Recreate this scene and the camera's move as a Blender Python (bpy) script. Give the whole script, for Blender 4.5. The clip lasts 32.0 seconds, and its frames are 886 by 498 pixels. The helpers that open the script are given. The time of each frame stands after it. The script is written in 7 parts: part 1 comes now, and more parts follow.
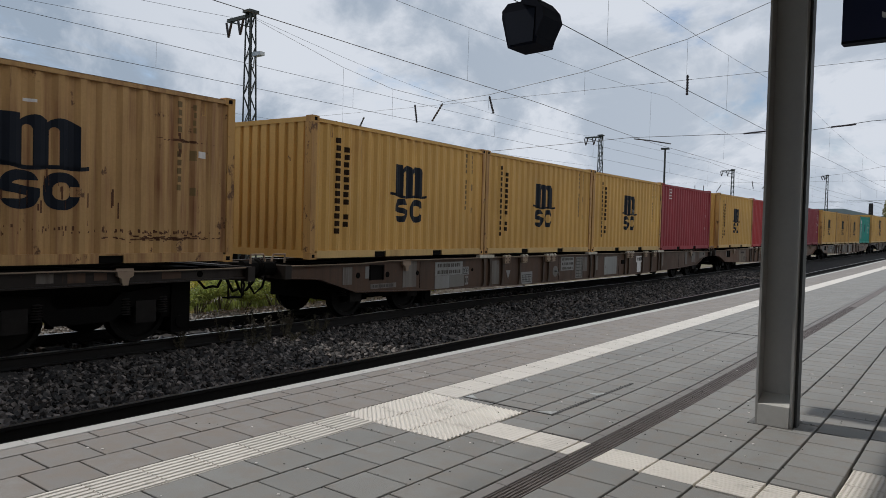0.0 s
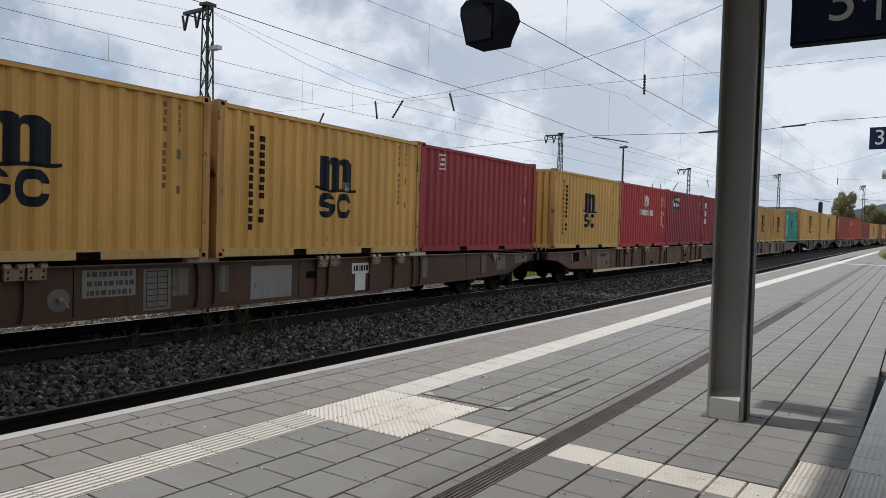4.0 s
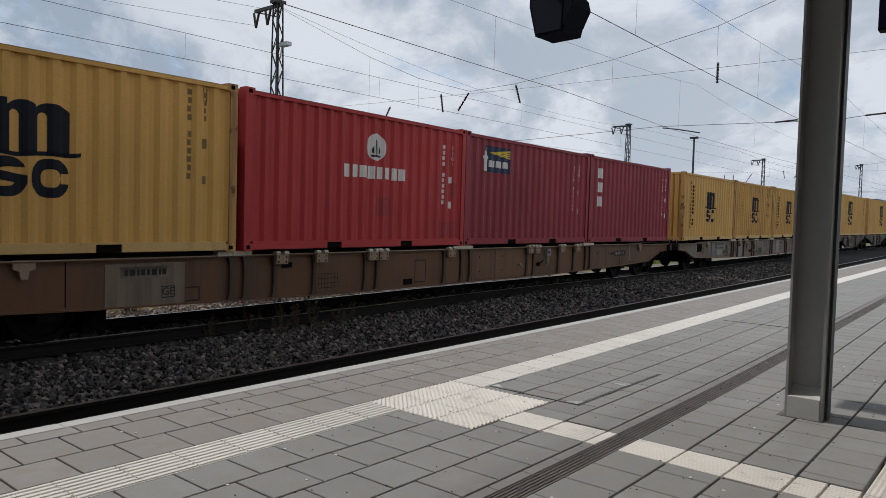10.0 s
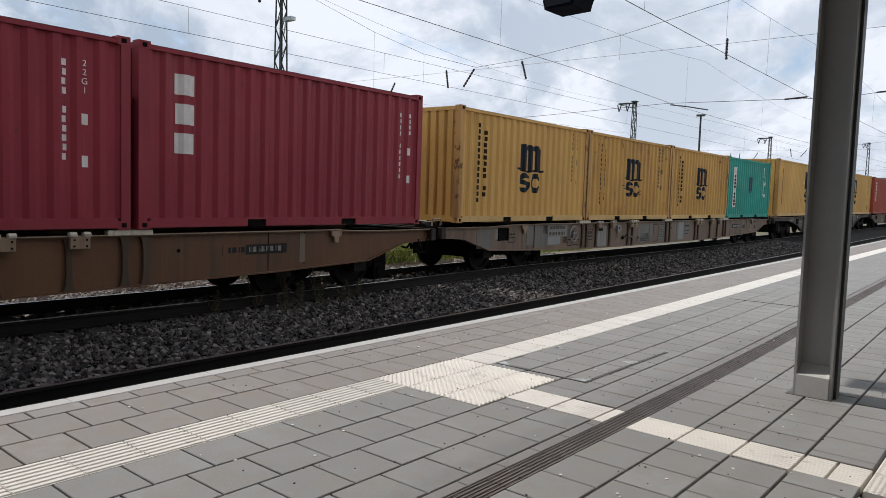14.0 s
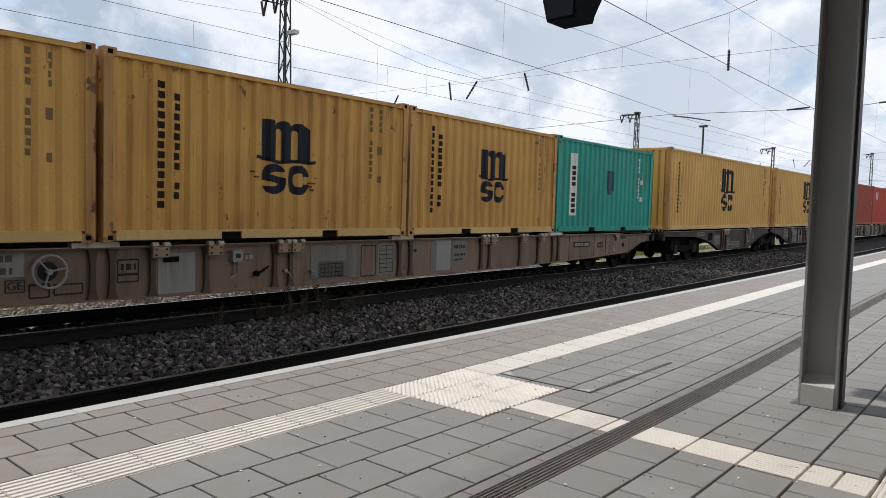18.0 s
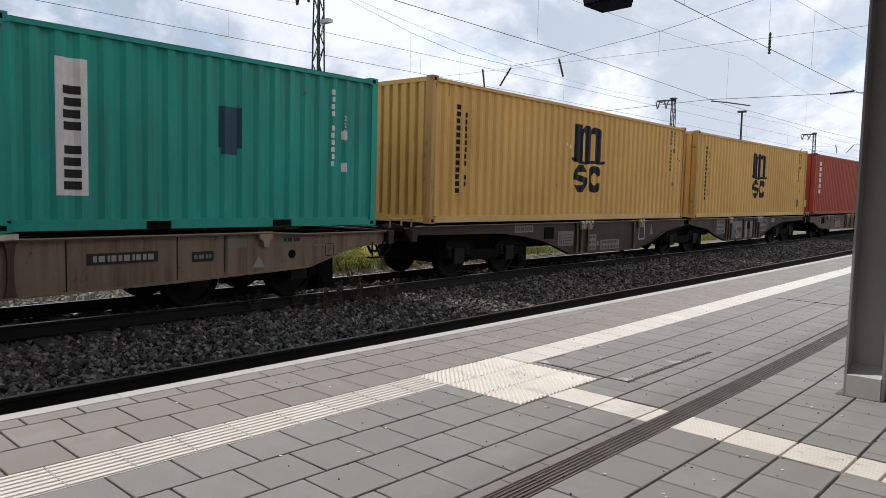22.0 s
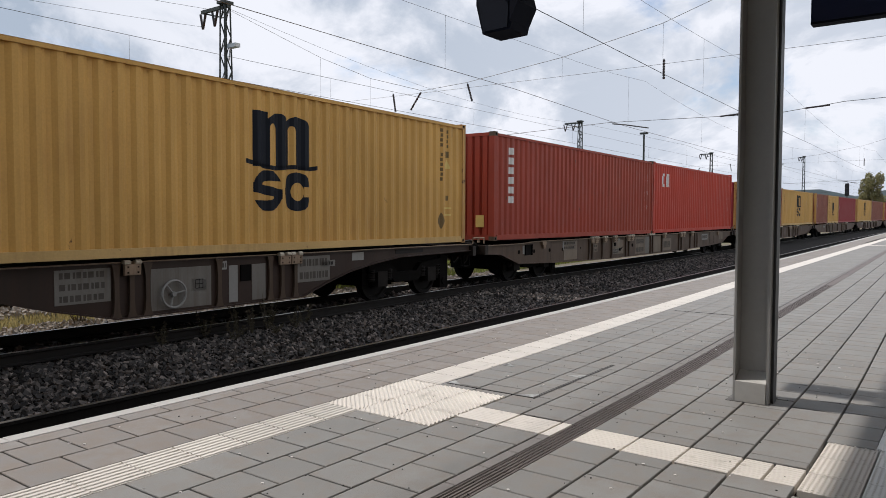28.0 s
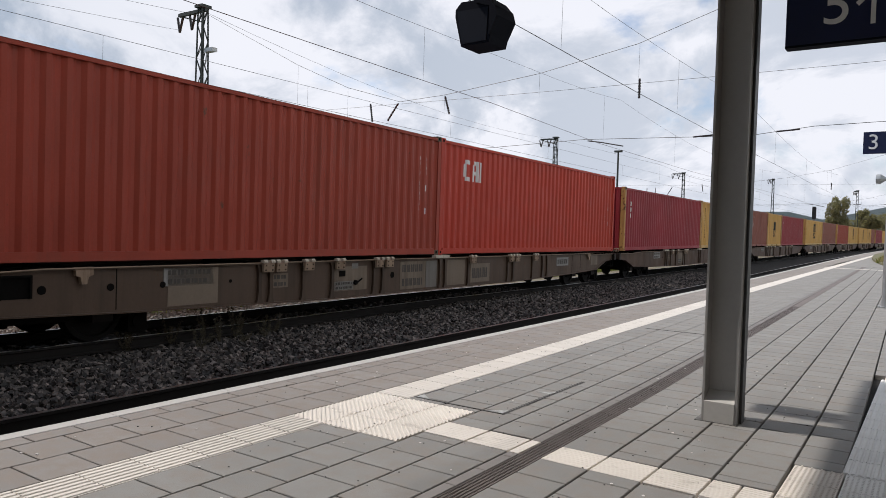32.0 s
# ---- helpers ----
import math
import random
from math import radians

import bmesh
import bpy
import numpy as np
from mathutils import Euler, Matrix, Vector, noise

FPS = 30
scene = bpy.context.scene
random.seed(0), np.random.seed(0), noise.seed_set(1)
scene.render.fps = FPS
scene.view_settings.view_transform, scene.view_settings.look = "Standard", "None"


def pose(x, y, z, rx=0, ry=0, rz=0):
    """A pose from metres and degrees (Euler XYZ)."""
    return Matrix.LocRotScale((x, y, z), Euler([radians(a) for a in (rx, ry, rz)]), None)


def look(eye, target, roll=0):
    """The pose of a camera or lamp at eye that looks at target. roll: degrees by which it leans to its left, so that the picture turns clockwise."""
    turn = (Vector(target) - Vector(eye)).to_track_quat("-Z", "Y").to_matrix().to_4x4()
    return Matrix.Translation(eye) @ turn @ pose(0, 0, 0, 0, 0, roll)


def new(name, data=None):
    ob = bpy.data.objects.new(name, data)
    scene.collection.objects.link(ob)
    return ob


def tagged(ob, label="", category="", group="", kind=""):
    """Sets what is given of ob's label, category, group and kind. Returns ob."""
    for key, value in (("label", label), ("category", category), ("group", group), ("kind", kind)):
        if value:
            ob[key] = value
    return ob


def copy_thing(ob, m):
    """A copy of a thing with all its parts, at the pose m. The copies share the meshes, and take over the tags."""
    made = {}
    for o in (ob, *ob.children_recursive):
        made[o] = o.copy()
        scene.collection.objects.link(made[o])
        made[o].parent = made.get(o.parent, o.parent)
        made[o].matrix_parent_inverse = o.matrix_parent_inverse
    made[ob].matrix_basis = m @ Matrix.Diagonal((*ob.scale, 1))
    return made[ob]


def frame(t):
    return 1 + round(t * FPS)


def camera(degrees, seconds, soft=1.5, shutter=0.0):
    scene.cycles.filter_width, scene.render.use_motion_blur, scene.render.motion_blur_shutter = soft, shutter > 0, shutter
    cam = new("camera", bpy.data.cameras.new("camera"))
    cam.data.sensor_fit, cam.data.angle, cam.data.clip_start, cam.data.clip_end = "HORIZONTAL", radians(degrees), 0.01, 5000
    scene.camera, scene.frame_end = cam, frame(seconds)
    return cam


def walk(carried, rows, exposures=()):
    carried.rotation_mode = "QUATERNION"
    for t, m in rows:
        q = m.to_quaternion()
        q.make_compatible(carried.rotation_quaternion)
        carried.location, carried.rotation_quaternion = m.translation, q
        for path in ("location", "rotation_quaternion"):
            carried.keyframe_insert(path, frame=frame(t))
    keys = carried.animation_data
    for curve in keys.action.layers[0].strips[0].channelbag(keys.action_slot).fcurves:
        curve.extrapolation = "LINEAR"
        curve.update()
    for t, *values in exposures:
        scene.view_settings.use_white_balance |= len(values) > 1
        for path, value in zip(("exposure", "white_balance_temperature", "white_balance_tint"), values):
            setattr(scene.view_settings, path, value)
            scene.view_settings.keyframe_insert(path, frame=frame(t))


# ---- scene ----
cam = camera(63.0, 32.0, soft=0.5)
PATH = [
    (0, (0.03, 0.007, 1.385), (-1.197, 1.585, 1.318), 1.4),
    (0.5, (0.032, 0.007, 1.385), (-1.197, 1.584, 1.311), 1.2),
    (1, (0.032, 0.014, 1.385), (-1.199, 1.587, 1.302), 1.3),
    (1.5, (0.014, 0.004, 1.384), (-1.237, 1.562, 1.298), 1.4),
    (2, (0.017, 0.005, 1.385), (-1.244, 1.555, 1.291), 1.4),
    (2.5, (0.011, 0.006, 1.382), (-1.246, 1.558, 1.28), 1.8),
    (3, (0.03, 0.014, 1.375), (-1.193, 1.593, 1.28), 1.0),
    (3.5, (0.043, 0.021, 1.382), (-1.143, 1.629, 1.296), 1.6),
    (4, (0.044, 0.039, 1.381), (-1.097, 1.68, 1.309), 1.5),
    (4.5, (0.05, 0.04, 1.383), (-1.082, 1.687, 1.312), 0.9),
    (6.5, (0.052, 0.035, 1.373), (-1.055, 1.696, 1.25), 0.9),
    (7, (0.044, 0.047, 1.379), (-1.068, 1.706, 1.26), 0.6),
    (7.5, (0.052, 0.037, 1.379), (-1.072, 1.688, 1.266), 0.8),
    (8, (0.04, 0.029, 1.377), (-1.106, 1.664, 1.252), 0.9),
    (8.5, (0.02, 0.019, 1.387), (-1.192, 1.607, 1.287), 1.3),
    (9, (0.019, 0.004, 1.385), (-1.244, 1.551, 1.282), 1.4),
    (9.5, (0.026, 0.001, 1.389), (-1.261, 1.528, 1.287), 1.6),
    (10, (0.03, -0.007, 1.383), (-1.25, 1.526, 1.286), 1.5),
    (10.5, (0.042, -0.002, 1.385), (-1.23, 1.538, 1.291), 1.3),
    (11, (0.06, 0.004, 1.381), (-1.196, 1.557, 1.277), 0.8),
    (11.5, (0.034, 0.009, 1.372), (-1.218, 1.563, 1.245), 1.1),
    (12, (0.025, 0.016, 1.367), (-1.233, 1.564, 1.223), 0.9),
    (12.5, (0.017, 0.019, 1.374), (-1.236, 1.569, 1.214), 0.9),
    (13, (0.003, 0.016, 1.372), (-1.258, 1.561, 1.224), 0.6),
    (13.5, (-0.016, 0.009, 1.377), (-1.294, 1.541, 1.244), 1.6),
    (14, (-0.018, 0.01, 1.371), (-1.303, 1.535, 1.212), 1.7),
    (14.5, (-0.027, 0.008, 1.362), (-1.311, 1.533, 1.199), 1.9),
    (16.5, (-0.022, 0.016, 1.363), (-1.306, 1.54, 1.192), 1.6),
    (17, (-0.017, 0.014, 1.362), (-1.308, 1.534, 1.208), 1.5),
    (17.5, (-0.006, -0.002, 1.361), (-1.295, 1.521, 1.23), 1.7),
    (18, (-0.008, -0.01, 1.365), (-1.302, 1.51, 1.238), 1.5),
    (18.5, (-0.017, -0.02, 1.369), (-1.339, 1.476, 1.258), 1.3),
    (19, (-0.027, -0.027, 1.368), (-1.394, 1.429, 1.268), 1.5),
    (19.5, (-0.03, -0.029, 1.361), (-1.425, 1.398, 1.238), 1.3),
    (20, (-0.03, -0.027, 1.362), (-1.409, 1.415, 1.242), 1.6),
    (20.5, (-0.031, -0.03, 1.362), (-1.413, 1.411, 1.243), 1.5),
    (21, (-0.028, -0.028, 1.361), (-1.406, 1.416, 1.236), 1.6),
    (21.5, (-0.038, -0.024, 1.36), (-1.405, 1.428, 1.21), 1.8),
    (22, (-0.04, -0.013, 1.36), (-1.399, 1.446, 1.198), 1.3),
    (22.5, (-0.048, -0.002, 1.361), (-1.386, 1.476, 1.204), 0.9),
    (23, (-0.052, -0.002, 1.365), (-1.403, 1.466, 1.225), 1.0),
    (23.5, (-0.04, -0.014, 1.361), (-1.405, 1.441, 1.23), 0.9),
    (24, (-0.028, -0.025, 1.367), (-1.399, 1.425, 1.242), 0.6),
    (24.5, (-0.016, -0.019, 1.363), (-1.394, 1.425, 1.242), 0.6),
    (25, (-0.005, -0.021, 1.362), (-1.336, 1.468, 1.238), 0.6),
    (25.5, (0.0, -0.003, 1.356), (-1.259, 1.544, 1.209), 1.0),
    (27.5, (0.066, 0.003, 1.369), (-1.126, 1.607, 1.273), -0.3),
    (28, (0.064, 0.007, 1.369), (-1.124, 1.613, 1.273), 0.1),
    (28.5, (0.061, 0.015, 1.376), (-1.099, 1.642, 1.294), 0.3),
    (29, (0.06, 0.011, 1.364), (-1.079, 1.652, 1.263), 0.7),
    (29.5, (0.067, 0.023, 1.364), (-1.077, 1.661, 1.258), 0.2),
    (30, (0.067, 0.024, 1.359), (-1.075, 1.662, 1.239), 0.3),
    (30.5, (0.068, 0.049, 1.363), (-1.048, 1.705, 1.246), 0.2),
    (31, (0.087, 0.044, 1.368), (-0.987, 1.729, 1.285), 1.0),
    (31.5, (0.086, 0.062, 1.36), (-0.96, 1.765, 1.278), 0.1),
    (32, (0.035, 0.062, 1.37), (-1.095, 1.711, 1.308), 1.7),
]
walk(cam, [(t, look(eye, target, roll)) for t, eye, target, roll in PATH],
     [(0, -0.25, 6080, 10), (1, -0.16, 6080, 10), (2, -0.06, 6080, 10), (4, -0.03, 6100, 10), (7, -0.04, 6100, 10), (9, -0.17, 6100, 10), (11, -0.20, 6130, 10.5), (13, 0.07, 6130, 11), (17, 0.22, 6180, 11.5), (19, 0.23, 6200, 11.5), (23, 0.26, 6200, 11.5), (25, 0.22, 6220, 12), (28, 0.13, 6250, 13), (30, 0.18, 6280, 13.3), (32, 0.12, 6300, 13.5)])

# ---- light ----
SUN_EL, SUN_AZ = 50.0, (-1.0, -0.20)


def make_world():
    world = bpy.data.worlds.new("sky")
    scene.world = world
    world.use_nodes = True
    nt = world.node_tree
    nt.nodes.clear()
    N, L = nt.nodes.new, nt.links.new
    out, bg = N("ShaderNodeOutputWorld"), N("ShaderNodeBackground")
    sky = N("ShaderNodeTexSky")
    sky.sky_type, sky.sun_disc = "NISHITA", False
    sky.sun_elevation, sky.sun_rotation = radians(SUN_EL), math.atan2(SUN_AZ[0], SUN_AZ[1])
    dim = N("ShaderNodeMix")
    dim.data_type, dim.blend_type = "RGBA", "MULTIPLY"
    dim.inputs[0].default_value = 1.0
    dim.inputs[7].default_value = (0.125, 0.125, 0.125, 1)
    L(sky.outputs[0], dim.inputs[6])
    co = N("ShaderNodeTexCoord")
    sep = N("ShaderNodeSeparateXYZ")
    L(co.outputs["Generated"], sep.inputs[0])
    lift = N("ShaderNodeMath")
    lift.operation = "MAXIMUM"
    lift.inputs[1].default_value = 0.0
    L(sep.outputs[2], lift.inputs[0])
    up = N("ShaderNodeMath")
    up.operation = "ADD"
    up.inputs[1].default_value = 0.60
    L(lift.outputs[0], up.inputs[0])
    flat = N("ShaderNodeCombineXYZ")
    for n in (0, 1):
        q = N("ShaderNodeMath")
        q.operation = "DIVIDE"
        L(sep.outputs[n], q.inputs[0])
        L(up.outputs[0], q.inputs[1])
        L(q.outputs[0], flat.inputs[n])

    def cloud(scale, lo, hi, shift):
        mp = N("ShaderNodeMapping")
        mp.inputs["Location"].default_value = shift
        L(flat.outputs[0], mp.inputs[0])
        no = N("ShaderNodeTexNoise")
        no.inputs["Scale"].default_value, no.inputs["Detail"].default_value, no.inputs["Roughness"].default_value = scale, 10, 0.60
        no.inputs["Distortion"].default_value = 0.35
        L(mp.outputs[0], no.inputs["Vector"])
        r = N("ShaderNodeMapRange")
        r.interpolation_type = "SMOOTHSTEP"
        r.inputs["From Min"].default_value, r.inputs["From Max"].default_value = lo, hi
        L(no.outputs["Fac"], r.inputs["Value"])
        return r.outputs[0]

    cover = cloud(2.3, 0.31, 0.45, (3.1, 1.7, 0))
    shade = cloud(3.2, 0.40, 0.60, (9.2, 4.4, 2))
    tone = N("ShaderNodeMix")
    tone.data_type = "RGBA"
    tone.inputs[6].default_value = (0.40, 0.465, 0.54, 1)
    tone.inputs[7].default_value = (0.82, 0.835, 0.86, 1)
    east = N("ShaderNodeMath")
    east.operation, east.use_clamp = "MULTIPLY_ADD", True
    east.inputs[1].default_value = 1.15
    L(sep.outputs[1], east.inputs[0])
    less = N("ShaderNodeMath")
    less.operation = "SUBTRACT"
    less.inputs[1].default_value = 0.70
    L(shade, less.inputs[0])
    L(less.outputs[0], east.inputs[2])
    L(east.outputs[0], tone.inputs[0])
    mix = N("ShaderNodeMix")
    mix.data_type = "RGBA"
    L(cover, mix.inputs[0])
    L(dim.outputs[2], mix.inputs[6])
    L(tone.outputs[2], mix.inputs[7])
    glow = N("ShaderNodeMix")
    glow.data_type, glow.blend_type = "RGBA", "MULTIPLY"
    glow.inputs[7].default_value = (1.10, 1.0, 0.86, 1)
    L(mix.outputs[2], glow.inputs[6])
    L(glow.outputs[2], bg.inputs[0])
    # the clouds that face the sun, on the far side of the sky from it, are brighter
    facing = N("ShaderNodeMath")
    facing.operation = "MAXIMUM"
    facing.inputs[1].default_value = 0.0
    L(sep.outputs[0], facing.inputs[0])
    gain = N("ShaderNodeMath")
    gain.operation = "MULTIPLY_ADD"
    gain.inputs[1].default_value, gain.inputs[2].default_value = 0.55, 1.0
    L(facing.outputs[0], gain.inputs[0])
    L(facing.outputs[0], glow.inputs[0])
    L(gain.outputs[0], bg.inputs[1])
    L(bg.outputs[0], out.inputs[0])


make_world()
sun = new("sun", bpy.data.lights.new("sun", "SUN"))
sun.data.energy, sun.data.angle, sun.data.color = 3.0, radians(1.0), (1.0, 0.93, 0.83)
flatdir = Vector((SUN_AZ[0], SUN_AZ[1], 0)).normalized() * math.cos(radians(SUN_EL))
sun.matrix_world = look((flatdir.x * 60, flatdir.y * 60, 60 * math.sin(radians(SUN_EL))), (0, 0, 0))
scene.view_settings.exposure = 0.0


# ---- materials ----
def mat(name, rgb, rough=0.7, metal=0.0, var=0.15, scale=3.0, fine=60.0, bump=0.15, dirt=None, dirt_amount=0.0, stretch=(1, 1, 1),
        per_piece=0.0, spec=0.4, bump_scale=None, island=False, skew=1.0):
    """Base colour with variation at two scales, dirt of a second colour, fine relief."""
    m = bpy.data.materials.new(name)
    m.use_nodes = True
    nt = m.node_tree
    N, L = nt.nodes.new, nt.links.new
    b = nt.nodes["Principled BSDF"]
    b.inputs["Roughness"].default_value, b.inputs["Metallic"].default_value = rough, metal
    b.inputs["Specular IOR Level"].default_value = spec
    co, mp = N("ShaderNodeTexCoord"), N("ShaderNodeMapping")
    mp.inputs["Scale"].default_value = stretch
    info = N("ShaderNodeObjectInfo")
    seed = N("ShaderNodeVectorMath")
    seed.operation = "SCALE"
    seed.inputs[0].default_value = (37.0, 53.0, 29.0)
    L(info.outputs["Random"], seed.inputs["Scale"])
    add = N("ShaderNodeVectorMath")
    L(co.outputs["Object"], mp.inputs[0])
    L(mp.outputs[0], add.inputs[0])
    if per_piece or dirt_amount:
        L(seed.outputs[0], add.inputs[1])
    n1, n2 = N("ShaderNodeTexNoise"), N("ShaderNodeTexNoise")
    n1.inputs["Scale"].default_value, n1.inputs["Detail"].default_value = scale, 6
    n2.inputs["Scale"].default_value, n2.inputs["Detail"].default_value = fine, 4
    L(add.outputs[0], n1.inputs["Vector"])
    L(co.outputs["Object"], n2.inputs["Vector"])
    # value factor from both noises
    mul = N("ShaderNodeMath")
    mul.operation = "MULTIPLY_ADD"
    mul.inputs[1].default_value, mul.inputs[2].default_value = 2 * var, 1 - var
    L(n1.outputs["Fac"], mul.inputs[0])
    mul2 = N("ShaderNodeMath")
    mul2.operation = "MULTIPLY_ADD"
    mul2.inputs[1].default_value, mul2.inputs[2].default_value = var, 1 - var / 2
    L(n2.outputs["Fac"], mul2.inputs[0])
    tot = N("ShaderNodeMath")
    tot.operation = "MULTIPLY"
    L(mul.outputs[0], tot.inputs[0])
    L(mul2.outputs[0], tot.inputs[1])
    last = tot.outputs[0]
    if per_piece:
        src = info.outputs["Random"]
        if island:
            src = N("ShaderNodeNewGeometry").outputs["Random Per Island"]
        pp = N("ShaderNodeMath")
        pp.operation = "MULTIPLY_ADD"
        pp.inputs[1].default_value, pp.inputs[2].default_value = 2 * per_piece, 1 - per_piece
        if skew != 1.0:
            pw = N("ShaderNodeMath")
            pw.operation = "POWER"
            pw.inputs[1].default_value = skew
            L(src, pw.inputs[0])
            src = pw.outputs[0]
        L(src, pp.inputs[0])
        t2 = N("ShaderNodeMath")
        t2.operation = "MULTIPLY"
        L(last, t2.inputs[0])
        L(pp.outputs[0], t2.inputs[1])
        last = t2.outputs[0]
    col = N("ShaderNodeVectorMath")
    col.operation = "SCALE"
    col.inputs[0].default_value = rgb
    L(last, col.inputs["Scale"])
    res = col.outputs[0]
    if dirt_amount:
        mp3 = N("ShaderNodeMapping")
        mp3.inputs["Scale"].default_value = (5.0, 5.0, 0.55)
        L(co.outputs["Object"], mp3.inputs[0])
        add3 = N("ShaderNodeVectorMath")
        L(mp3.outputs[0], add3.inputs[0])
        L(seed.outputs[0], add3.inputs[1])
        n3 = N("ShaderNodeTexNoise")
        n3.inputs["Scale"].default_value, n3.inputs["Detail"].default_value, n3.inputs["Roughness"].default_value = 1.3, 8, 0.65
        L(add3.outputs[0], n3.inputs["Vector"])
        ramp = N("ShaderNodeMapRange")
        ramp.inputs["From Min"].default_value, ramp.inputs["From Max"].default_value = 0.66 - 0.3 * dirt_amount, 0.86 - 0.2 * dirt_amount
        L(n3.outputs["Fac"], ramp.inputs["Value"])
        mx = N("ShaderNodeMix")
        mx.data_type = "RGBA"
        mx.inputs[7].default_value = (*(dirt or (0.12, 0.07, 0.04)), 1)
        L(ramp.outputs[0], mx.inputs[0])
        L(res, mx.inputs[6])
        res = mx.outputs[2]
    L(res, b.inputs["Base Color"])
    if bump:
        bp = N("ShaderNodeBump")
        bp.inputs["Strength"].default_value, bp.inputs["Distance"].default_value = bump, 0.01
        src = n2
        if bump_scale:
            src = N("ShaderNodeTexNoise")
            src.inputs["Scale"].default_value, src.inputs["Detail"].default_value = bump_scale, 8
            L(co.outputs["Object"], src.inputs["Vector"])
        L(src.outputs["Fac"], bp.inputs["Height"])
        L(bp.outputs[0], b.inputs["Normal"])
    return m


PAVER = mat("grey concrete paver", (0.256, 0.253, 0.241), 0.8, var=0.14, scale=2.2, fine=140, bump=0.35, per_piece=0.07, dirt=(0.258, 0.232, 0.206), dirt_amount=0.7)
PAVER_ALL = mat("grey concrete paver field", (0.256, 0.253, 0.241), 0.8, var=0.14, scale=2.2, fine=140, bump=0.35, per_piece=0.07, dirt=(0.258, 0.232, 0.206), dirt_amount=0.7, island=True)
PAVER_DUST = mat("brake-dusted brown grey paver", (0.262, 0.246, 0.230), 0.8, var=0.16, scale=2.2, fine=140, bump=0.35, per_piece=0.08, dirt=(0.255, 0.218, 0.188), dirt_amount=0.9)
PAVER_DUST_ALL = mat("brake-dusted brown grey paver field", (0.262, 0.246, 0.230), 0.8, var=0.16, scale=2.2, fine=140, bump=0.35, per_piece=0.08, dirt=(0.255, 0.218, 0.188), dirt_amount=0.9, island=True)
JOINT = mat("dark paver joint sand", (0.014, 0.0125, 0.0115), 0.95, var=0.3, fine=90)
CREAM = mat("cream tactile concrete", (0.70, 0.655, 0.594), 0.75, var=0.10, scale=4, fine=90, bump=0.12, per_piece=0.04, dirt=(0.3, 0.27, 0.23), dirt_amount=0.25)
GREYDOT = mat("pale grey tactile concrete", (0.80, 0.80, 0.78), 0.78, var=0.14, scale=4, fine=90, bump=0.12, per_piece=0.05)
EDGEWHITE = mat("pale concrete edge", (0.47, 0.455, 0.43), 0.75, var=0.14, scale=3, fine=80)
# the shade below the platform edge is put into this near-black colour
PLATWALL = mat("platform wall concrete with shade in its colour", (0.025, 0.022, 0.02), 0.9, var=0.35, scale=1.5)
GRATE = mat("brown cast iron grate", (0.150, 0.124, 0.112), 0.6, 0.0, var=0.3, fine=70)
GUTTER = mat("gutter concrete", (0.22, 0.205, 0.195), 0.85, var=0.2)
STEELGREY = mat("grey painted steel column", (0.36, 0.355, 0.34), 0.42, 0.0, var=0.12, scale=2, fine=30, bump=0.03, dirt=(0.06, 0.055, 0.05), dirt_amount=0.2)
BASECOVER = mat("pale grey base cover paint", (0.56, 0.55, 0.52), 0.5, 0.0, var=0.15, scale=3, fine=30, bump=0.03, dirt=(0.2, 0.19, 0.17), dirt_amount=0.3)
DUCT = mat("dark grey duct paint", (0.05, 0.052, 0.055), 0.5, 0.0, var=0.12)
WORNRIM = mat("worn grey cover rim", (0.15, 0.145, 0.138), 0.7, 0.2, var=0.5, scale=9, fine=60, dirt=(0.03, 0.028, 0.026), dirt_amount=0.6)
CHIPPED = mat("chipped pale mortar", (0.52, 0.53, 0.52), 0.7, 0.0, var=0.5, scale=22, fine=90, dirt=(0.06, 0.06, 0.06), dirt_amount=0.8)
GALV = mat("galvanised steel", (0.42, 0.44, 0.45), 0.45, 0.7, var=0.15, scale=6)
DARKBOX = mat("black lacquered housing", (0.007, 0.009, 0.017), 0.8, 0.0, var=0.2, bump=0.02, spec=0.1)
PLASTER = mat("warm sandstone tone of the unseen wall", (0.26, 0.21, 0.165), 0.9, var=0.2, scale=0.7)
RUSTM = mat("bare rust", (0.115, 0.048, 0.024), 0.9, var=0.4, scale=9)
LABELM = mat("pale yellow label", (0.70, 0.52, 0.16), 0.5, var=0.1)
PANELBLUE = mat("blue panel paint", (0.010, 0.018, 0.065), 0.5, var=0.15)
NAVY = mat("navy enamel sign", (0.008, 0.014, 0.06), 0.35, 0.0, var=0.08, bump=0.0)
WHITE = mat("white sign paint", (0.78, 0.79, 0.80), 0.5, var=0.05, bump=0.0)
ROOF = mat("canopy sheet metal", (0.32, 0.33, 0.33), 0.5, 0.2, var=0.1)
# the shade on the rail webs is part of this near-black colour
RAIL = mat("rusty rail steel darkened for shade", (0.0075, 0.0055, 0.0045), 0.85, 0.0, var=0.3, fine=40)
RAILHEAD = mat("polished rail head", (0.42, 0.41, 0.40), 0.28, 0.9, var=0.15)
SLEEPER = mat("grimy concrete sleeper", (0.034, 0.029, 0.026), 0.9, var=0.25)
STONE = mat("ballast stone", (0.112, 0.093, 0.081), 0.6, var=0.3, scale=9, fine=60, bump=0.3, spec=0.35, per_piece=0.90, island=True, skew=2.4)
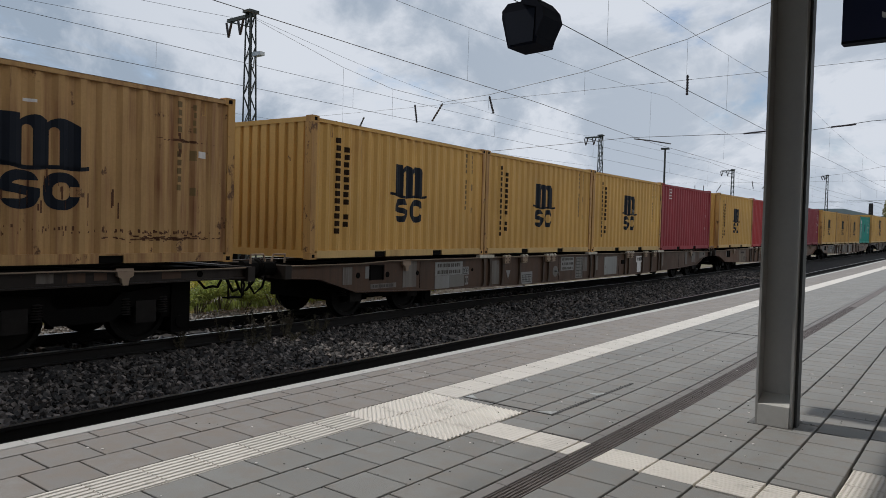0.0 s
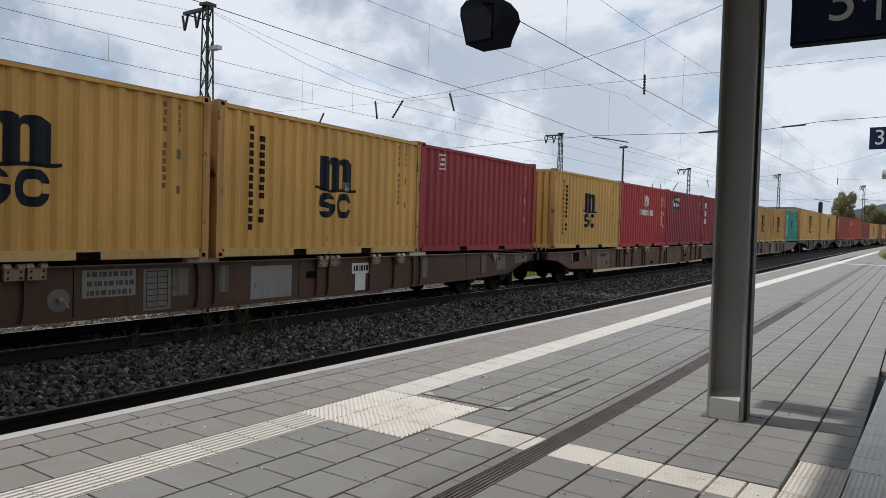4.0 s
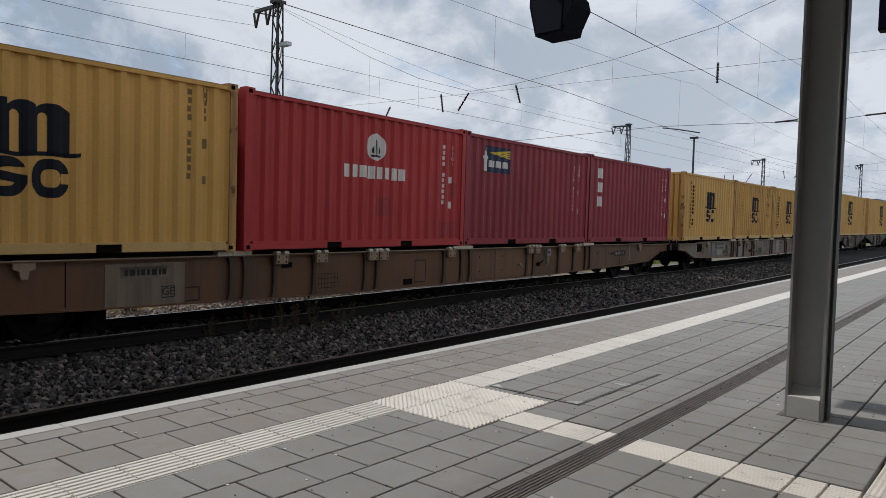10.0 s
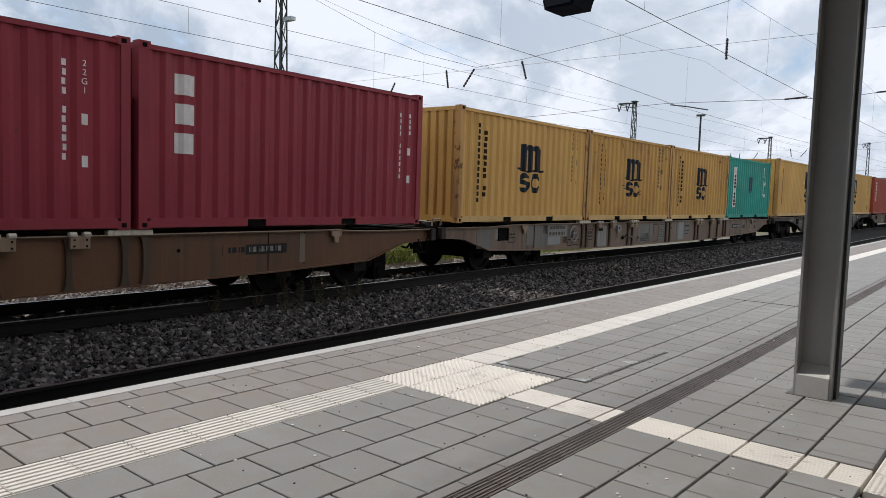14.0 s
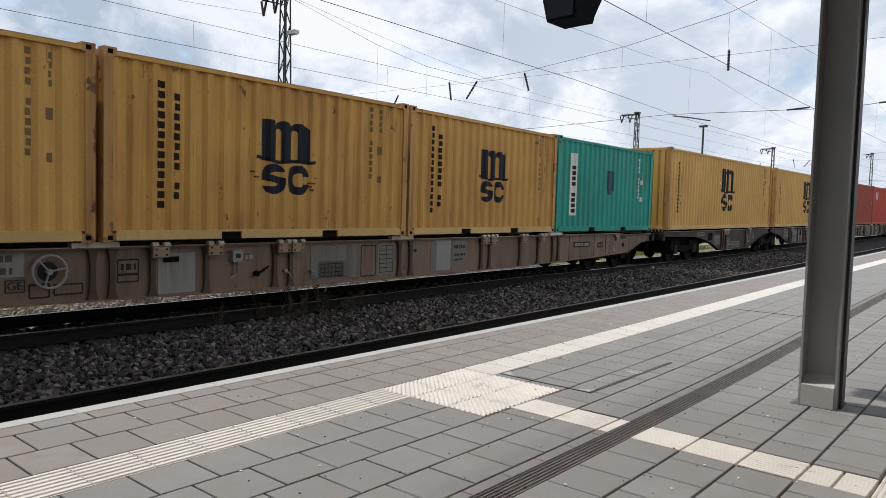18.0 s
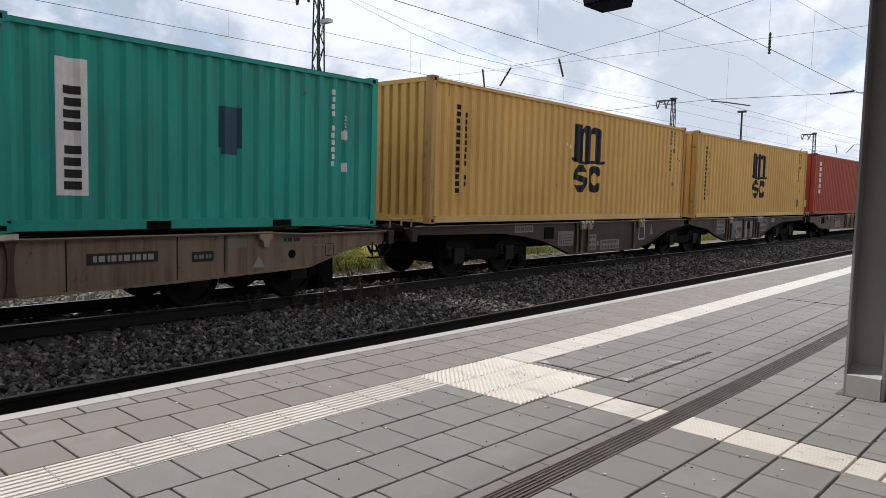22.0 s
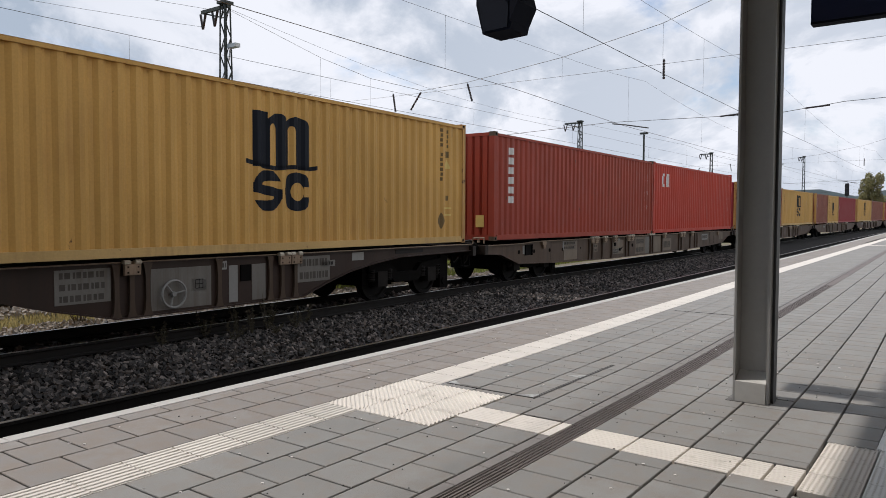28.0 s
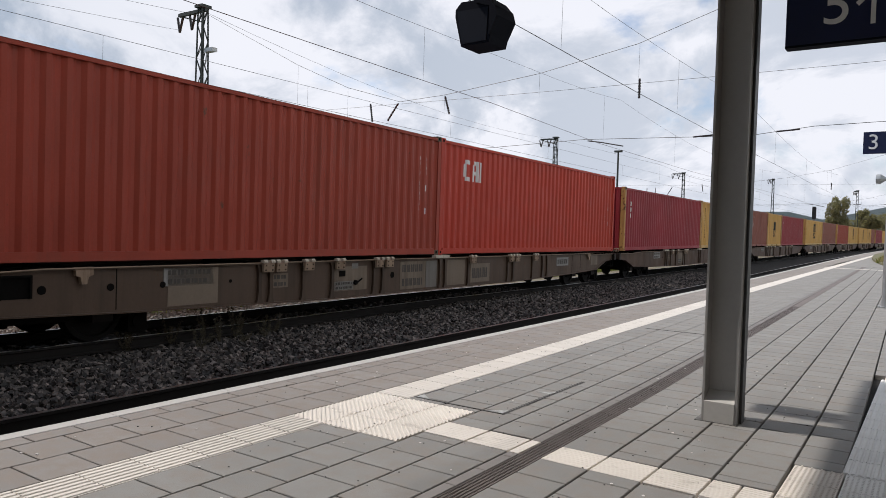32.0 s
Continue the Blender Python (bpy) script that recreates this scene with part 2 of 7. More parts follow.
# near-black stands in for the shaded gaps between the loose stones
BALLAST = mat("ballast bed with gap shade in its colour", (0.004, 0.003, 0.0025), 0.95, var=0.45, scale=12, fine=45, bump=1.0, bump_scale=28)
GRAVEL = mat("pale gravel", (0.24, 0.215, 0.185), 0.95, var=0.35, scale=5, fine=40, bump=0.7, bump_scale=30)
PATHM = mat("trodden mossy gravel", (0.165, 0.148, 0.105), 0.95, var=0.55, scale=7, fine=40, bump=0.8, bump_scale=25)
EARTH = mat("dry earth and grass", (0.15, 0.145, 0.08), 0.95, var=0.45, scale=0.6, fine=20, bump=0.6)
GRASSM = mat("green grass", (0.20, 0.23, 0.06), 0.7, var=0.4, scale=1.5, fine=15, bump=0.0, per_piece=0.35, island=True)
DRYGRASS = mat("dry grass", (0.30, 0.25, 0.11), 0.8, var=0.35, scale=2, fine=15, bump=0.0, per_piece=0.35, island=True)
LEAF = mat("green leaves", (0.26, 0.30, 0.075), 0.65, var=0.35, scale=2, bump=0.0, per_piece=0.45, island=True)
LEAFY = mat("yellow green leaves", (0.52, 0.48, 0.10), 0.65, var=0.3, scale=3, bump=0.0, per_piece=0.35, island=True)
TREELEAF = mat("dull green tree leaves", (0.22, 0.205, 0.095), 0.7, var=0.35, scale=2, bump=0.0, per_piece=0.45, island=True)


def let_light_through(m, share):
    """Thin leaves pass part of the light on."""
    nt = m.node_tree
    b, out = nt.nodes["Principled BSDF"], nt.nodes["Material Output"]
    tr, mx = nt.nodes.new("ShaderNodeBsdfTranslucent"), nt.nodes.new("ShaderNodeMixShader")
    nt.links.new(b.inputs["Base Color"].links[0].from_socket, tr.inputs["Color"])
    mx.inputs[0].default_value = share
    nt.links.new(b.outputs[0], mx.inputs[1])
    nt.links.new(tr.outputs[0], mx.inputs[2])
    nt.links.new(mx.outputs[0], out.inputs["Surface"])


for leafy in (GRASSM, DRYGRASS, LEAF, LEAFY, TREELEAF):
    let_light_through(leafy, 0.5)
WEED = mat("withered brown weed", (0.085, 0.072, 0.048), 0.85, var=0.3, bump=0.0, per_piece=0.3, island=True)
BARK = mat("bark", (0.10, 0.08, 0.06), 0.9, var=0.3)
# distance haze is mixed into this pale bluish colour
HILL = mat("wooded hills with haze in the colour", (0.23, 0.27, 0.29), 0.95, var=0.35, scale=0.012, fine=0.05, bump=0.0)
MASTM = mat("dull green lattice steel", (0.05, 0.058, 0.055), 0.6, 0.4, var=0.25)
WIRE = mat("dark copper wire", (0.06, 0.055, 0.05), 0.5, 0.5, var=0.1, bump=0.0)
INSUL = mat("brown insulator", (0.03, 0.02, 0.018), 0.3, var=0.1, bump=0.0)
# shade under the wagons is put into these near-black colours; axle boxes lighter as lit
DARKIRON = mat("grimy running gear with underbody shade in its colour", (0.0055, 0.0048, 0.0044), 0.85, 0.0, var=0.35, scale=4, spec=0.08)
IRONGREY = mat("shade-dark iron, lighter where lit", (0.016, 0.0135, 0.012), 0.8, 0.0, var=0.5, scale=7, spec=0.15)
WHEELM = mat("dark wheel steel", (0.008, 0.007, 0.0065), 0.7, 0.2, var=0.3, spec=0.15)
PLATE = mat("pale inscription panel", (0.27, 0.255, 0.235), 0.6, var=0.15, scale=5, dirt=(0.15, 0.12, 0.1), dirt_amount=0.3)
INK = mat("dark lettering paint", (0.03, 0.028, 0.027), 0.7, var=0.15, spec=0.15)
LOCKTIP = mat("worn lock metal with sunlit brightness painted in", (0.52, 0.46, 0.37), 0.6, 0.0, var=0.4, scale=14, dirt=(0.2, 0.13, 0.08), dirt_amount=0.4)
LOCK = mat("pale twist lock bracket", (0.29, 0.205, 0.14), 0.6, 0.1, var=0.25, dirt=(0.14, 0.08, 0.05), dirt_amount=0.45)
BLUELOGO = mat("navy logo paint", (0.008, 0.011, 0.019), 0.6, var=0.2, scale=6, bump=0.03, spec=0.2)
DARKTEXT = mat("dark brown marking paint", (0.026, 0.014, 0.007), 0.7, var=0.2, spec=0.1)
FADEDINK = mat("faded lettering paint", (0.085, 0.075, 0.066), 0.7, var=0.3, scale=12, spec=0.15)
WHITETEXT = mat("white marking paint", (0.68, 0.64, 0.62), 0.6, var=0.2, scale=8)
PALETEXT = mat("faded marking paint", (0.17, 0.105, 0.035), 0.6, var=0.3)
ROSETEXT = mat("faded pale rose marking paint", (0.50, 0.34, 0.33), 0.6, var=0.3)
YELLOWTEXT = mat("yellow marking paint", (0.75, 0.52, 0.05), 0.6, var=0.1)
CASTING = mat("grimy corner casting", (0.10, 0.07, 0.045), 0.7, 0.2, var=0.4, scale=12)
TANK = mat("pale tank steel", (0.46, 0.49, 0.53), 0.35, 0.3, var=0.15, dirt=(0.2, 0.18, 0.17), dirt_amount=0.3)
TANKLOW = mat("dark tank underside", (0.10, 0.105, 0.118), 0.5, 0.1, var=0.2)
ORANGE = mat("orange warning band", (0.46, 0.17, 0.10), 0.5, var=0.15)
SIGNALM = mat("black signal head", (0.01, 0.01, 0.011), 0.5, var=0.1)


def paint(name, rgb, dirt, amount, chips=0.3):
    """Weathered coat on steel: faded fields, runs of dirt in patches, chipped rust, shallow dents."""
    m = bpy.data.materials.new(name)
    m.use_nodes = True
    nt = m.node_tree
    N, L = nt.nodes.new, nt.links.new
    b = nt.nodes["Principled BSDF"]
    co, info = N("ShaderNodeTexCoord"), N("ShaderNodeObjectInfo")
    seed = N("ShaderNodeVectorMath")
    seed.operation = "SCALE"
    seed.inputs[0].default_value = (37.0, 53.0, 29.0)
    L(info.outputs["Random"], seed.inputs["Scale"])

    def field(scale, detail, stretch, lo, hi, to0=0.0, to1=1.0, rough=0.55):
        mp, ad, no, r = N("ShaderNodeMapping"), N("ShaderNodeVectorMath"), N("ShaderNodeTexNoise"), N("ShaderNodeMapRange")
        mp.inputs["Scale"].default_value = stretch
        L(co.outputs["Object"], mp.inputs[0])
        L(mp.outputs[0], ad.inputs[0])
        L(seed.outputs[0], ad.inputs[1])
        L(ad.outputs[0], no.inputs["Vector"])
        no.inputs["Scale"].default_value, no.inputs["Detail"].default_value, no.inputs["Roughness"].default_value = scale, detail, rough
        L(no.outputs["Fac"], r.inputs["Value"])
        for key, v in (("From Min", lo), ("From Max", hi), ("To Min", to0), ("To Max", to1)):
            r.inputs[key].default_value = v
        return r.outputs[0], no.outputs["Fac"]

    def times(p, q):
        k = N("ShaderNodeMath")
        k.operation = "MULTIPLY"
        L(p, k.inputs[0])
        if isinstance(q, float):
            k.inputs[1].default_value = q
        else:
            L(q, k.inputs[1])
        return k.outputs[0]

    def over(fac, under, rgb_):
        k = N("ShaderNodeMix")
        k.data_type = "RGBA"
        L(fac, k.inputs[0])
        L(under, k.inputs[6])
        k.inputs[7].default_value = (*rgb_, 1)
        return k.outputs[2]

    value = times(field(0.6, 4, (1, 1, 0.6), 0.3, 0.7, 0.86, 1.10)[0], field(30.0, 4, (1, 1, 1), 0.3, 0.7, 0.94, 1.05)[0])
    col = N("ShaderNodeVectorMath")
    col.operation = "SCALE"
    col.inputs[0].default_value = rgb
    L(value, col.inputs["Scale"])
    patch = field(0.55, 3, (1, 1, 1), 0.52 - 0.18 * amount, 0.72 - 0.15 * amount)[0]
    runs = field(1.0, 6, (9, 9, 0.5), 0.40, 0.72, rough=0.6)[0]
    res = over(times(times(runs, patch), min(1.0, 0.35 + 0.6 * amount)), col.outputs[0], dirt)
    chip_a = field(3.2, 10, (1.0, 1.0, 0.7), 0.69 - 0.07 * chips, 0.72 - 0.06 * chips, rough=0.68)[0]
    res = over(times(chip_a, 0.9), res, (0.10, 0.043, 0.022))
    thin = field(1.6, 8, (6, 6, 0.55), 0.71 - 0.05 * chips, 0.80 - 0.05 * chips, rough=0.65)[0]
    res = over(times(thin, 0.75), res, (0.13, 0.055, 0.026))
    L(res, b.inputs["Base Color"])
    rg, fac = field(2.2, 5, (1, 1, 0.6), 0.3, 0.7, 0.42, 0.62)
    L(rg, b.inputs["Roughness"])
    b.inputs["Specular IOR Level"].default_value = 0.28
    bp = N("ShaderNodeBump")
    bp.inputs["Strength"].default_value, bp.inputs["Distance"].default_value = 0.35, 0.02
    L(field(1.8, 3, (1, 1, 0.8), 0.0, 1.0)[1], bp.inputs["Height"])
    L(bp.outputs[0], b.inputs["Normal"])
    return m


YELLOW = paint("yellow container paint", (0.62, 0.355, 0.097), (0.38, 0.18, 0.055), 0.25, 0.1)
YELLOW_OLD = paint("rust-streaked yellow container paint", (0.52, 0.31, 0.125), (0.22, 0.09, 0.04), 1.1, 0.9)
YELLOW_WORN = paint("worn yellow container paint", (0.58, 0.32, 0.075), (0.27, 0.115, 0.045), 0.7, 1.0)
# container yellow made paler: flat rails catching more light, put into the colour
YELLOW_RAIL = paint("yellow rail paint lightened as better lit", (0.60, 0.395, 0.155), (0.30, 0.17, 0.07), 0.4, 0.3)
RED = paint("red container paint", (0.42, 0.035, 0.038), (0.24, 0.035, 0.035), 0.35, 0.0)
CRIMSON = paint("crimson container paint", (0.30, 0.032, 0.042), (0.19, 0.035, 0.04), 0.35, 0.0)
MAROON = paint("maroon container paint", (0.262, 0.029, 0.044), (0.225, 0.06, 0.062), 0.30, 0.2)
BRICKRED = paint("faded brick red container paint", (0.335, 0.050, 0.027), (0.21, 0.052, 0.033), 0.5, 0.5)
SCARLET = paint("bright orange red container paint", (0.47, 0.046, 0.024), (0.28, 0.05, 0.03), 0.35, 0.2)
BROWNRED = paint("brown red container paint", (0.27, 0.085, 0.06), (0.15, 0.05, 0.04), 0.4, 0.3)
TEAL = paint("teal green container paint", (0.019, 0.30, 0.240), (0.05, 0.16, 0.13), 0.7, 0.3)
FRAME_BROWN = paint("brown wagon paint", (0.136, 0.066, 0.034), (0.055, 0.04, 0.03), 0.8, 0.5)
FRAME_RUST = paint("rusty brown wagon paint", (0.16, 0.082, 0.042), (0.07, 0.045, 0.03), 0.8, 0.6)
FRAME_GREY = paint("grey wagon paint", (0.205, 0.140, 0.102), (0.060, 0.036, 0.024), 0.9, 1.0)
FRAME_DARK = paint("dark brown wagon paint", (0.040, 0.023, 0.017), (0.028, 0.019, 0.015), 0.8, 0.4)
FRAME_BLACK = paint("oily black brown wagon paint", (0.020, 0.014, 0.011), (0.05, 0.033, 0.024), 0.4, 0.4)
FRAME_DUST = paint("dusty grey brown wagon paint", (0.088, 0.047, 0.028), (0.045, 0.030, 0.022), 0.9, 0.9)
FRAME_BEIGE = paint("beige grey wagon paint", (0.098, 0.063, 0.043), (0.055, 0.036, 0.025), 0.9, 0.8)
# darker than the sills: the ribs' shaded sides are put into the colour
RIBM = paint("rib paint with shade mixed in", (0.080, 0.051, 0.034), (0.04, 0.028, 0.022), 0.8, 0.5)
YELLOW_POST = paint("chipped yellow corner post paint", (0.52, 0.29, 0.09), (0.20, 0.085, 0.04), 1.0, 1.7)
PANEL_DIM = paint("dim grey repainted panel", (0.185, 0.172, 0.155), (0.10, 0.075, 0.055), 0.7, 0.2)
PANEL_MID = paint("grey brown repainted panel", (0.10, 0.088, 0.076), (0.06, 0.045, 0.035), 0.7, 0.3)
PANEL_TAN = paint("dusty tan panel", (0.20, 0.155, 0.115), (0.09, 0.065, 0.045), 0.8, 0.5)
PANEL_SMEAR = paint("smeared pale grey patch", (0.19, 0.168, 0.148), (0.07, 0.052, 0.042), 1.3, 1.2)
PANEL_PALE = paint("pale grey repainted panel", (0.27, 0.262, 0.25), (0.15, 0.12, 0.095), 0.6, 0.2)


# ---- mesh tools ----
class M:
    """A list of corners and faces."""

    def __init__(self):
        self.v, self.f = [], []

    def add(self, verts, faces):
        n = len(self.v)
        self.v += verts
        self.f += [tuple(n + i for i in q) for q in faces]
        return self

    def box(self, x0, x1, y0, y1, z0, z1):
        return self.add([(x0, y0, z0), (x1, y0, z0), (x1, y1, z0), (x0, y1, z0), (x0, y0, z1), (x1, y0, z1), (x1, y1, z1), (x0, y1, z1)],
                        [(3, 2, 1, 0), (4, 5, 6, 7), (0, 1, 5, 4), (1, 2, 6, 5), (2, 3, 7, 6), (3, 0, 4, 7)])

    def chamfered(self, x0, x1, y0, y1, z0, z1, c, lean=0.0):
        """A box whose top edges are cut off by c; its far end is moved sideways by lean."""
        lo = [(x0, y0), (x1, y0), (x1 + lean, y1), (x0 + lean, y1)]
        hi = [(x0 + c, y0 + c), (x1 - c, y0 + c), (x1 - c + lean, y1 - c), (x0 + c + lean, y1 - c)]
        v = [(*p, z0) for p in lo] + [(*p, z1 - c) for p in lo] + [(*p, z1) for p in hi]
        f = [(8, 9, 10, 11)]
        for i in range(4):
            j = (i + 1) % 4
            f += [(i, j, 4 + j, 4 + i), (4 + i, 4 + j, 8 + j, 8 + i)]
        return self.add(v, f)

    def prism(self, poly, axis, a, b):
        """A polygon swept along an axis from a to b; poly holds the two other coordinates in xyz order."""
        n = len(poly)

        def at(p, s):
            q = list(p)
            q.insert("xyz".index(axis), s)
            return tuple(q)

        return self.add([at(p, a) for p in poly] + [at(p, b) for p in poly],
                        [tuple(range(n))[::-1], tuple(range(n, 2 * n))] + [(i, (i + 1) % n, n + (i + 1) % n, n + i) for i in range(n)])

    def tube(self, p, q, r, n=8, r2=None, cap=True):
        p, q = Vector(p), Vector(q)
        d = (q - p).normalized()
        a = d.orthogonal().normalized()
        b = d.cross(a)
        r2 = r if r2 is None else r2
        v = []
        for c, rr in ((p, r), (q, r2)):
            for i in range(n):
                w = 2 * math.pi * i / n
                v.append(tuple(c + (a * math.cos(w) + b * math.sin(w)) * rr))
        f = [(i, (i + 1) % n, n + (i + 1) % n, n + i) for i in range(n)]
        if cap:
            f += [tuple(range(n))[::-1], tuple(range(n, 2 * n))]
        return self.add(v, f)

    def path(self, pts, r, n=6):
        """One unbroken bent rod."""
        pts = [Vector(p) for p in pts]
        v, a = [], None
        for k, c in enumerate(pts):
            d = (pts[min(k + 1, len(pts) - 1)] - pts[max(k - 1, 0)]).normalized()
            a = d.orthogonal().normalized() if a is None else (a - d * a.dot(d)).normalized()
            b = d.cross(a)
            v += [tuple(c + (a * math.cos(2 * math.pi * i / n) + b * math.sin(2 * math.pi * i / n)) * r) for i in range(n)]
        f = [(k * n + i, k * n + (i + 1) % n, k * n + n + (i + 1) % n, k * n + n + i) for k in range(len(pts) - 1) for i in range(n)]
        return self.add(v, f + [tuple(range(n))[::-1], tuple(len(v) - n + i for i in range(n))])

    def lathe(self, prof, axis="x", n=24, c=(0, 0, 0)):
        """Turns (along, radius) points about an axis through c."""
        v, k = [], len(prof)
        for i in range(n):
            w = 2 * math.pi * i / n
            for s, r in prof:
                u, t = r * math.cos(w), r * math.sin(w)
                p = {"x": (s, u, t), "y": (u, s, t), "z": (u, t, s)}[axis]
                v.append((p[0] + c[0], p[1] + c[1], p[2] + c[2]))
        f = [(i * k + j, ((i + 1) % n) * k + j, ((i + 1) % n) * k + j + 1, i * k + j + 1) for i in range(n) for j in range(k - 1)]
        f += [tuple(i * k for i in range(n))[::-1], tuple(i * k + k - 1 for i in range(n))]
        return self.add(v, f)

    def mesh(self, name, material, smooth=False):
        me = bpy.data.meshes.new(name)
        me.from_pydata(self.v, [], self.f)
        me.materials.append(material)
        if smooth:
            me.polygons.foreach_set("use_smooth", [True] * len(me.polygons))
        me.update()
        return me


def fix(me):
    bm = bmesh.new()
    bm.from_mesh(me)
    bmesh.ops.recalc_face_normals(bm, faces=bm.faces)
    bm.to_mesh(me)
    bm.free()
    return me


def part(name, m, material, parent, label="", smooth=False, kind=""):
    me = fix(m.mesh(name, material, smooth)) if isinstance(m, M) else m
    ob = new(name, me)
    ob.parent = parent
    return tagged(ob, label, kind=kind)


def thing(name, label, category, at=(0, 0, 0), group="", kind=""):
    ob = new(name)
    ob.empty_display_size = 0.1
    ob.location = at
    return tagged(ob, label, category, group, kind)


def solid(name, m, material, label, category="", group="", kind="", smooth=False):
    ob = new(name, fix(m.mesh(name, material, smooth)))
    return tagged(ob, label, category, group, kind)


def text(body, size, at, rot, parent, material, name="digit"):
    cu = bpy.data.curves.new(name, "FONT")
    cu.body, cu.size, cu.extrude, cu.align_x, cu.align_y = body, size, 0.002, "CENTER", "CENTER"
    me = bpy.data.meshes.new_from_object(bpy.data.objects.new("tmp", cu))
    me.materials.clear()
    me.materials.append(material)
    ob = new(name, me)
    ob.parent = parent
    ob.matrix_basis = pose(*at, *rot)
    return ob


# ---- plan ----
def lat(y):
    """Sideways drift of tracks and platform along their gentle bend."""
    if y <= 0:
        return 0.0
    if y < 40:
        return -0.0003 * y * y
    if y < 92:
        return -0.48 - 0.024 * (y - 40) + 0.00023 * (y - 40) ** 2
    return -1.106 + 0.00019 * (y - 92) ** 2


def lat_train(y):
    """The same for the freight track, which leaves the platform at a slight angle."""
    if y < 35:
        near = max(0.0, min(1.0, (16.0 - y) / 9.0))
        return 0.25 - 0.018 * y + 0.33 * near * near * (3 - 2 * near)
    if y < 80:
        return -0.38 - 0.018 * (y - 35) + 0.0002 * (y - 35) ** 2
    return -0.785 + 0.00019 * (y - 80) ** 2


def deck(y):
    """Height of the wagon decks along the slight fall of the freight track."""
    return 0.745 - 0.005 * max(-6.0, min(y, 28.0))


def hinge(y, at):
    """Zero before at, then a straight rise, rounded over four metres."""
    u = y - at
    return 0.0 if u <= -2 else (u + 2) ** 2 / 8 if u < 2 else u


def drift(x, y):
    """Sideways drift of the paving, whose rows run on straighter than the platform edge does."""
    strip_ = -0.022 * hinge(y, 5.0) + 0.0105 * hinge(y, 16.0)
    field_ = -0.028 * hinge(y, 5.5) + 0.020 * hinge(y, 44.0)
    return float(np.interp(x, [-4.57, -3.55, -2.0], [lat(y), strip_, field_]))


def along(s):
    """Where a paver joint lies along the platform: the rows close up a little past the tactile field."""
    if s <= 2.6:
        return s
    if s <= 3.6:
        return s - 0.016 * (s - 2.6) ** 2
    return 3.584 + 0.968 * (s - 3.6)


def verge_line(x, y):
    """The grassy verge closes in on the platform edge."""
    return float(np.interp(y, [44.0, 48.6, 60.0, 73.0, 240.0], [0.55, -0.23, -1.15, -1.72, -1.60]))


RAIL_Z, DECK_Z = -0.56, 0.62
TRACK_NEAR, TRACK_TRAIN = -6.38, -11.41
GROUND_Z = -0.80
YS = [-30, -20, -10, -6, 0, 4, 6, 8, 9, 10, 11, 12, 13, 14, 16, 18, 20, 25, 28, 30, 35, 40, 46, 52, 58, 64, 70, 78, 86, 94, 104, 114, 126, 140, 155, 170, 190, 210, 240, 280, 330, 400]


def ribbon(m, x0, x1, z0, z1, ya, yb, bend=1.0):
    """A bar of box section that follows the bend from ya to yb."""
    ys = [ya] + [y for y in YS if ya < y < yb] + [yb]
    n = len(m.v)
    for y in ys:
        if callable(bend):
            d, e = bend((x0 + x1) / 2, y), 0.0
        else:
            d, e = (lat_train(y), deck(y) - 0.63) if bend == 2.0 else (lat(y) * bend, 0.0)
        m.v += [(x0 + d, y, z0 + e), (x1 + d, y, z0 + e), (x1 + d, y, z1 + e), (x0 + d, y, z1 + e)]
    for k in range(len(ys) - 1):
        a, b = n + 4 * k, n + 4 * k + 4
        for i in range(4):
            j = (i + 1) % 4
            m.f.append((a + i, a + j, b + j, b + i))
    m.f += [(n, n + 3, n + 2, n + 1), (n + 4 * len(ys) - 4, n + 4 * len(ys) - 3, n + 4 * len(ys) - 2, n + 4 * len(ys) - 1)]
    return m


# ---- ground and tracks ----
def build_ground():
    m = M()
    xs = [-3000, -600, -120, -60, -36, -13, 3000]
    ys = [-2000, -60] + [y for y in YS if y > -30] + [700, 3500]
    for y in ys:
        for x in xs:
            m.v.append((x, y, GROUND_Z))
    w = len(xs)
    for j in range(len(ys) - 1):
        for i in range(w - 1):
            m.f.append((j * w + i, j * w + i + 1, (j + 1) * w + i + 1, (j + 1) * w + i))
    solid("ground", m, EARTH, "dry earth and grass ground around the tracks", kind="structure")
    solid("ballast_bed", ribbon(M(), -13.0, -4.66, GROUND_Z - 0.1, -0.745, -30, 400), BALLAST, "ballast bed under both tracks, coloured near-black as shade between stones", "ballast", kind="structure")
    solid("ballast_bed", ribbon(M(), -24.5, -15.6, GROUND_Z - 0.1, -0.76, -30, 400), GRAVEL, "pale gravel under the sidings behind", "ballast", kind="structure")
    solid("ballast_bed", ribbon(M(), -33.0, -26.5, GROUND_Z - 0.1, -0.76, -30, 400), GRAVEL, "pale gravel under the tank wagon siding", "ballast", kind="structure")
    solid("gravel_path", ribbon(M(), -14.15, -13.0, GROUND_Z - 0.1, -0.77, -30, 400), PATHM, "trodden gravel path between the tracks", "path", kind="structure")


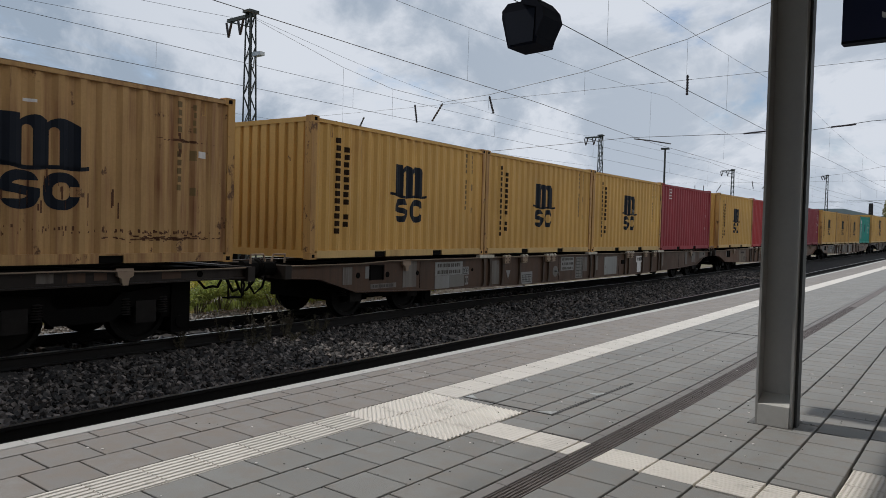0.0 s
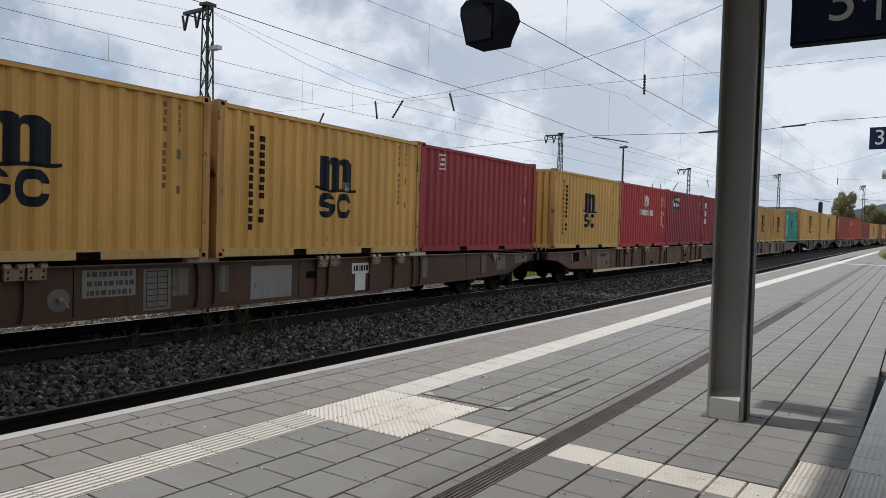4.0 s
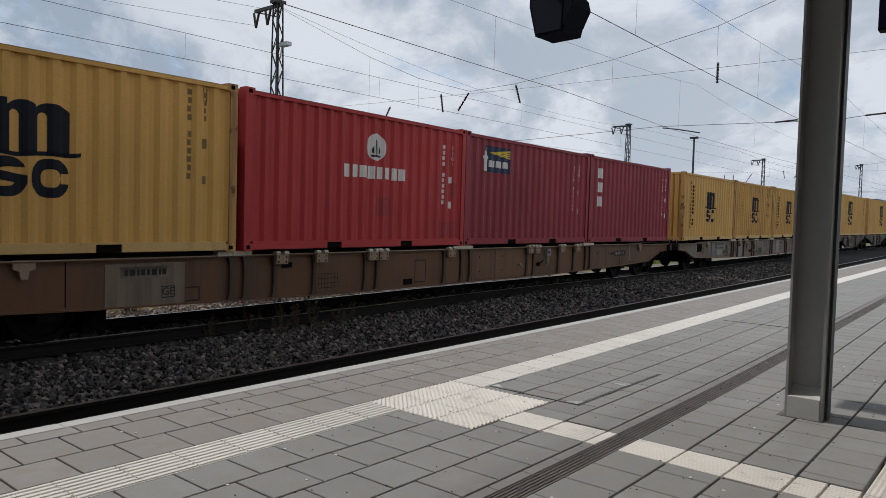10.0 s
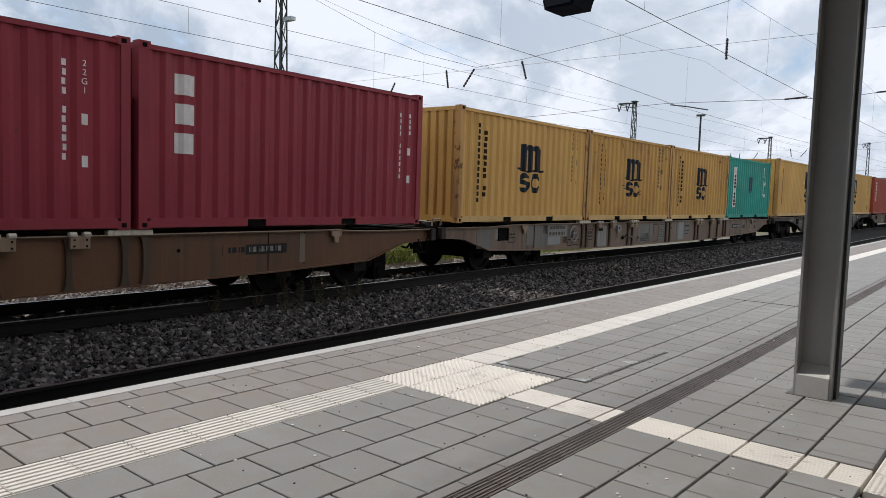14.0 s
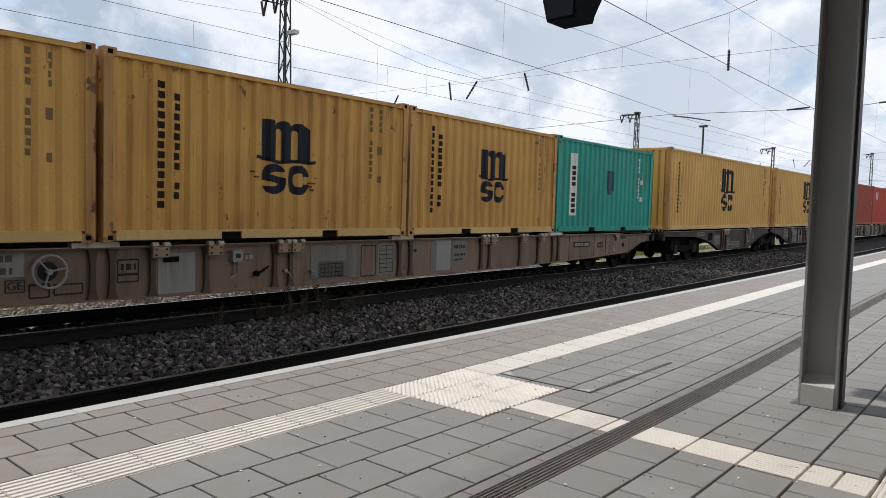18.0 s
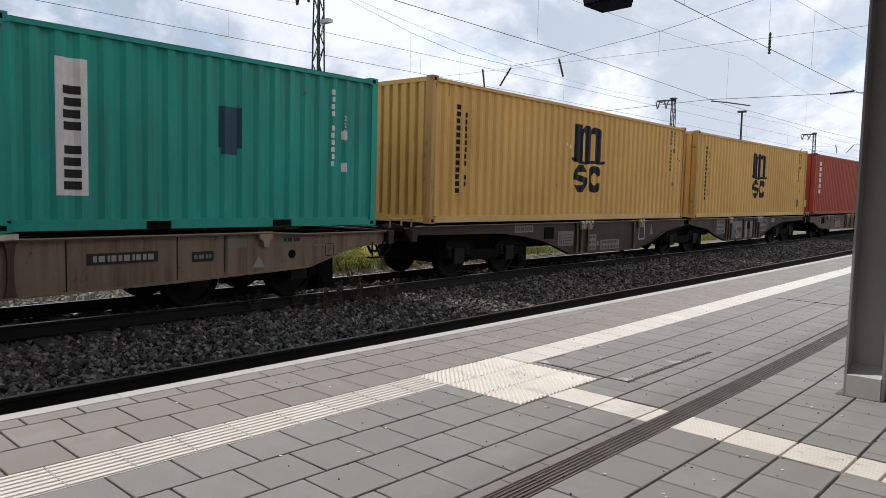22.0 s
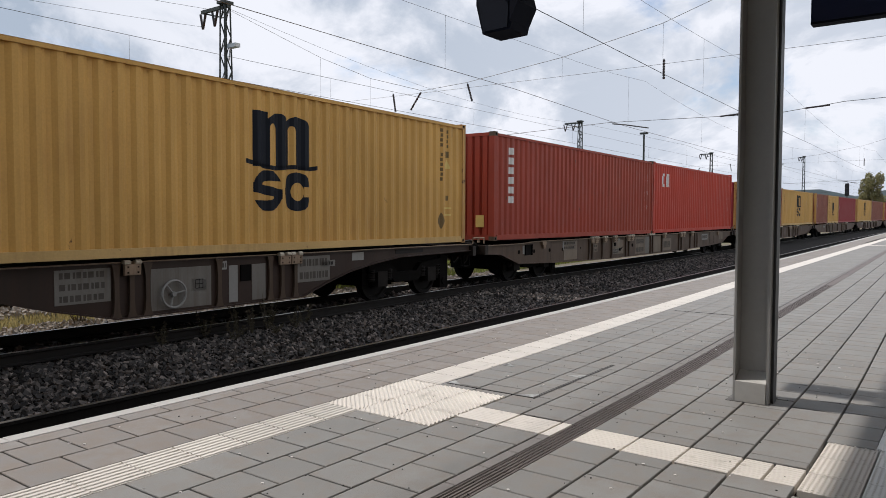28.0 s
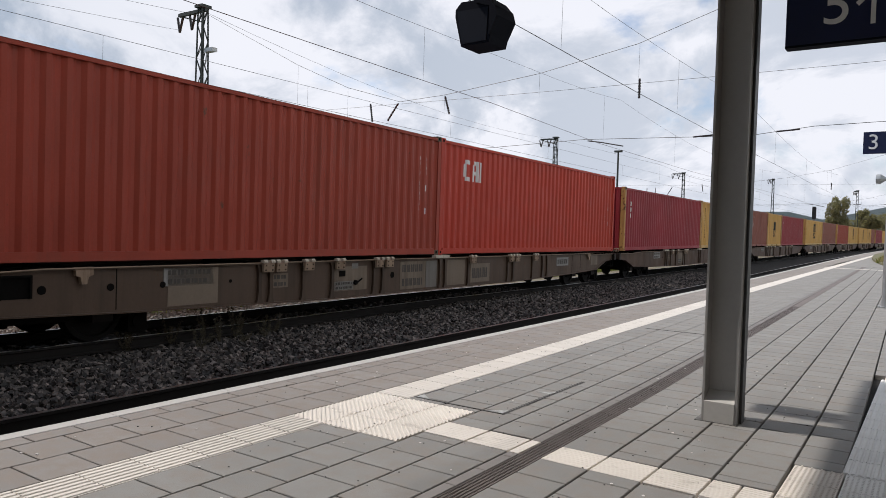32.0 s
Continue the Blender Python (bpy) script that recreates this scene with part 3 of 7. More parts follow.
def build_track(xc, ya, yb, label, own=False):
    t = thing("railway_track", label, "track", group="railway tracks")
    prof = [(-0.075, 0), (0.075, 0), (0.075, 0.012), (0.012, 0.03), (0.010, 0.125), (0.036, 0.138), (0.036, 0.168), (-0.036, 0.168), (-0.036, 0.138), (-0.010, 0.125), (-0.012, 0.03), (-0.075, 0.012)]
    ys = [ya] + [y for y in YS if ya < y < yb] + [yb]
    for sx in (-0.7535, 0.7535):
        m, n = M(), len(prof)
        for y in ys:
            d, e = (lat_train(y), deck(y) - 0.63) if own else (lat(y), 0.0)
            m.v += [(xc + sx + d + p[0], y, RAIL_Z - 0.172 + e + p[1]) for p in prof]
        for k in range(len(ys) - 1):
            m.f += [(k * n + i, k * n + (i + 1) % n, k * n + n + (i + 1) % n, k * n + n + i) for i in range(n)]
        m.f += [tuple(range(n)), tuple(len(m.v) - n + i for i in range(n))]
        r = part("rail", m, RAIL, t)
        part("rail_head", ribbon(M(), xc + sx - 0.028, xc + sx + 0.028, RAIL_Z - 0.006, RAIL_Z, ya, yb, 2.0 if own else 1.0), RAILHEAD, r, "polished running surface")
    s = M().prism([(-1.3, -0.72), (-1.3, -0.60), (-0.5, -0.56), (0.5, -0.56), (1.3, -0.60), (1.3, -0.72)], "y", -0.13, 0.13)
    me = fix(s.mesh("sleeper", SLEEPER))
    y = max(ya, -3.0)
    while y < min(yb, 62):
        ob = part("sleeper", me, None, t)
        ob.location = (xc + (lat_train(y) if own else lat(y)), y, -0.172 + (deck(y) - 0.63 if own else 0.0))
        y += 0.62


def rocks(name, n, region, size, material, label, seed):
    """Loose angular stones thrown over a region (x0, x1, y0, y1, z), drawn with the same dice each time."""
    rng = np.random.default_rng(seed)
    x0, x1, y0, y1, z = region
    base = np.array([(-1, -1, -1), (1, -1, -1), (1, 1, -1), (-1, 1, -1), (-1, -1, 1), (1, -1, 1), (1, 1, 1), (-1, 1, 1)], float)
    faces = np.array([(3, 2, 1, 0), (4, 5, 6, 7), (0, 1, 5, 4), (1, 2, 6, 5), (2, 3, 7, 6), (3, 0, 4, 7)])
    p = base[None] * rng.uniform(0.55, 1.0, (n, 8, 3)) * size * rng.uniform(0.6, 1.2, (n, 1, 1))
    q = rng.normal(size=(n, 4))
    q /= np.linalg.norm(q, axis=1, keepdims=True)
    w, x, y, zz = q.T
    rot = np.stack([1 - 2 * (y * y + zz * zz), 2 * (x * y - w * zz), 2 * (x * zz + w * y), 2 * (x * y + w * zz), 1 - 2 * (x * x + zz * zz), 2 * (y * zz - w * x),
                    2 * (x * zz - w * y), 2 * (y * zz + w * x), 1 - 2 * (x * x + y * y)], -1).reshape(n, 3, 3)
    p = np.einsum("nij,nkj->nki", rot, p)
    yy = rng.uniform(y0, y1, n)
    c = np.stack([rng.uniform(x0, x1, n) + np.array([lat(v) for v in yy]), yy, z + rng.uniform(-0.3, 1.7, n) * size], -1)
    p = (p + c[:, None]).reshape(-1, 3)
    f = (faces[None] + 8 * np.arange(n)[:, None, None]).reshape(-1, 4)
    me = bpy.data.meshes.new(name)
    me.from_pydata(p.tolist(), [], f.tolist())
    me.materials.append(material)
    ob = new(name, me)
    return tagged(ob, label, "ballast", kind="stuff")


build_ground()
build_track(TRACK_NEAR, -30, 300, "rusty platform track with shade-dark rails and polished heads")
build_track(TRACK_TRAIN, -30, 300, "freight track with shade-dark oily rails on ballast", True)
build_track(-17.6, -30, 200, "siding track on pale gravel behind the freight track")
build_track(-22.2, -30, 200, "second siding track on pale gravel")
build_track(-30.0, -30, 200, "siding track under the tank wagons")
rocks("ballast_stones", 17000, (-10.2, -7.22, 1.0, 15.0, -0.735), 0.033, STONE, "loose angular dark ballast stones between the tracks", 3)
rocks("ballast_stones", 15000, (-10.6, -7.22, 15.0, 40.0, -0.735), 0.036, STONE, "loose angular dark ballast stones further along the tracks", 4)
rocks("ballast_stones", 6500, (-12.9, -10.6, 1.0, 22.0, -0.735), 0.042, STONE, "dark ballast stones between the rails of the freight track", 5)
rocks("ballast_stones", 9000, (-10.56, -10.02, 1.0, 24.0, -0.735), 0.019, STONE, "fine dark grit over the sleeper ends beside the freight rail", 9)
rocks("gravel_stones", 5000, (-14.1, -13.05, 2.0, 22.0, -0.765), 0.035, GRAVEL, "pale loose stones along the trodden path", 8)
rocks("gravel_stones", 9000, (-20.0, -15.4, 2.0, 26.0, -0.755), 0.05, GRAVEL, "pale loose gravel behind the freight track", 6)


# ---- the train ----
def profile(length, depth=0.040, face=1.200):
    """Corners of the corrugated side: (along, out)."""
    pts, y = [(0.12, face)], 0.12
    n = int((length - 0.24) / 0.278)
    pitch = (length - 0.24) / n
    for _ in range(n):
        pts += [(y + 0.26 * pitch, face), (y + 0.50 * pitch, face - depth), (y + 0.76 * pitch, face - depth), (y + pitch, face)]
        y += pitch
    return pts


def out_at(prof, y):
    return float(np.interp(y, [p[0] for p in prof], [p[1] for p in prof]))


def decal(prof, bars, lift=0.0035):
    """Paint that follows the corrugation. bars: (along0, along1, low, high) rectangles."""
    m = M()
    cuts = [p[0] for p in prof]
    for a, b, lo, hi in bars:
        ys = [a] + [c for c in cuts if a + 1e-4 < c < b - 1e-4] + [b]
        n = len(m.v)
        for y in ys:
            x = out_at(prof, y) + lift
            m.v += [(x, y, lo), (x, y, hi)]
        m.f += [(n + 2 * i, n + 2 * i + 2, n + 2 * i + 3, n + 2 * i + 1) for i in range(len(ys) - 1)]
    return m


def columns(inside, a, b, step=0.008):
    """Splits a shape, given by its height intervals at each place along, into thin upright bars."""
    bars, y = [], a
    while y < b - 1e-6:
        e = min(y + step, b)
        bars += [(y, e, lo, hi) for lo, hi in inside((y + e) / 2)]
        y = e
    return bars


def emblem(u0, w, z0, h):
    """A dark arcade of three stems over a thin wave and two thick rings, one barred."""
    def arcade(u):
        s = (u - u0) / w
        base = z0 + 0.445 * h
        if s < 0.24:
            f = 1.0
        elif s < 0.575:
            f = max(0.86, 1.0 - 0.10 * ((s - 0.43) / 0.17) ** 2)
        else:
            f = 0.985 - 0.13 * (max(0.0, s - 0.76) / 0.24) ** 2.2 - 0.10 * (max(0.0, 0.74 - s) / 0.165) ** 2
        top = z0 + (0.445 + 0.555 * f) * h
        for c in (0.325, 0.66):
            d = abs(s - c) / 0.062
            if d < 1:
                return [(z0 + (0.445 + 0.555 * (0.70 + 0.10 * (1 - d * d) ** 0.5)) * h, top)]
        return [(base, top)]

    def wave(u):
        s = (u - u0) / w
        e = (s - 0.5) / 0.63
        z = z0 + 0.425 * h + 0.035 * h * e * e + 0.012 * h * math.sin(5.5 * e)
        return [(z, z + 0.045 * h)]

    def rings(u):
        s = (u - u0) / w
        out = []
        for c, gap in ((0.24, 0), (0.76, 1)):
            d = abs(s - c) / 0.235
            if d >= 1:
                continue
            rz = 0.205 * h * (1 - d ** 2.6) ** 0.42
            zc = z0 + 0.205 * h
            mid, hole = 0.048 * h, 0.096 * h * max(0.0, 1 - (d / 0.50) ** 3) ** 0.5
            if gap == 0:
                sp = zc + 0.030 * h * (c - s) / 0.235
                if s < c:
                    out += [(max(sp - mid, zc - rz), max(sp + mid, zc + rz))] if d >= 0.50 else [(sp - mid, sp + mid), (max(zc + hole, sp + mid - 0.001), zc + rz)]
                    out += [(zc - rz, zc - 0.100 * h)] if d < 0.92 else []
                else:
                    out += [(min(sp - mid, zc - rz), min(sp + mid, zc + rz))] if d >= 0.50 else [(sp - mid, sp + mid), (zc - rz, min(zc - hole, sp - mid + 0.001))]
                    out += [(zc + 0.100 * h, zc + rz)] if d < 0.92 else []
            elif d < 0.50:
                out += [(zc - rz, zc - hole), (zc + hole, zc + rz)] if hole > 0 else [(zc - rz, zc + rz)]
            elif s > c:
                out += [(zc - rz, zc - 0.055 * h), (zc + 0.055 * h, zc + rz)]
            else:
                out += [(zc - rz, zc + rz)]
        return [(lo, hi) for lo, hi in out if hi > lo]

    return columns(arcade, u0, u0 + w) + columns(wave, u0 - 0.13 * w, u0 + 1.13 * w) + columns(rings, u0, u0 + w)


def letter_column(u, w, z_top, z_bot, n, skip=()):
    """A column of plain bars, one for each mark of an upright inscription."""
    p = (z_top - z_bot) / n
    out = []
    for i in range(n):
        if i in skip:
            continue
        z = z_top - i * p
        d = (0.0, 0.012, -0.008, 0.006)[i % 4]
        out.append((u + max(d, 0), u + w + min(d, 0), z - 0.70 * p, z))
    return out


def letter_row(u0, u1, z0, z1, n):
    p = (u1 - u0) / n
    return [(u0 + i * p, u0 + (i + 0.76) * p, z0 + 0.03 * (z1 - z0) * (i % 3), z1) for i in range(n)]


OVER_PANEL = {"stripe": 0.0075, "figure": 0.0095, "disc_mark": 0.0075, "inscription": 0.006}


def container(label, feet, paintm, height=2.591, marks=(), casting=None, group="shipping containers on the train", far=False):
    """A corrugated steel box, standing with one end at y = 0 and its base at z = 0."""
    Lc = 6.058 if feet == 20 else 12.192
    t = thing("shipping_container", label, "container", group=group)
    prof = profile(Lc)
    railm = YELLOW_RAIL if paintm in (YELLOW, YELLOW_WORN) else paintm
    zb, zt = 0.15, height - 0.10
    for side in (1, -1):
        m = M()
        for y, x in prof:
            m.v += [(side * x, y, zb), (side * x, y, zt), (side * (x - 0.05), y, zb), (side * (x - 0.05), y, zt)]
        for i in range(len(prof) - 1):
            a, b = 4 * i, 4 * i + 4
            m.f += [(a, b, b + 1, a + 1), (a + 2, a + 3, b + 3, b + 2), (a + 1, b + 1, b + 3, a + 3), (a, a + 2, b + 2, b)]
        part("side_wall", m, paintm, t)
    for ye, s in ((0.0, 1), (Lc, -1)):
        m, n = M(), 9
        w = 2.18 / n
        row = []
        for k in range(n):
            x = -1.09 + k * w
            row += [(x, 0.014), (x + 0.58 * w, 0.014), (x + 0.68 * w, 0.060), (x + 0.86 * w, 0.060)]
        row.append((1.09, 0.014))
        for x, d in row:
            m.v += [(x, ye + s * d, zb), (x, ye + s * d, zt), (x, ye + s * (d + 0.05), zb), (x, ye + s * (d + 0.05), zt)]
        for i in range(len(row) - 1):
            a, b = 4 * i, 4 * i + 4
            m.f += [(a, b, b + 1, a + 1), (a + 2, a + 3, b + 3, b + 2)]
        part("end_wall", m, paintm, t)
    m = M()
    m.v += [(x, y, z) for y, _ in prof for x, z in ((-1.18, height - 0.03), (0, height - 0.012), (1.18, height - 0.03))]
    m.f += [(3 * i + j, 3 * i + j + 1, 3 * i + j + 4, 3 * i + j + 3) for i in range(len(prof) - 1) for j in range(2)]
    m.box(-1.17, 1.17, 0.1, Lc - 0.1, height - 0.10, height - 0.035)
    part("roof", m, paintm, t)
    part("floor", M().box(-1.15, 1.15, 0.1, Lc - 0.1, 0.05, 0.16), CASTING, t)
    post = M().prism([(1.04, 0.0), (1.219, 0.0), (1.219, 0.13), (1.19, 0.13), (1.19, 0.045), (1.04, 0.045)], "z", 0.118, height - 0.118)
    for side in (1, -1):
        for ye, s in ((0.0, 1), (Lc, -1)):
            mm = M()
            mm.v, mm.f = [(side * x, ye + s * y, z) for x, y, z in post.v], list(post.f)
            part("corner_post", mm, YELLOW_POST if casting is None else paintm, t)
            for z0 in (0.0, height - 0.118):
                c = M().box(min(side * 1.057, side * 1.219), max(side * 1.057, side * 1.219), min(ye, ye + s * 0.178), max(ye, ye + s * 0.178), z0, z0 + 0.118)
                cc = part("corner_casting", c, casting or YELLOW_POST, t)
                if side > 0:
                    # a dark plate on the casting stands in for the shaded opening
                    part("casting_hole", M().box(1.2165, 1.2215, min(ye + s * 0.055, ye + s * 0.125), max(ye + s * 0.055, ye + s * 0.125), z0 + 0.03, z0 + 0.09), DARKIRON, cc)
        part("top_rail", M().box(min(side * 1.15, side * 1.217), max(side * 1.15, side * 1.217), 0.178, Lc - 0.178, height - 0.105, height - 0.045), paintm, t)
        x0, x1 = min(side * 1.15, side * 1.219), max(side * 1.15, side * 1.219)
        gaps = [(Lc / 2 - 1.02 - 0.18, Lc / 2 - 1.02 + 0.18), (Lc / 2 + 1.02 - 0.18, Lc / 2 + 1.02 + 0.18)] if feet == 20 else []
        y = 0.178
        for a, b in gaps + [(Lc - 0.178, None)]:
            part("bottom_rail", M().box(x0, x1, y, a, 0.02, 0.155), railm, t)
            if b:
                part("pocket_strap", M().box(x0, x1, a, b, 0.128, 0.155), railm, t)
                y = b
        if feet == 20:
            for a, b in gaps:
                # a dark filling gives the pocket its shade
                part("fork_pocket", M().box(min(side * 1.10, side * 1.19), max(side * 1.10, side * 1.19), a, b, 0.025, 0.126), DARKIRON, t, "fork lift pocket, its shade a dark block")
    for s, ye in ((1, 0.0), (-1, Lc)):
        part("end_sill", M().box(-1.05, 1.05, min(ye + s * 0.01, ye + s * 0.09), max(ye + s * 0.01, ye + s * 0.09), 0.02, 0.155), paintm, t)
        part("end_header", M().box(-1.05, 1.05, min(ye + s * 0.01, ye + s * 0.09), max(ye + s * 0.01, ye + s * 0.09), height - 0.105, height - 0.02), paintm, t)
    for name, material, bars, lab in marks:
        if name in ("inscription", "patch") and not far:
            for bar in bars:
                part("mark" if name == "inscription" else "patch", decal(prof, [bar], OVER_PANEL.get(name, 0.0035)), material, t)
        else:
            part(name, decal(prof, bars, OVER_PANEL.get(name, 0.0035)), material, t, lab, kind="stuff" if len(bars) > 1 and name in ("inscription", "number_column", "scrape", "disc", "disc_mark", "stripe", "label") else "")
    return t


def yellow_marks(feet, es=0.0, ns=0.0, cs=0.0):
    if feet == 20:
        e, c, n, h, g = (2.55 + es, 0.99, 0.73, 1.20), 0.70 + cs, 5.22 + ns, 2.591, 0.0
        first, second = letter_column(c, 0.135, 2.26, 0.43, 13), letter_column(c + 0.255, 0.115, 2.11, 0.56, 11, (8,))
    else:
        e, c, n, h, g = (5.45, 1.36, 0.72, 1.72), 0.79 + cs, 11.15 + ns, 2.896, 6.13
        first, second = letter_column(c, 0.14, 2.42, 0.58, 13), letter_column(c + 0.26, 0.115, 2.28, 0.72, 11, (8,))
    return [("emblem", BLUELOGO, emblem(*e), "navy shipping line emblem"),
            ("inscription", DARKTEXT, first, "column of dark marks"),
            ("inscription", DARKTEXT, second, "column of dark marks"),
            ("lashing_tag", YELLOW_POST, [(0.50, 0.52, h - 0.34, h - 0.14), (0.57, 0.59, h - 0.34, h - 0.14), (0.52, 0.57, h - 0.34, h - 0.32)], "small lashing tag"),
            ("lashing_tag", YELLOW_POST, [(5.46 + g, 5.48 + g, h - 0.34, h - 0.14), (5.53 + g, 5.55 + g, h - 0.34, h - 0.14), (5.48 + g, 5.53 + g, h - 0.34, h - 0.32)], "small lashing tag"),
            ("number_column", PALETEXT, letter_column(n, 0.070, h - 0.18, 1.05 + 0.4 * (feet == 40), 11, (4,)), "faded number bars"),
            ("number_column", PALETEXT, letter_column(n + 0.27, 0.05, h - 0.20, h - 0.66, 4) + [(n + 0.23, n + 0.33, 1.55 + g * 0.08, 1.70 + g * 0.08), (n + 0.24, n + 0.32, 1.02, 1.14)], "faded code bars")]


def plain_marks(material, n=5.28, h=2.591, code=True):
    rows = letter_column(n + 0.27, 0.06, h - 0.41, h - 0.85, 4) if code else []
    return [("number_column", material, letter_column(n, 0.066, h - 0.41, h - 1.72, 11, (4,)), "number bars"),
            ("number_column", material, rows + [(n + 0.24, n + 0.34, h - 1.22, h - 1.08), (n + 0.24, n + 0.34, h - 1.77, h - 1.62)], "code bars")]


def size_code(box, u, z, material):
    """The type code painted downwards beside the number."""
    text("2\n2\nG\n1", 0.115, (1.205, u, z), (90, 0, 90), box, material, "type_code")


def disc(u, z, r):
    return columns(lambda y: [(z - (r * r - (y - u) ** 2) ** 0.5, z + (r * r - (y - u) ** 2) ** 0.5)] if abs(y - u) < r else [], u - r, u + r)


def wheelset(parent, y):
    """Axle, two wheels and end caps, turning as one."""
    m = M().tube((-0.98, 0, 0), (0.98, 0, 0), 0.085, 10)
    for s in (-1, 1):
        m.lathe([(s * 0.685, 0.10), (s * 0.685, 0.485), (s * 0.715, 0.485), (s * 0.72, 0.46), (s * 0.82, 0.455), (s * 0.82, 0.39), (s * 0.77, 0.37), (s * 0.765, 0.20), (s * 0.83, 0.15), (s * 0.83, 0.10)], "x", 28)
        m.tube((s * 0.83, 0, 0), (s * 1.0, 0, 0), 0.12, 12)
        for k in range(3):
            a = 2 * math.pi * k / 3
            m.tube((s * 0.99, 0.07 * math.cos(a), 0.07 * math.sin(a)), (s * 1.02, 0.07 * math.cos(a), 0.07 * math.sin(a)), 0.022, 6)
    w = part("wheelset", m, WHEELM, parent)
    w.location = (0, y, RAIL_Z + 0.46 - DECK_Z)
    return w


def bogie(parent, yc):
    """A two-axle bogie under the frame; heights from the deck."""
    ax = RAIL_Z + 0.46 - DECK_Z
    # coloured near-black, since the underbody shade is part of the paint
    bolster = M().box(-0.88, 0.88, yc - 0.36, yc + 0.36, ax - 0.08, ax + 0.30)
    b = part("bogie", bolster.tube((0, yc, ax + 0.28), (0, yc, ax + 0.55), 0.22, 12), DARKIRON, parent, "grimy two-axle bogie, underbody shade in its colour")
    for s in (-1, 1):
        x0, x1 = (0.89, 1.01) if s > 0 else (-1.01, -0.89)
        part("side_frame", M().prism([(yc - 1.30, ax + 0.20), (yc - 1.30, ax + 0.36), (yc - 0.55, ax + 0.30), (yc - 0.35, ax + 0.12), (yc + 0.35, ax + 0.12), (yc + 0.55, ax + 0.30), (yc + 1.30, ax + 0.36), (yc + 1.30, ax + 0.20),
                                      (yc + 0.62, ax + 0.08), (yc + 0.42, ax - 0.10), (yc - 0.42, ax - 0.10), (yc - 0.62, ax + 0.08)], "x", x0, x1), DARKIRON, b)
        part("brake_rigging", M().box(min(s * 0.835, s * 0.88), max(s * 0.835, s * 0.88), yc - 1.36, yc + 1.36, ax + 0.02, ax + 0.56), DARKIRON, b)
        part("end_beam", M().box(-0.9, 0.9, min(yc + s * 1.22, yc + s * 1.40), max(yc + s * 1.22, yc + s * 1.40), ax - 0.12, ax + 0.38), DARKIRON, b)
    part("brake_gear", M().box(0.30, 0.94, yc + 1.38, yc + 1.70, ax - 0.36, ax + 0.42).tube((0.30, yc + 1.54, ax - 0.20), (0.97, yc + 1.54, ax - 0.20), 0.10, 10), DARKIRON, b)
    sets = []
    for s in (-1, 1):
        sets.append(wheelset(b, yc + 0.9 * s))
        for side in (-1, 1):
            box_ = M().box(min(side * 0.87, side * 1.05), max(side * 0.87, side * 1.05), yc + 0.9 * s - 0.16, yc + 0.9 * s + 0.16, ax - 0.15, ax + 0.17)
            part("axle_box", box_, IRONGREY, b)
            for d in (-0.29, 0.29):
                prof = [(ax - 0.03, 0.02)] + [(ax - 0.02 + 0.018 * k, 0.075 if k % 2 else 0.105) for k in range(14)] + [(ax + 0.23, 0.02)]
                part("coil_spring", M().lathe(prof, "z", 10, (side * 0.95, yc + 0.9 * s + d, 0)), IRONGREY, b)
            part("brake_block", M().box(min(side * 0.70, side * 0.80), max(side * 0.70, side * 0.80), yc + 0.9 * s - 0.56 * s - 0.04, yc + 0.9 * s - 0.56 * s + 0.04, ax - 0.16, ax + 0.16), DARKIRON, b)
    return sets


def grid_lines(y0, y1, z0, z1, ny, nz, x=1.1275, w=0.012):
    """Thin upright and level strokes of a table."""
    k = M()
    for i in range(ny + 1):
        y = y0 + (y1 - y0) * i / ny
        k.box(x, x + 0.001, y - w / 2, y + w / 2, z0, z1)
    for i in range(nz + 1):
        z = z0 + (z1 - z0) * i / nz
        k.box(x + 0.0012, x + 0.002, y0, y1, z - w / 2, z + w / 2)
    return k


def bar_rows(y0, y1, z0, z1, rows, x=1.1275):
    """Rows of plain bars in place of small lettering."""
    k = M()
    h = (z1 - z0) / rows
    for r in range(rows):
        zz, yy, j = z1 - (r + 0.5) * h, y0 + 0.08 * (y1 - y0), 0
        while yy < y1 - 0.12 * (y1 - y0):
            wd = (0.05, 0.08, 0.035, 0.065)[(j + r) % 4] * min(1.0, h / 0.10)
            k.box(x, x + 0.001, yy, min(yy + wd, y1 - 0.02), zz - 0.27 * h, zz + 0.27 * h)
            yy += wd * 1.45
            j += 1
    return k


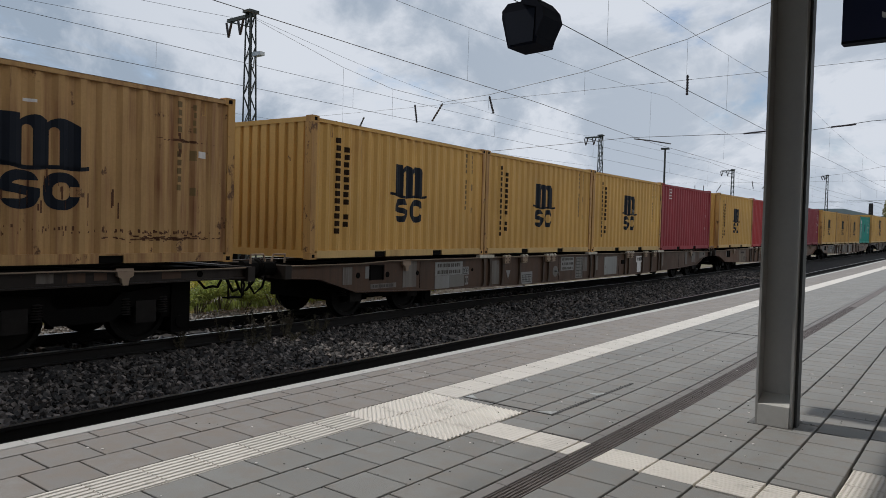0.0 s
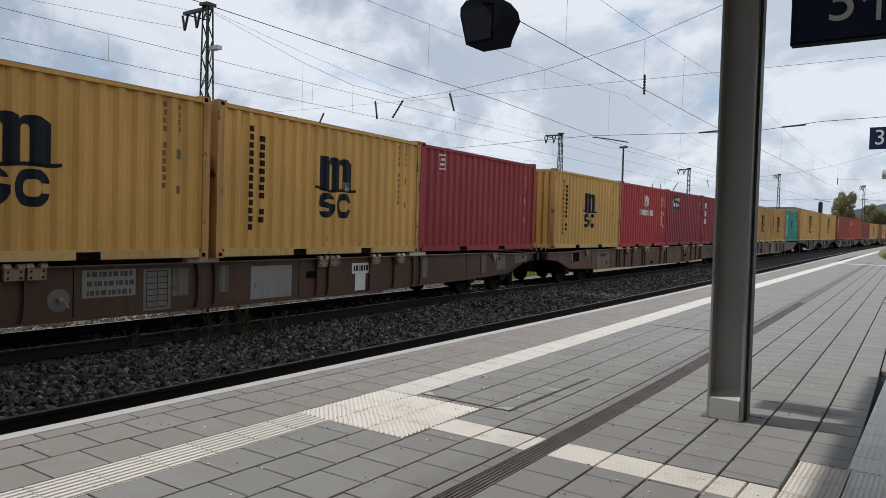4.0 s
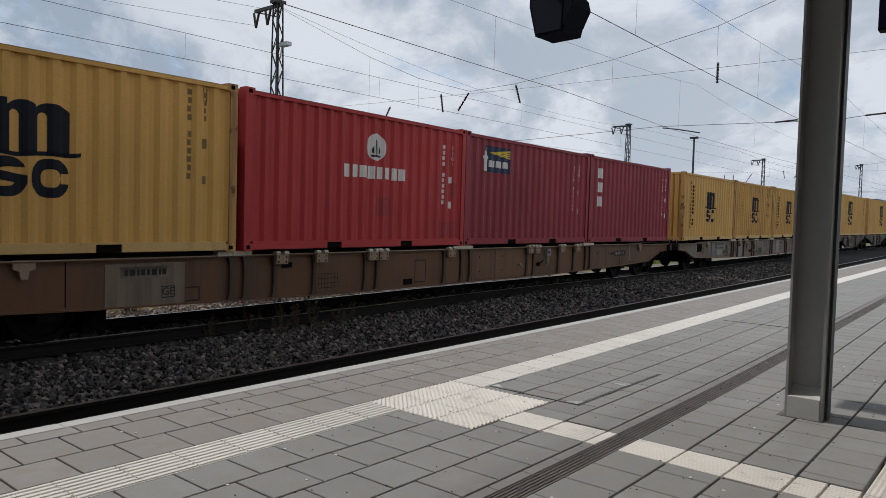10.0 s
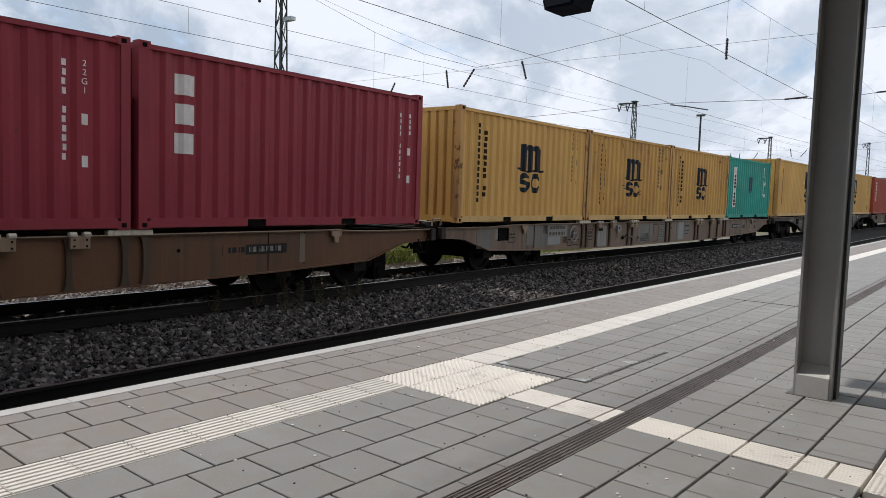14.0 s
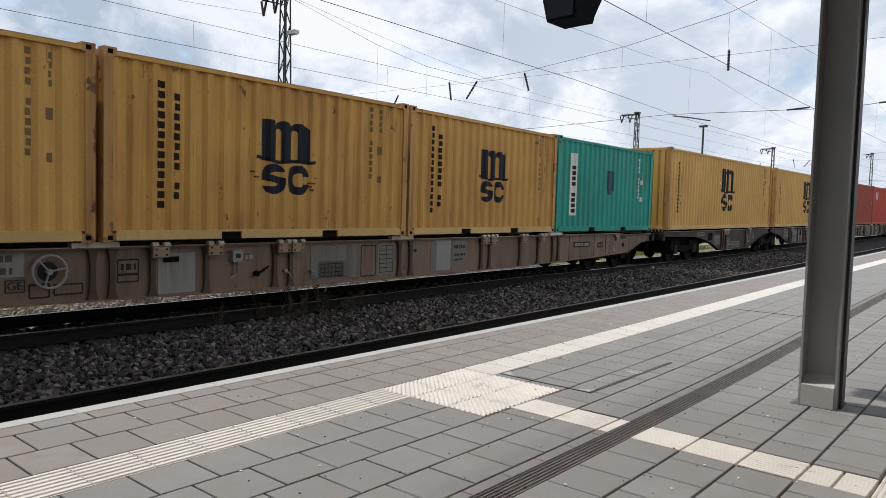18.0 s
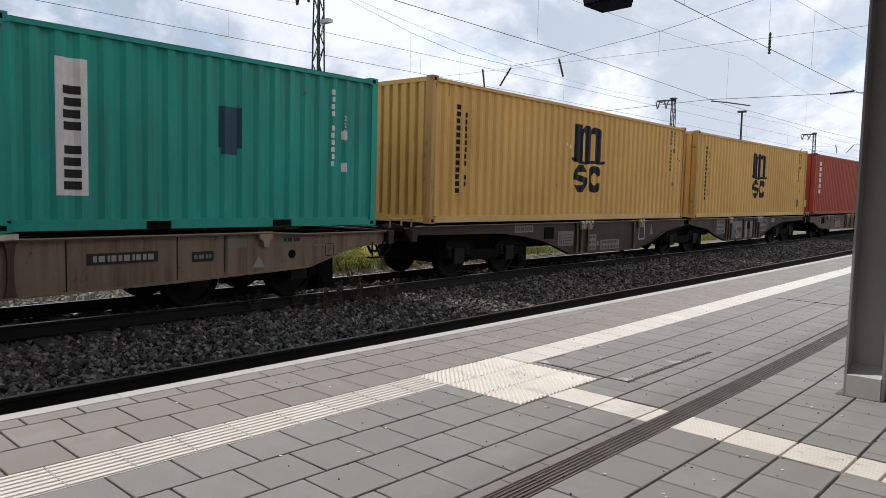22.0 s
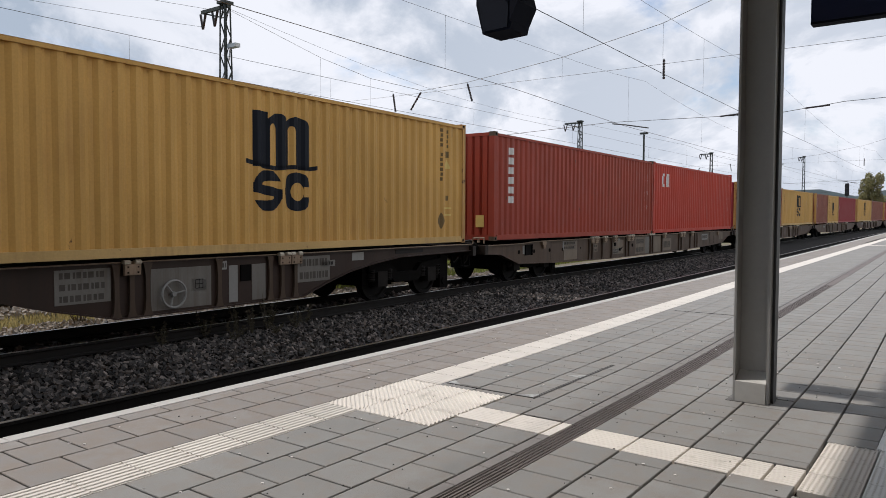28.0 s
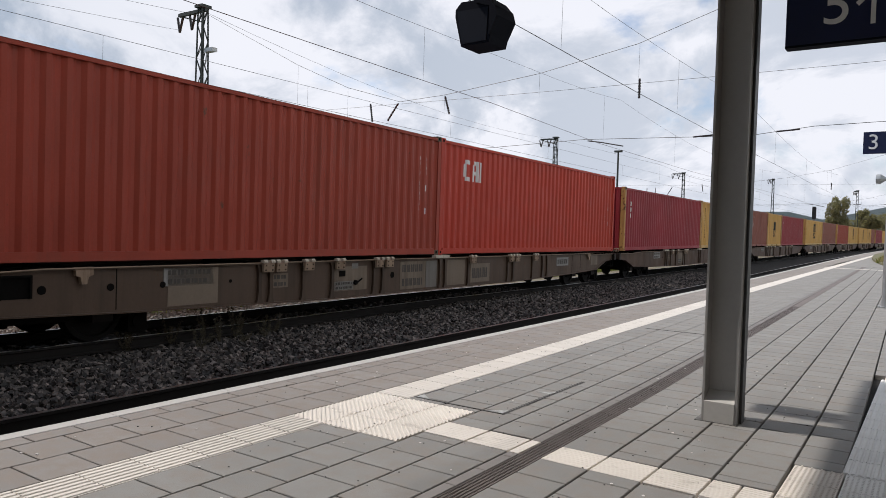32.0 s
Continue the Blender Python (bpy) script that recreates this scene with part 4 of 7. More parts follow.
def fittings(parent, spec):
    """Panels, marks, valves and handles on the side of a wagon; heights from the deck."""
    for kind, y0, y1, z0, z1, *more in spec:
        yc, zc = (y0 + y1) / 2, (z0 + z1) / 2
        if kind == "panel":
            material, rows = more
            p = part("panel", M().box(1.121, 1.127, y0, y1, z0, z1), material, parent, "repainted inscription panel")
            if rows:
                part("lettering", bar_rows(y0, y1, z0, z1, rows), FADEDINK, p, "unreadable dark marks", kind="stuff")
        elif kind == "cells":
            p = part("panel", M().box(1.121, 1.127, y0, y1, z0, z1), more[0], parent, "panel with a load table")
            part("load_table", grid_lines(y0 + 0.06, y1 - 0.06, z0 + 0.05, z0 + 0.05 + more[1] * (z1 - z0), more[2], more[3]), INK, p, "dark load table lines", kind="stuff")
        elif kind == "outline":
            part("painted_frame", grid_lines(y0, y1, z0, z1, 1, 1, 1.121, 0.022), more[0], parent, "painted rectangular outline")
        elif kind == "hole":
            # holes, recesses and slots: their inner shade is a dark piece on the sill
            part("hole_rim", M().tube((1.119, yc, zc), (1.128, yc, zc), (y1 - y0) / 2, 14), DARKIRON, parent, "round hole, its shade a dark disc")
        elif kind == "disc":
            part("disc_mark", M().tube((1.119, yc, zc), (1.125, yc, zc), (y1 - y0) / 2, 18), more[0], parent, "round painted mark")
        elif kind == "recess":
            r = M().box(1.121, 1.16, y0, y0 + 0.03, z0, z1).box(1.121, 1.16, y1 - 0.03, y1, z0, z1).box(1.121, 1.16, y0 + 0.03, y1 - 0.03, z1 - 0.03, z1)
            part("recess_frame", r, DARKIRON, parent)
            part("recess", M().box(1.121, 1.126, y0 + 0.03, y1 - 0.03, z0, z1 - 0.03), DARKIRON, parent, "sill recess, its shade a dark plate")
        elif kind == "slot":
            part("slot", M().box(1.119, 1.145, y0, y1, z0, z1), DARKIRON, parent, "slot, its shade a dark block")
        elif kind == "seam":
            part("seam", M().box(1.119, 1.124, y0, y0 + 0.014, z0, z1), DARKIRON, parent)
        elif kind == "tap":
            k = M().tube((1.12, yc, zc), (1.19, yc, zc), 0.03, 8).path([(1.18, yc, zc), (1.20, yc + 0.05, zc - 0.04), (1.20, yc + 0.10, zc - 0.12)], 0.013)
            part("tap", k, PLATE, parent, "pale stop cock")
        elif kind == "handle":
            part("release_handle", M().path([(1.13, y0, z0), (1.17, y0 + 0.05, z0 + 0.03), (1.17, yc, zc - 0.02), (1.18, y1, z1)], 0.018).tube((1.12, y0 + 0.05, z0 + 0.02), (1.18, y0 + 0.05, z0 + 0.02), 0.05, 8), DARKIRON, parent)
        elif kind == "valve":
            v = part("brake_changeover", M().box(1.121, 1.20, y0, y1, z0, z1), PANEL_PALE, parent, "pale changeover box")
            part("dial", M().box(1.20, 1.203, y0 + 0.05, y1 - 0.05, z0 + 0.06, z1 - 0.05), INK, v)
            part("stem", M().path([(1.15, y0 + 0.06, z0), (1.16, y0 + 0.06, z0 - 0.22), (1.17, y0 - 0.03, z0 - 0.25)], 0.012).path([(1.15, y1 - 0.06, z0), (1.16, y1 - 0.06, z0 - 0.20)], 0.012), PLATE, v)
        elif kind == "wheel":
            r = (y1 - y0) / 2
            w = part("brake_wheel", M().path([(1.19, yc + r * math.cos(a), zc + r * math.sin(a)) for a in np.linspace(0, 2 * math.pi, 25)], 0.018), PANEL_PALE, parent, "round pale hand brake wheel")
            sp = M().tube((1.12, yc, zc), (1.20, yc, zc), 0.04, 8)
            for a in (0.2, 2.3, 4.4):
                sp.tube((1.17, yc, zc), (1.19, yc + r * math.cos(a), zc + r * math.sin(a)), 0.013, 5)
            part("spokes", sp, PANEL_PALE, w)
            # shade behind the wheel, painted on the sill as a dark disc
            part("wheel_shade", M().tube((1.119, yc, zc), (1.124, yc, zc), 0.6 * r, 16), INK, w, "dark disc painted as shade behind the wheel")
        elif kind == "triangle":
            part("mark", M().prism([(yc - 0.11, z0), (yc + 0.11, z0), (yc, z1)], "x", 1.121, 1.125), more[0], parent, "pale painted triangle")
        elif kind == "pivot":
            k = M().prism([(y0 + 0.03, z1), (y1 - 0.03, z1), (y1 - 0.03, z1 - 0.07), (yc + 0.06, z1 - 0.10), (yc + 0.04, z0 + 0.06), (yc - 0.04, z0 + 0.06), (yc - 0.06, z1 - 0.10), (y0 + 0.03, z1 - 0.07)], "x", 1.12, 1.19)
            part("lashing_bracket", k.tube((1.15, y0 + 0.02, z1 + 0.01), (1.15, y1 - 0.02, z1 + 0.01), 0.03, 8), LOCK, parent, "pale lashing bracket")
        elif kind == "code":
            part("painted_frame", grid_lines(y0, y1, z0, z1, 1, 1, 1.1285, 0.014), INK, parent, "dark painted outline")
            text(more[0], z1 - z0, (1.1285, yc, zc), (90, 0, 90), parent, INK, "code")
        elif kind == "brand":
            p = part("name_plate", M().box(1.121, 1.127, y0, y1, z0, z1), more[0], parent, "plate with unreadable marks")
            part("lettering", bar_rows(y0, y1, z0, z1, 1), more[1], p, "plain bars", kind="stuff")


def wagon_frame(parent, ya, yb, paintm, knots_a, knots_b, ribs, locks, spec, seats=(), dip=0.0):
    """Side sills with flanges, ribs, brackets and panels, cross beams between them; heights from the deck."""
    top = -0.078 if dip else -0.055
    tops = [(ya, top - dip), (ya + 1.85, top - dip), (ya + 2.7, top), (yb - 2.7, top), (yb - 1.85, top - dip), (yb, top - dip)]
    bottom = [(ya + d, z) for d, z in knots_a] + [(yb - d, z) for d, z in reversed(knots_b)]
    for side in (1, -1):
        x0, x1 = (1.08, 1.12) if side > 0 else (-1.12, -1.08)
        part("side_sill", M().prism(bottom + tops[::-1], "x", x0, x1), paintm, parent)
        fl = M()
        for line in (tops, bottom):
            for (p, zp), (q, zq) in zip(line, line[1:]):
                xa_, xb_ = min(side * 1.03, side * 1.175), max(side * 1.03, side * 1.175)
                fl.add([(x, y, z) for y, z0 in ((p, zp), (q, zq)) for x in (xa_, xb_) for z in (z0 - 0.022, z0)],
                       [(0, 1, 3, 2), (4, 6, 7, 5), (0, 4, 5, 1), (2, 3, 7, 6), (1, 5, 7, 3), (0, 2, 6, 4)])
        part("flange", fl, paintm, parent)
        for y in ribs:
            zlo = float(np.interp(y, [b[0] for b in bottom], [b[1] for b in bottom]))
            zt_, h_ = top - 0.025, top - 0.025 - zlo
            shape = [(0.075, 0.0), (0.052, 0.10), (0.036, 0.30), (0.036, 0.68), (0.050, 0.90), (0.078, 1.0)]
            ring = [(y + d, zt_ - f * h_) for d, f in shape] + [(y - d, zt_ - f * h_) for d, f in reversed(shape)]
            part("rib", M().prism(ring, "x", min(side * 1.12, side * 1.172), max(side * 1.12, side * 1.172)), RIBM, parent)
    part("edge_rail", M().path([(1.185, y, z + 0.004) for y, z in tops], 0.011), LOCK, parent, "worn pale edge bar")
    for y in locks:
        lk = M().prism([(1.18, -0.06), (1.255, -0.085), (1.245, -0.235), (1.195, -0.245)], "y", y - 0.125, y + 0.125)
        f = part("lock_bracket", lk, LOCK, parent, "pale folding twist lock")
        for dy in (-0.09, 0.09):
            # no sun reaches this side; the pale colour paints the tips as sunlit
            part("lock_tip", M().prism([(1.17, -0.075), (1.26, -0.075), (1.268, -0.045), (1.235, -0.015), (1.17, -0.028)], "y", y + dy - 0.045, y + dy + 0.045), LOCKTIP, f, "worn tip, coloured bright as if sunlit")
        rv = M()
        for dy in (-0.08, 0.08):
            for z in (-0.12, -0.20):
                rv.box(1.235, 1.258, y + dy - 0.012, y + dy + 0.012, z - 0.012, z + 0.012)
        part("rivets", rv, DARKIRON, f, "dark rivets", kind="stuff")
    for y in seats:
        part("corner_seat", M().box(1.10, 1.215, y - 0.34, y + 0.30, top + 0.002, -0.006), LOCKTIP, parent, "pale worn container seat")
    fittings(parent, spec)
    beams = np.linspace(ya + 0.15, yb - 0.15, max(3, int((yb - ya) / 3.0)))
    for y in beams:
        zlo = float(np.interp(y, [b[0] for b in bottom], [b[1] for b in bottom]))
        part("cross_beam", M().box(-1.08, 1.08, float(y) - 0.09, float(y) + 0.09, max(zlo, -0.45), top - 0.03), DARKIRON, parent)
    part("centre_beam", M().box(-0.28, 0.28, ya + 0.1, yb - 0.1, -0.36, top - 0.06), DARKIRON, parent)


def wagon_end(parent, y, s, paintm):
    """Headstock, buffers, coupling hook, hoses and steps at one end; s points outwards along y."""
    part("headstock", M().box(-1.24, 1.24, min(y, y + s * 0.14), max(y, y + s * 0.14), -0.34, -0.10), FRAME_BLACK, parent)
    for side in (-1, 1):
        b = M().tube((side * 0.875, y + s * 0.14, -0.15), (side * 0.875, y + s * 0.40, -0.15), 0.135, 16)
        b.tube((side * 0.875, y + s * 0.36, -0.15), (side * 0.875, y + s * 0.44, -0.15), 0.115, 16)
        bf = part("buffer", b, DARKIRON, parent, "black cylindrical buffer")
        part("buffer_head", M().lathe([(y + s * 0.435, 0.05), (y + s * 0.435, 0.155), (y + s * 0.455, 0.17), (y + s * 0.462, 0.14), (y + s * 0.466, 0.03)], "y", 20, (side * 0.875, 0, -0.15)), DARKIRON, bf)
        if s < 0:
            continue
        part("step", M().box(min(side * 1.05, side * 1.20), max(side * 1.05, side * 1.20), y - s * 0.36, y - s * 0.08, -0.60, -0.58)
             .box(min(side * 1.18, side * 1.20), max(side * 1.18, side * 1.20), y - s * 0.10, y - s * 0.08, -0.60, -0.3)
             .box(min(side * 1.18, side * 1.20), max(side * 1.18, side * 1.20), y - s * 0.36, y - s * 0.34, -0.60, -0.3), DARKIRON, parent)
    part("grab_rail", M().path([(1.16, y + s * 0.10, -0.05), (1.17, y + s * 0.10, 0.10), (1.17, y + s * 0.36, 0.10), (1.17, y + s * 0.40, -0.02)], 0.018), LOCK, parent, "pale bent hand rail")
    hook = M().box(-0.05, 0.05, min(y + s * 0.1, y + s * 0.34), max(y + s * 0.1, y + s * 0.34), -0.20, -0.10)
    hook.path([(0, y + s * 0.3, -0.14), (0, y + s * 0.40, -0.30), (0, y + s * 0.47, -0.34)], 0.035)
    part("coupling", hook, DARKIRON, parent)
    for x in (-0.45, 0.45):
        part("air_hose", M().path([(x, y + s * 0.1, -0.22), (x, y + s * 0.2, -0.42), (x * 0.9, y + s * 0.33, -0.58), (x * 0.8, y + s * 0.46, -0.55)], 0.026), DARKIRON, parent)
    part("air_hose", M().path([(0.70, y + s * 0.12, -0.26), (0.72, y + s * 0.22, -0.50), (0.66, y + s * 0.34, -0.62), (0.60, y + s * 0.42, -0.44), (0.58, y + s * 0.34, -0.30)], 0.022), DARKIRON, parent)


LONG_A = [(0.0, -0.32), (0.75, -0.36), (1.75, -0.66), (4.0, -0.74), (8.5, -0.82)]
SHALLOW = [(0.0, -0.27), (4.30, -0.27), (5.10, -0.42), (5.90, -0.66), (8.5, -0.82)]
OUTER = [(0.0, -0.20), (2.85, -0.24), (3.65, -0.33), (4.45, -0.46), (5.05, -0.62), (5.75, -0.85)]
INNER = [(0.0, -0.22), (1.35, -0.38), (2.35, -0.66), (3.25, -0.86)]
WHEELS = []
RIBS = [6.06, 6.33, 6.92, 7.80, 9.10, 9.43, 12.20, 12.54, 15.02, 15.36, 16.68, 17.55, 18.30, 18.60]
LOCKS = [7.0, 7.9, 9.23, 9.52, 15.08, 15.42, 16.76, 17.66]
ENDS = [("panel", 1.74, 1.85, -0.42, -0.18, PANEL_PALE, 0), ("recess", 1.86, 2.28, -0.46, -0.15), ("pivot", 2.82, 3.14, -0.36, -0.10), ("seam", 3.50, 3.51, -0.70, -0.10),
        ("pivot", 22.05, 22.35, -0.36, -0.10), ("seam", 21.50, 21.51, -0.66, -0.10), ("seam", 20.74, 20.75, -0.72, -0.10)]
HOLES = [("hole", 1.47, 1.59, -0.41, -0.29), ("hole", 2.36, 2.48, -0.42, -0.30), ("hole", 3.36, 3.47, -0.42, -0.31)]


def long_wagon(label, paintm, spec, start, ribs=RIBS, locks=LOCKS, seats=(6.10, 12.24, 18.38), knots=LONG_A, rear=2.45):
    """An eighty-foot container wagon; y = 0 is where its first container begins."""
    t = thing("container_wagon", label, "wagon", group="wagons of the freight train")
    Lw = 24.48
    wagon_frame(t, -0.30, Lw + 0.30, paintm, knots, knots, ribs, locks, spec, seats, 0.038)
    for y, s in ((-0.30, -1), (Lw + 0.30, 1)):
        wagon_end(t, y, s, paintm)
    part("air_tank", M().lathe([(9.0, 0.02), (9.05, 0.16), (10.2, 0.16), (10.25, 0.02)], "y", 12, (0.55, 0, -0.55)), DARKIRON, t)
    WHEELS.extend((w, start) for yc in (2.45, Lw - rear) for w in bogie(t, yc))
    return t


def twin_wagon(label, paintm, start):
    """An articulated wagon of two forty-foot frames on three bogies."""
    t = thing("container_wagon", label, "wagon", group="wagons of the freight train")
    Lf, second = 12.192, 13.12
    wagon_frame(t, -0.25, Lf + 0.25, paintm, OUTER, INNER, [5.80, 6.02, 6.36, 8.94], [6.0, 6.3, 9.25],
                [("panel", 3.10, 3.85, -0.26, -0.10, PANEL_DIM, 1), ("slot", 4.33, 4.72, -0.44, -0.16), ("cells", 4.95, 5.66, -0.64, -0.27, PANEL_DIM, 0.6, 6, 3), ("panel", 6.44, 6.83, -0.80, -0.39, PANEL_DIM, 3), ("panel", 6.86, 6.98, -0.70, -0.58, PANEL_DIM, 0),
                 ("panel", 7.05, 8.11, -0.82, -0.55, PANEL_DIM, 2), ("outline", 9.30, 9.65, -0.60, -0.13, WHITETEXT), ("triangle", 10.0, 10.2, -0.48, -0.16, PANEL_DIM)])
    wagon_frame(t, second - 0.25, second + Lf + 0.25, paintm, INNER, OUTER, [16.12, 16.36, 16.62, 17.92, 19.02, 19.30, 19.62], [16.33, 19.3, 19.58],
                [("panel", 15.25, 16.05, -0.60, -0.12, PANEL_DIM, 3), ("panel", 16.69, 17.78, -0.82, -0.18, PANEL_DIM, 0), ("wheel", 16.84, 17.26, -0.80, -0.36), ("cells", 17.42, 17.68, -0.58, -0.38, PANEL_PALE, 0.7, 2, 2), ("panel", 17.98, 18.10, -0.26, -0.12, PANEL_PALE, 1),
                 ("panel", 18.14, 18.32, -0.82, -0.20, PANEL_PALE, 0), ("slot", 18.38, 18.60, -0.48, -0.20), ("panel", 18.63, 18.93, -0.82, -0.20, PANEL_DIM, 0), ("panel", 19.68, 20.55, -0.60, -0.12, PANEL_DIM, 2), ("brand", 20.3, 20.7, -0.34, -0.22, PANEL_DIM, INK),
                 ("panel", 21.2, 21.55, -0.26, -0.10, PANEL_PALE, 0), ("panel", 22.6, 23.6, -0.18, -0.09, INK, 0)])
    wagon_end(t, -0.25, -1, paintm)
    wagon_end(t, second + Lf + 0.25, 1, paintm)
    WHEELS.extend((w, start) for yc in (2.15, (Lf + second) / 2, second + Lf - 2.15) for w in bogie(t, yc))
    return t


SMEARS_A = [("pivot", 22.55, 22.85, -0.36, -0.10), ("panel", 21.52, 21.74, -0.23, -0.10, PANEL_SMEAR, 0), ("panel", 21.92, 22.16, -0.24, -0.11, FRAME_DUST, 0), ("panel", 22.28, 22.46, -0.22, -0.10, FRAME_DUST, 0), ("panel", 23.30, 23.62, -0.24, -0.12, FRAME_DUST, 0), ("hole", 23.90, 24.0, -0.24, -0.14)]
PLATES_B = ENDS + HOLES + [("panel", 1.10, 1.36, -0.52, -0.18, PANEL_SMEAR, 0), ("panel", 1.90, 2.70, -0.64, -0.54, PANEL_SMEAR, 1), ("panel", 2.92, 3.38, -0.66, -0.10, PANEL_SMEAR, 0),
            ("panel", 4.06, 5.14, -0.455, -0.15, PANEL_PALE, 2), ("panel", 4.06, 4.62, -0.75, -0.46, PANEL_PALE, 0), ("panel", 4.625, 5.22, -0.74, -0.46, PANEL_DIM, 0), ("panel", 5.15, 5.41, -0.47, -0.28, PANEL_PALE, 0), ("code", 5.18, 5.38, -0.44, -0.31, "GE"),
            ("panel", 5.25, 5.39, -0.71, -0.50, PANEL_PALE, 1), ("hole", 5.52, 5.60, -0.40, -0.32), ("panel", 6.38, 6.78, -0.76, -0.16, PANEL_SMEAR, 0), ("outline", 6.45, 6.70, -0.54, -0.44, PANEL_PALE), ("triangle", 7.12, 7.36, -0.43, -0.65, PANEL_PALE), ("cells", 7.92, 8.52, -0.82, -0.50, PANEL_PALE, 0.6, 6, 3),
            ("disc", 9.72, 10.04, -0.70, -0.38, PANEL_DIM), ("tap", 9.83, 9.93, -0.6, -0.46), ("seam", 10.08, 10.09, -0.8, -0.1), ("panel", 10.21, 11.05, -0.54, -0.14, PANEL_PALE, 3), ("cells", 11.18, 11.67, -0.80, -0.15, PANEL_DIM, 0.86, 2, 6), ("panel", 11.70, 12.0, -0.60, -0.16, PANEL_SMEAR, 0),
            ("panel", 12.62, 12.82, -0.60, -0.14, PANEL_SMEAR, 0), ("panel", 13.32, 14.33, -0.77, -0.18, PANEL_PALE, 0), ("seam", 14.52, 14.53, -0.8, -0.1), ("slot", 14.74, 15.0, -0.45, -0.32), ("brand", 16.09, 16.70, -0.42, -0.20, WHITETEXT, INK), ("panel", 16.20, 16.54, -0.78, -0.422, WHITETEXT, 0),
            ("panel", 18.66, 18.90, -0.62, -0.12, PANEL_SMEAR, 0), ("panel", 21.55, 21.80, -0.62, -0.12, PANEL_SMEAR, 0), ("panel", 22.40, 22.90, -0.56, -0.12, PANEL_SMEAR, 0), ("hole", 22.5, 22.6, -0.30, -0.20), ("panel", 23.5, 24.3, -0.40, -0.14, PANEL_SMEAR, 0), ("hole", 24.0, 24.1, -0.28, -0.18)]
PLATES_C = ENDS + [("panel", 4.03, 5.25, -0.76, -0.15, PANEL_TAN, 0), ("brand", 4.25, 4.98, -0.36, -0.20, PANEL_TAN, INK), ("code", 4.88, 5.08, -0.66, -0.50, "GE"), ("outline", 5.24, 5.50, -0.74, -0.54, INK), ("slot", 7.10, 7.30, -0.31, -0.22), ("cells", 7.86, 8.45, -0.76, -0.44, FRAME_BROWN, 0.8, 6, 3), ("outline", 10.61, 10.96, -0.74, -0.29, INK), ("slot", 10.25, 10.51, -0.78, -0.66),
            ("panel", 11.62, 12.14, -0.79, -0.12, FRAME_RUST, 0), ("panel", 12.60, 13.58, -0.80, -0.12, FRAME_RUST, 0), ("panel", 13.60, 15.35, -0.80, -0.12, FRAME_RUST, 0), ("hole", 12.92, 12.96, -0.30, -0.26), ("hole", 13.88, 13.92, -0.30, -0.26), ("hole", 12.92, 12.96, -0.64, -0.60), ("hole", 13.88, 13.92, -0.64, -0.60),
            ("tap", 14.6, 14.7, -0.56, -0.44), ("handle", 15.55, 15.8, -0.55, -0.44), ("valve", 15.98, 16.17, -0.32, -0.14), ("brand", 19.88, 21.10, -0.44, -0.28, FRAME_BROWN, INK), ("brand", 20.30, 21.12, -0.44, -0.28, INK, PANEL_PALE), ("panel", 21.40, 21.52, -0.62, -0.12, PANEL_TAN, 0), ("hole", 19.1, 19.16, -0.36, -0.30)]
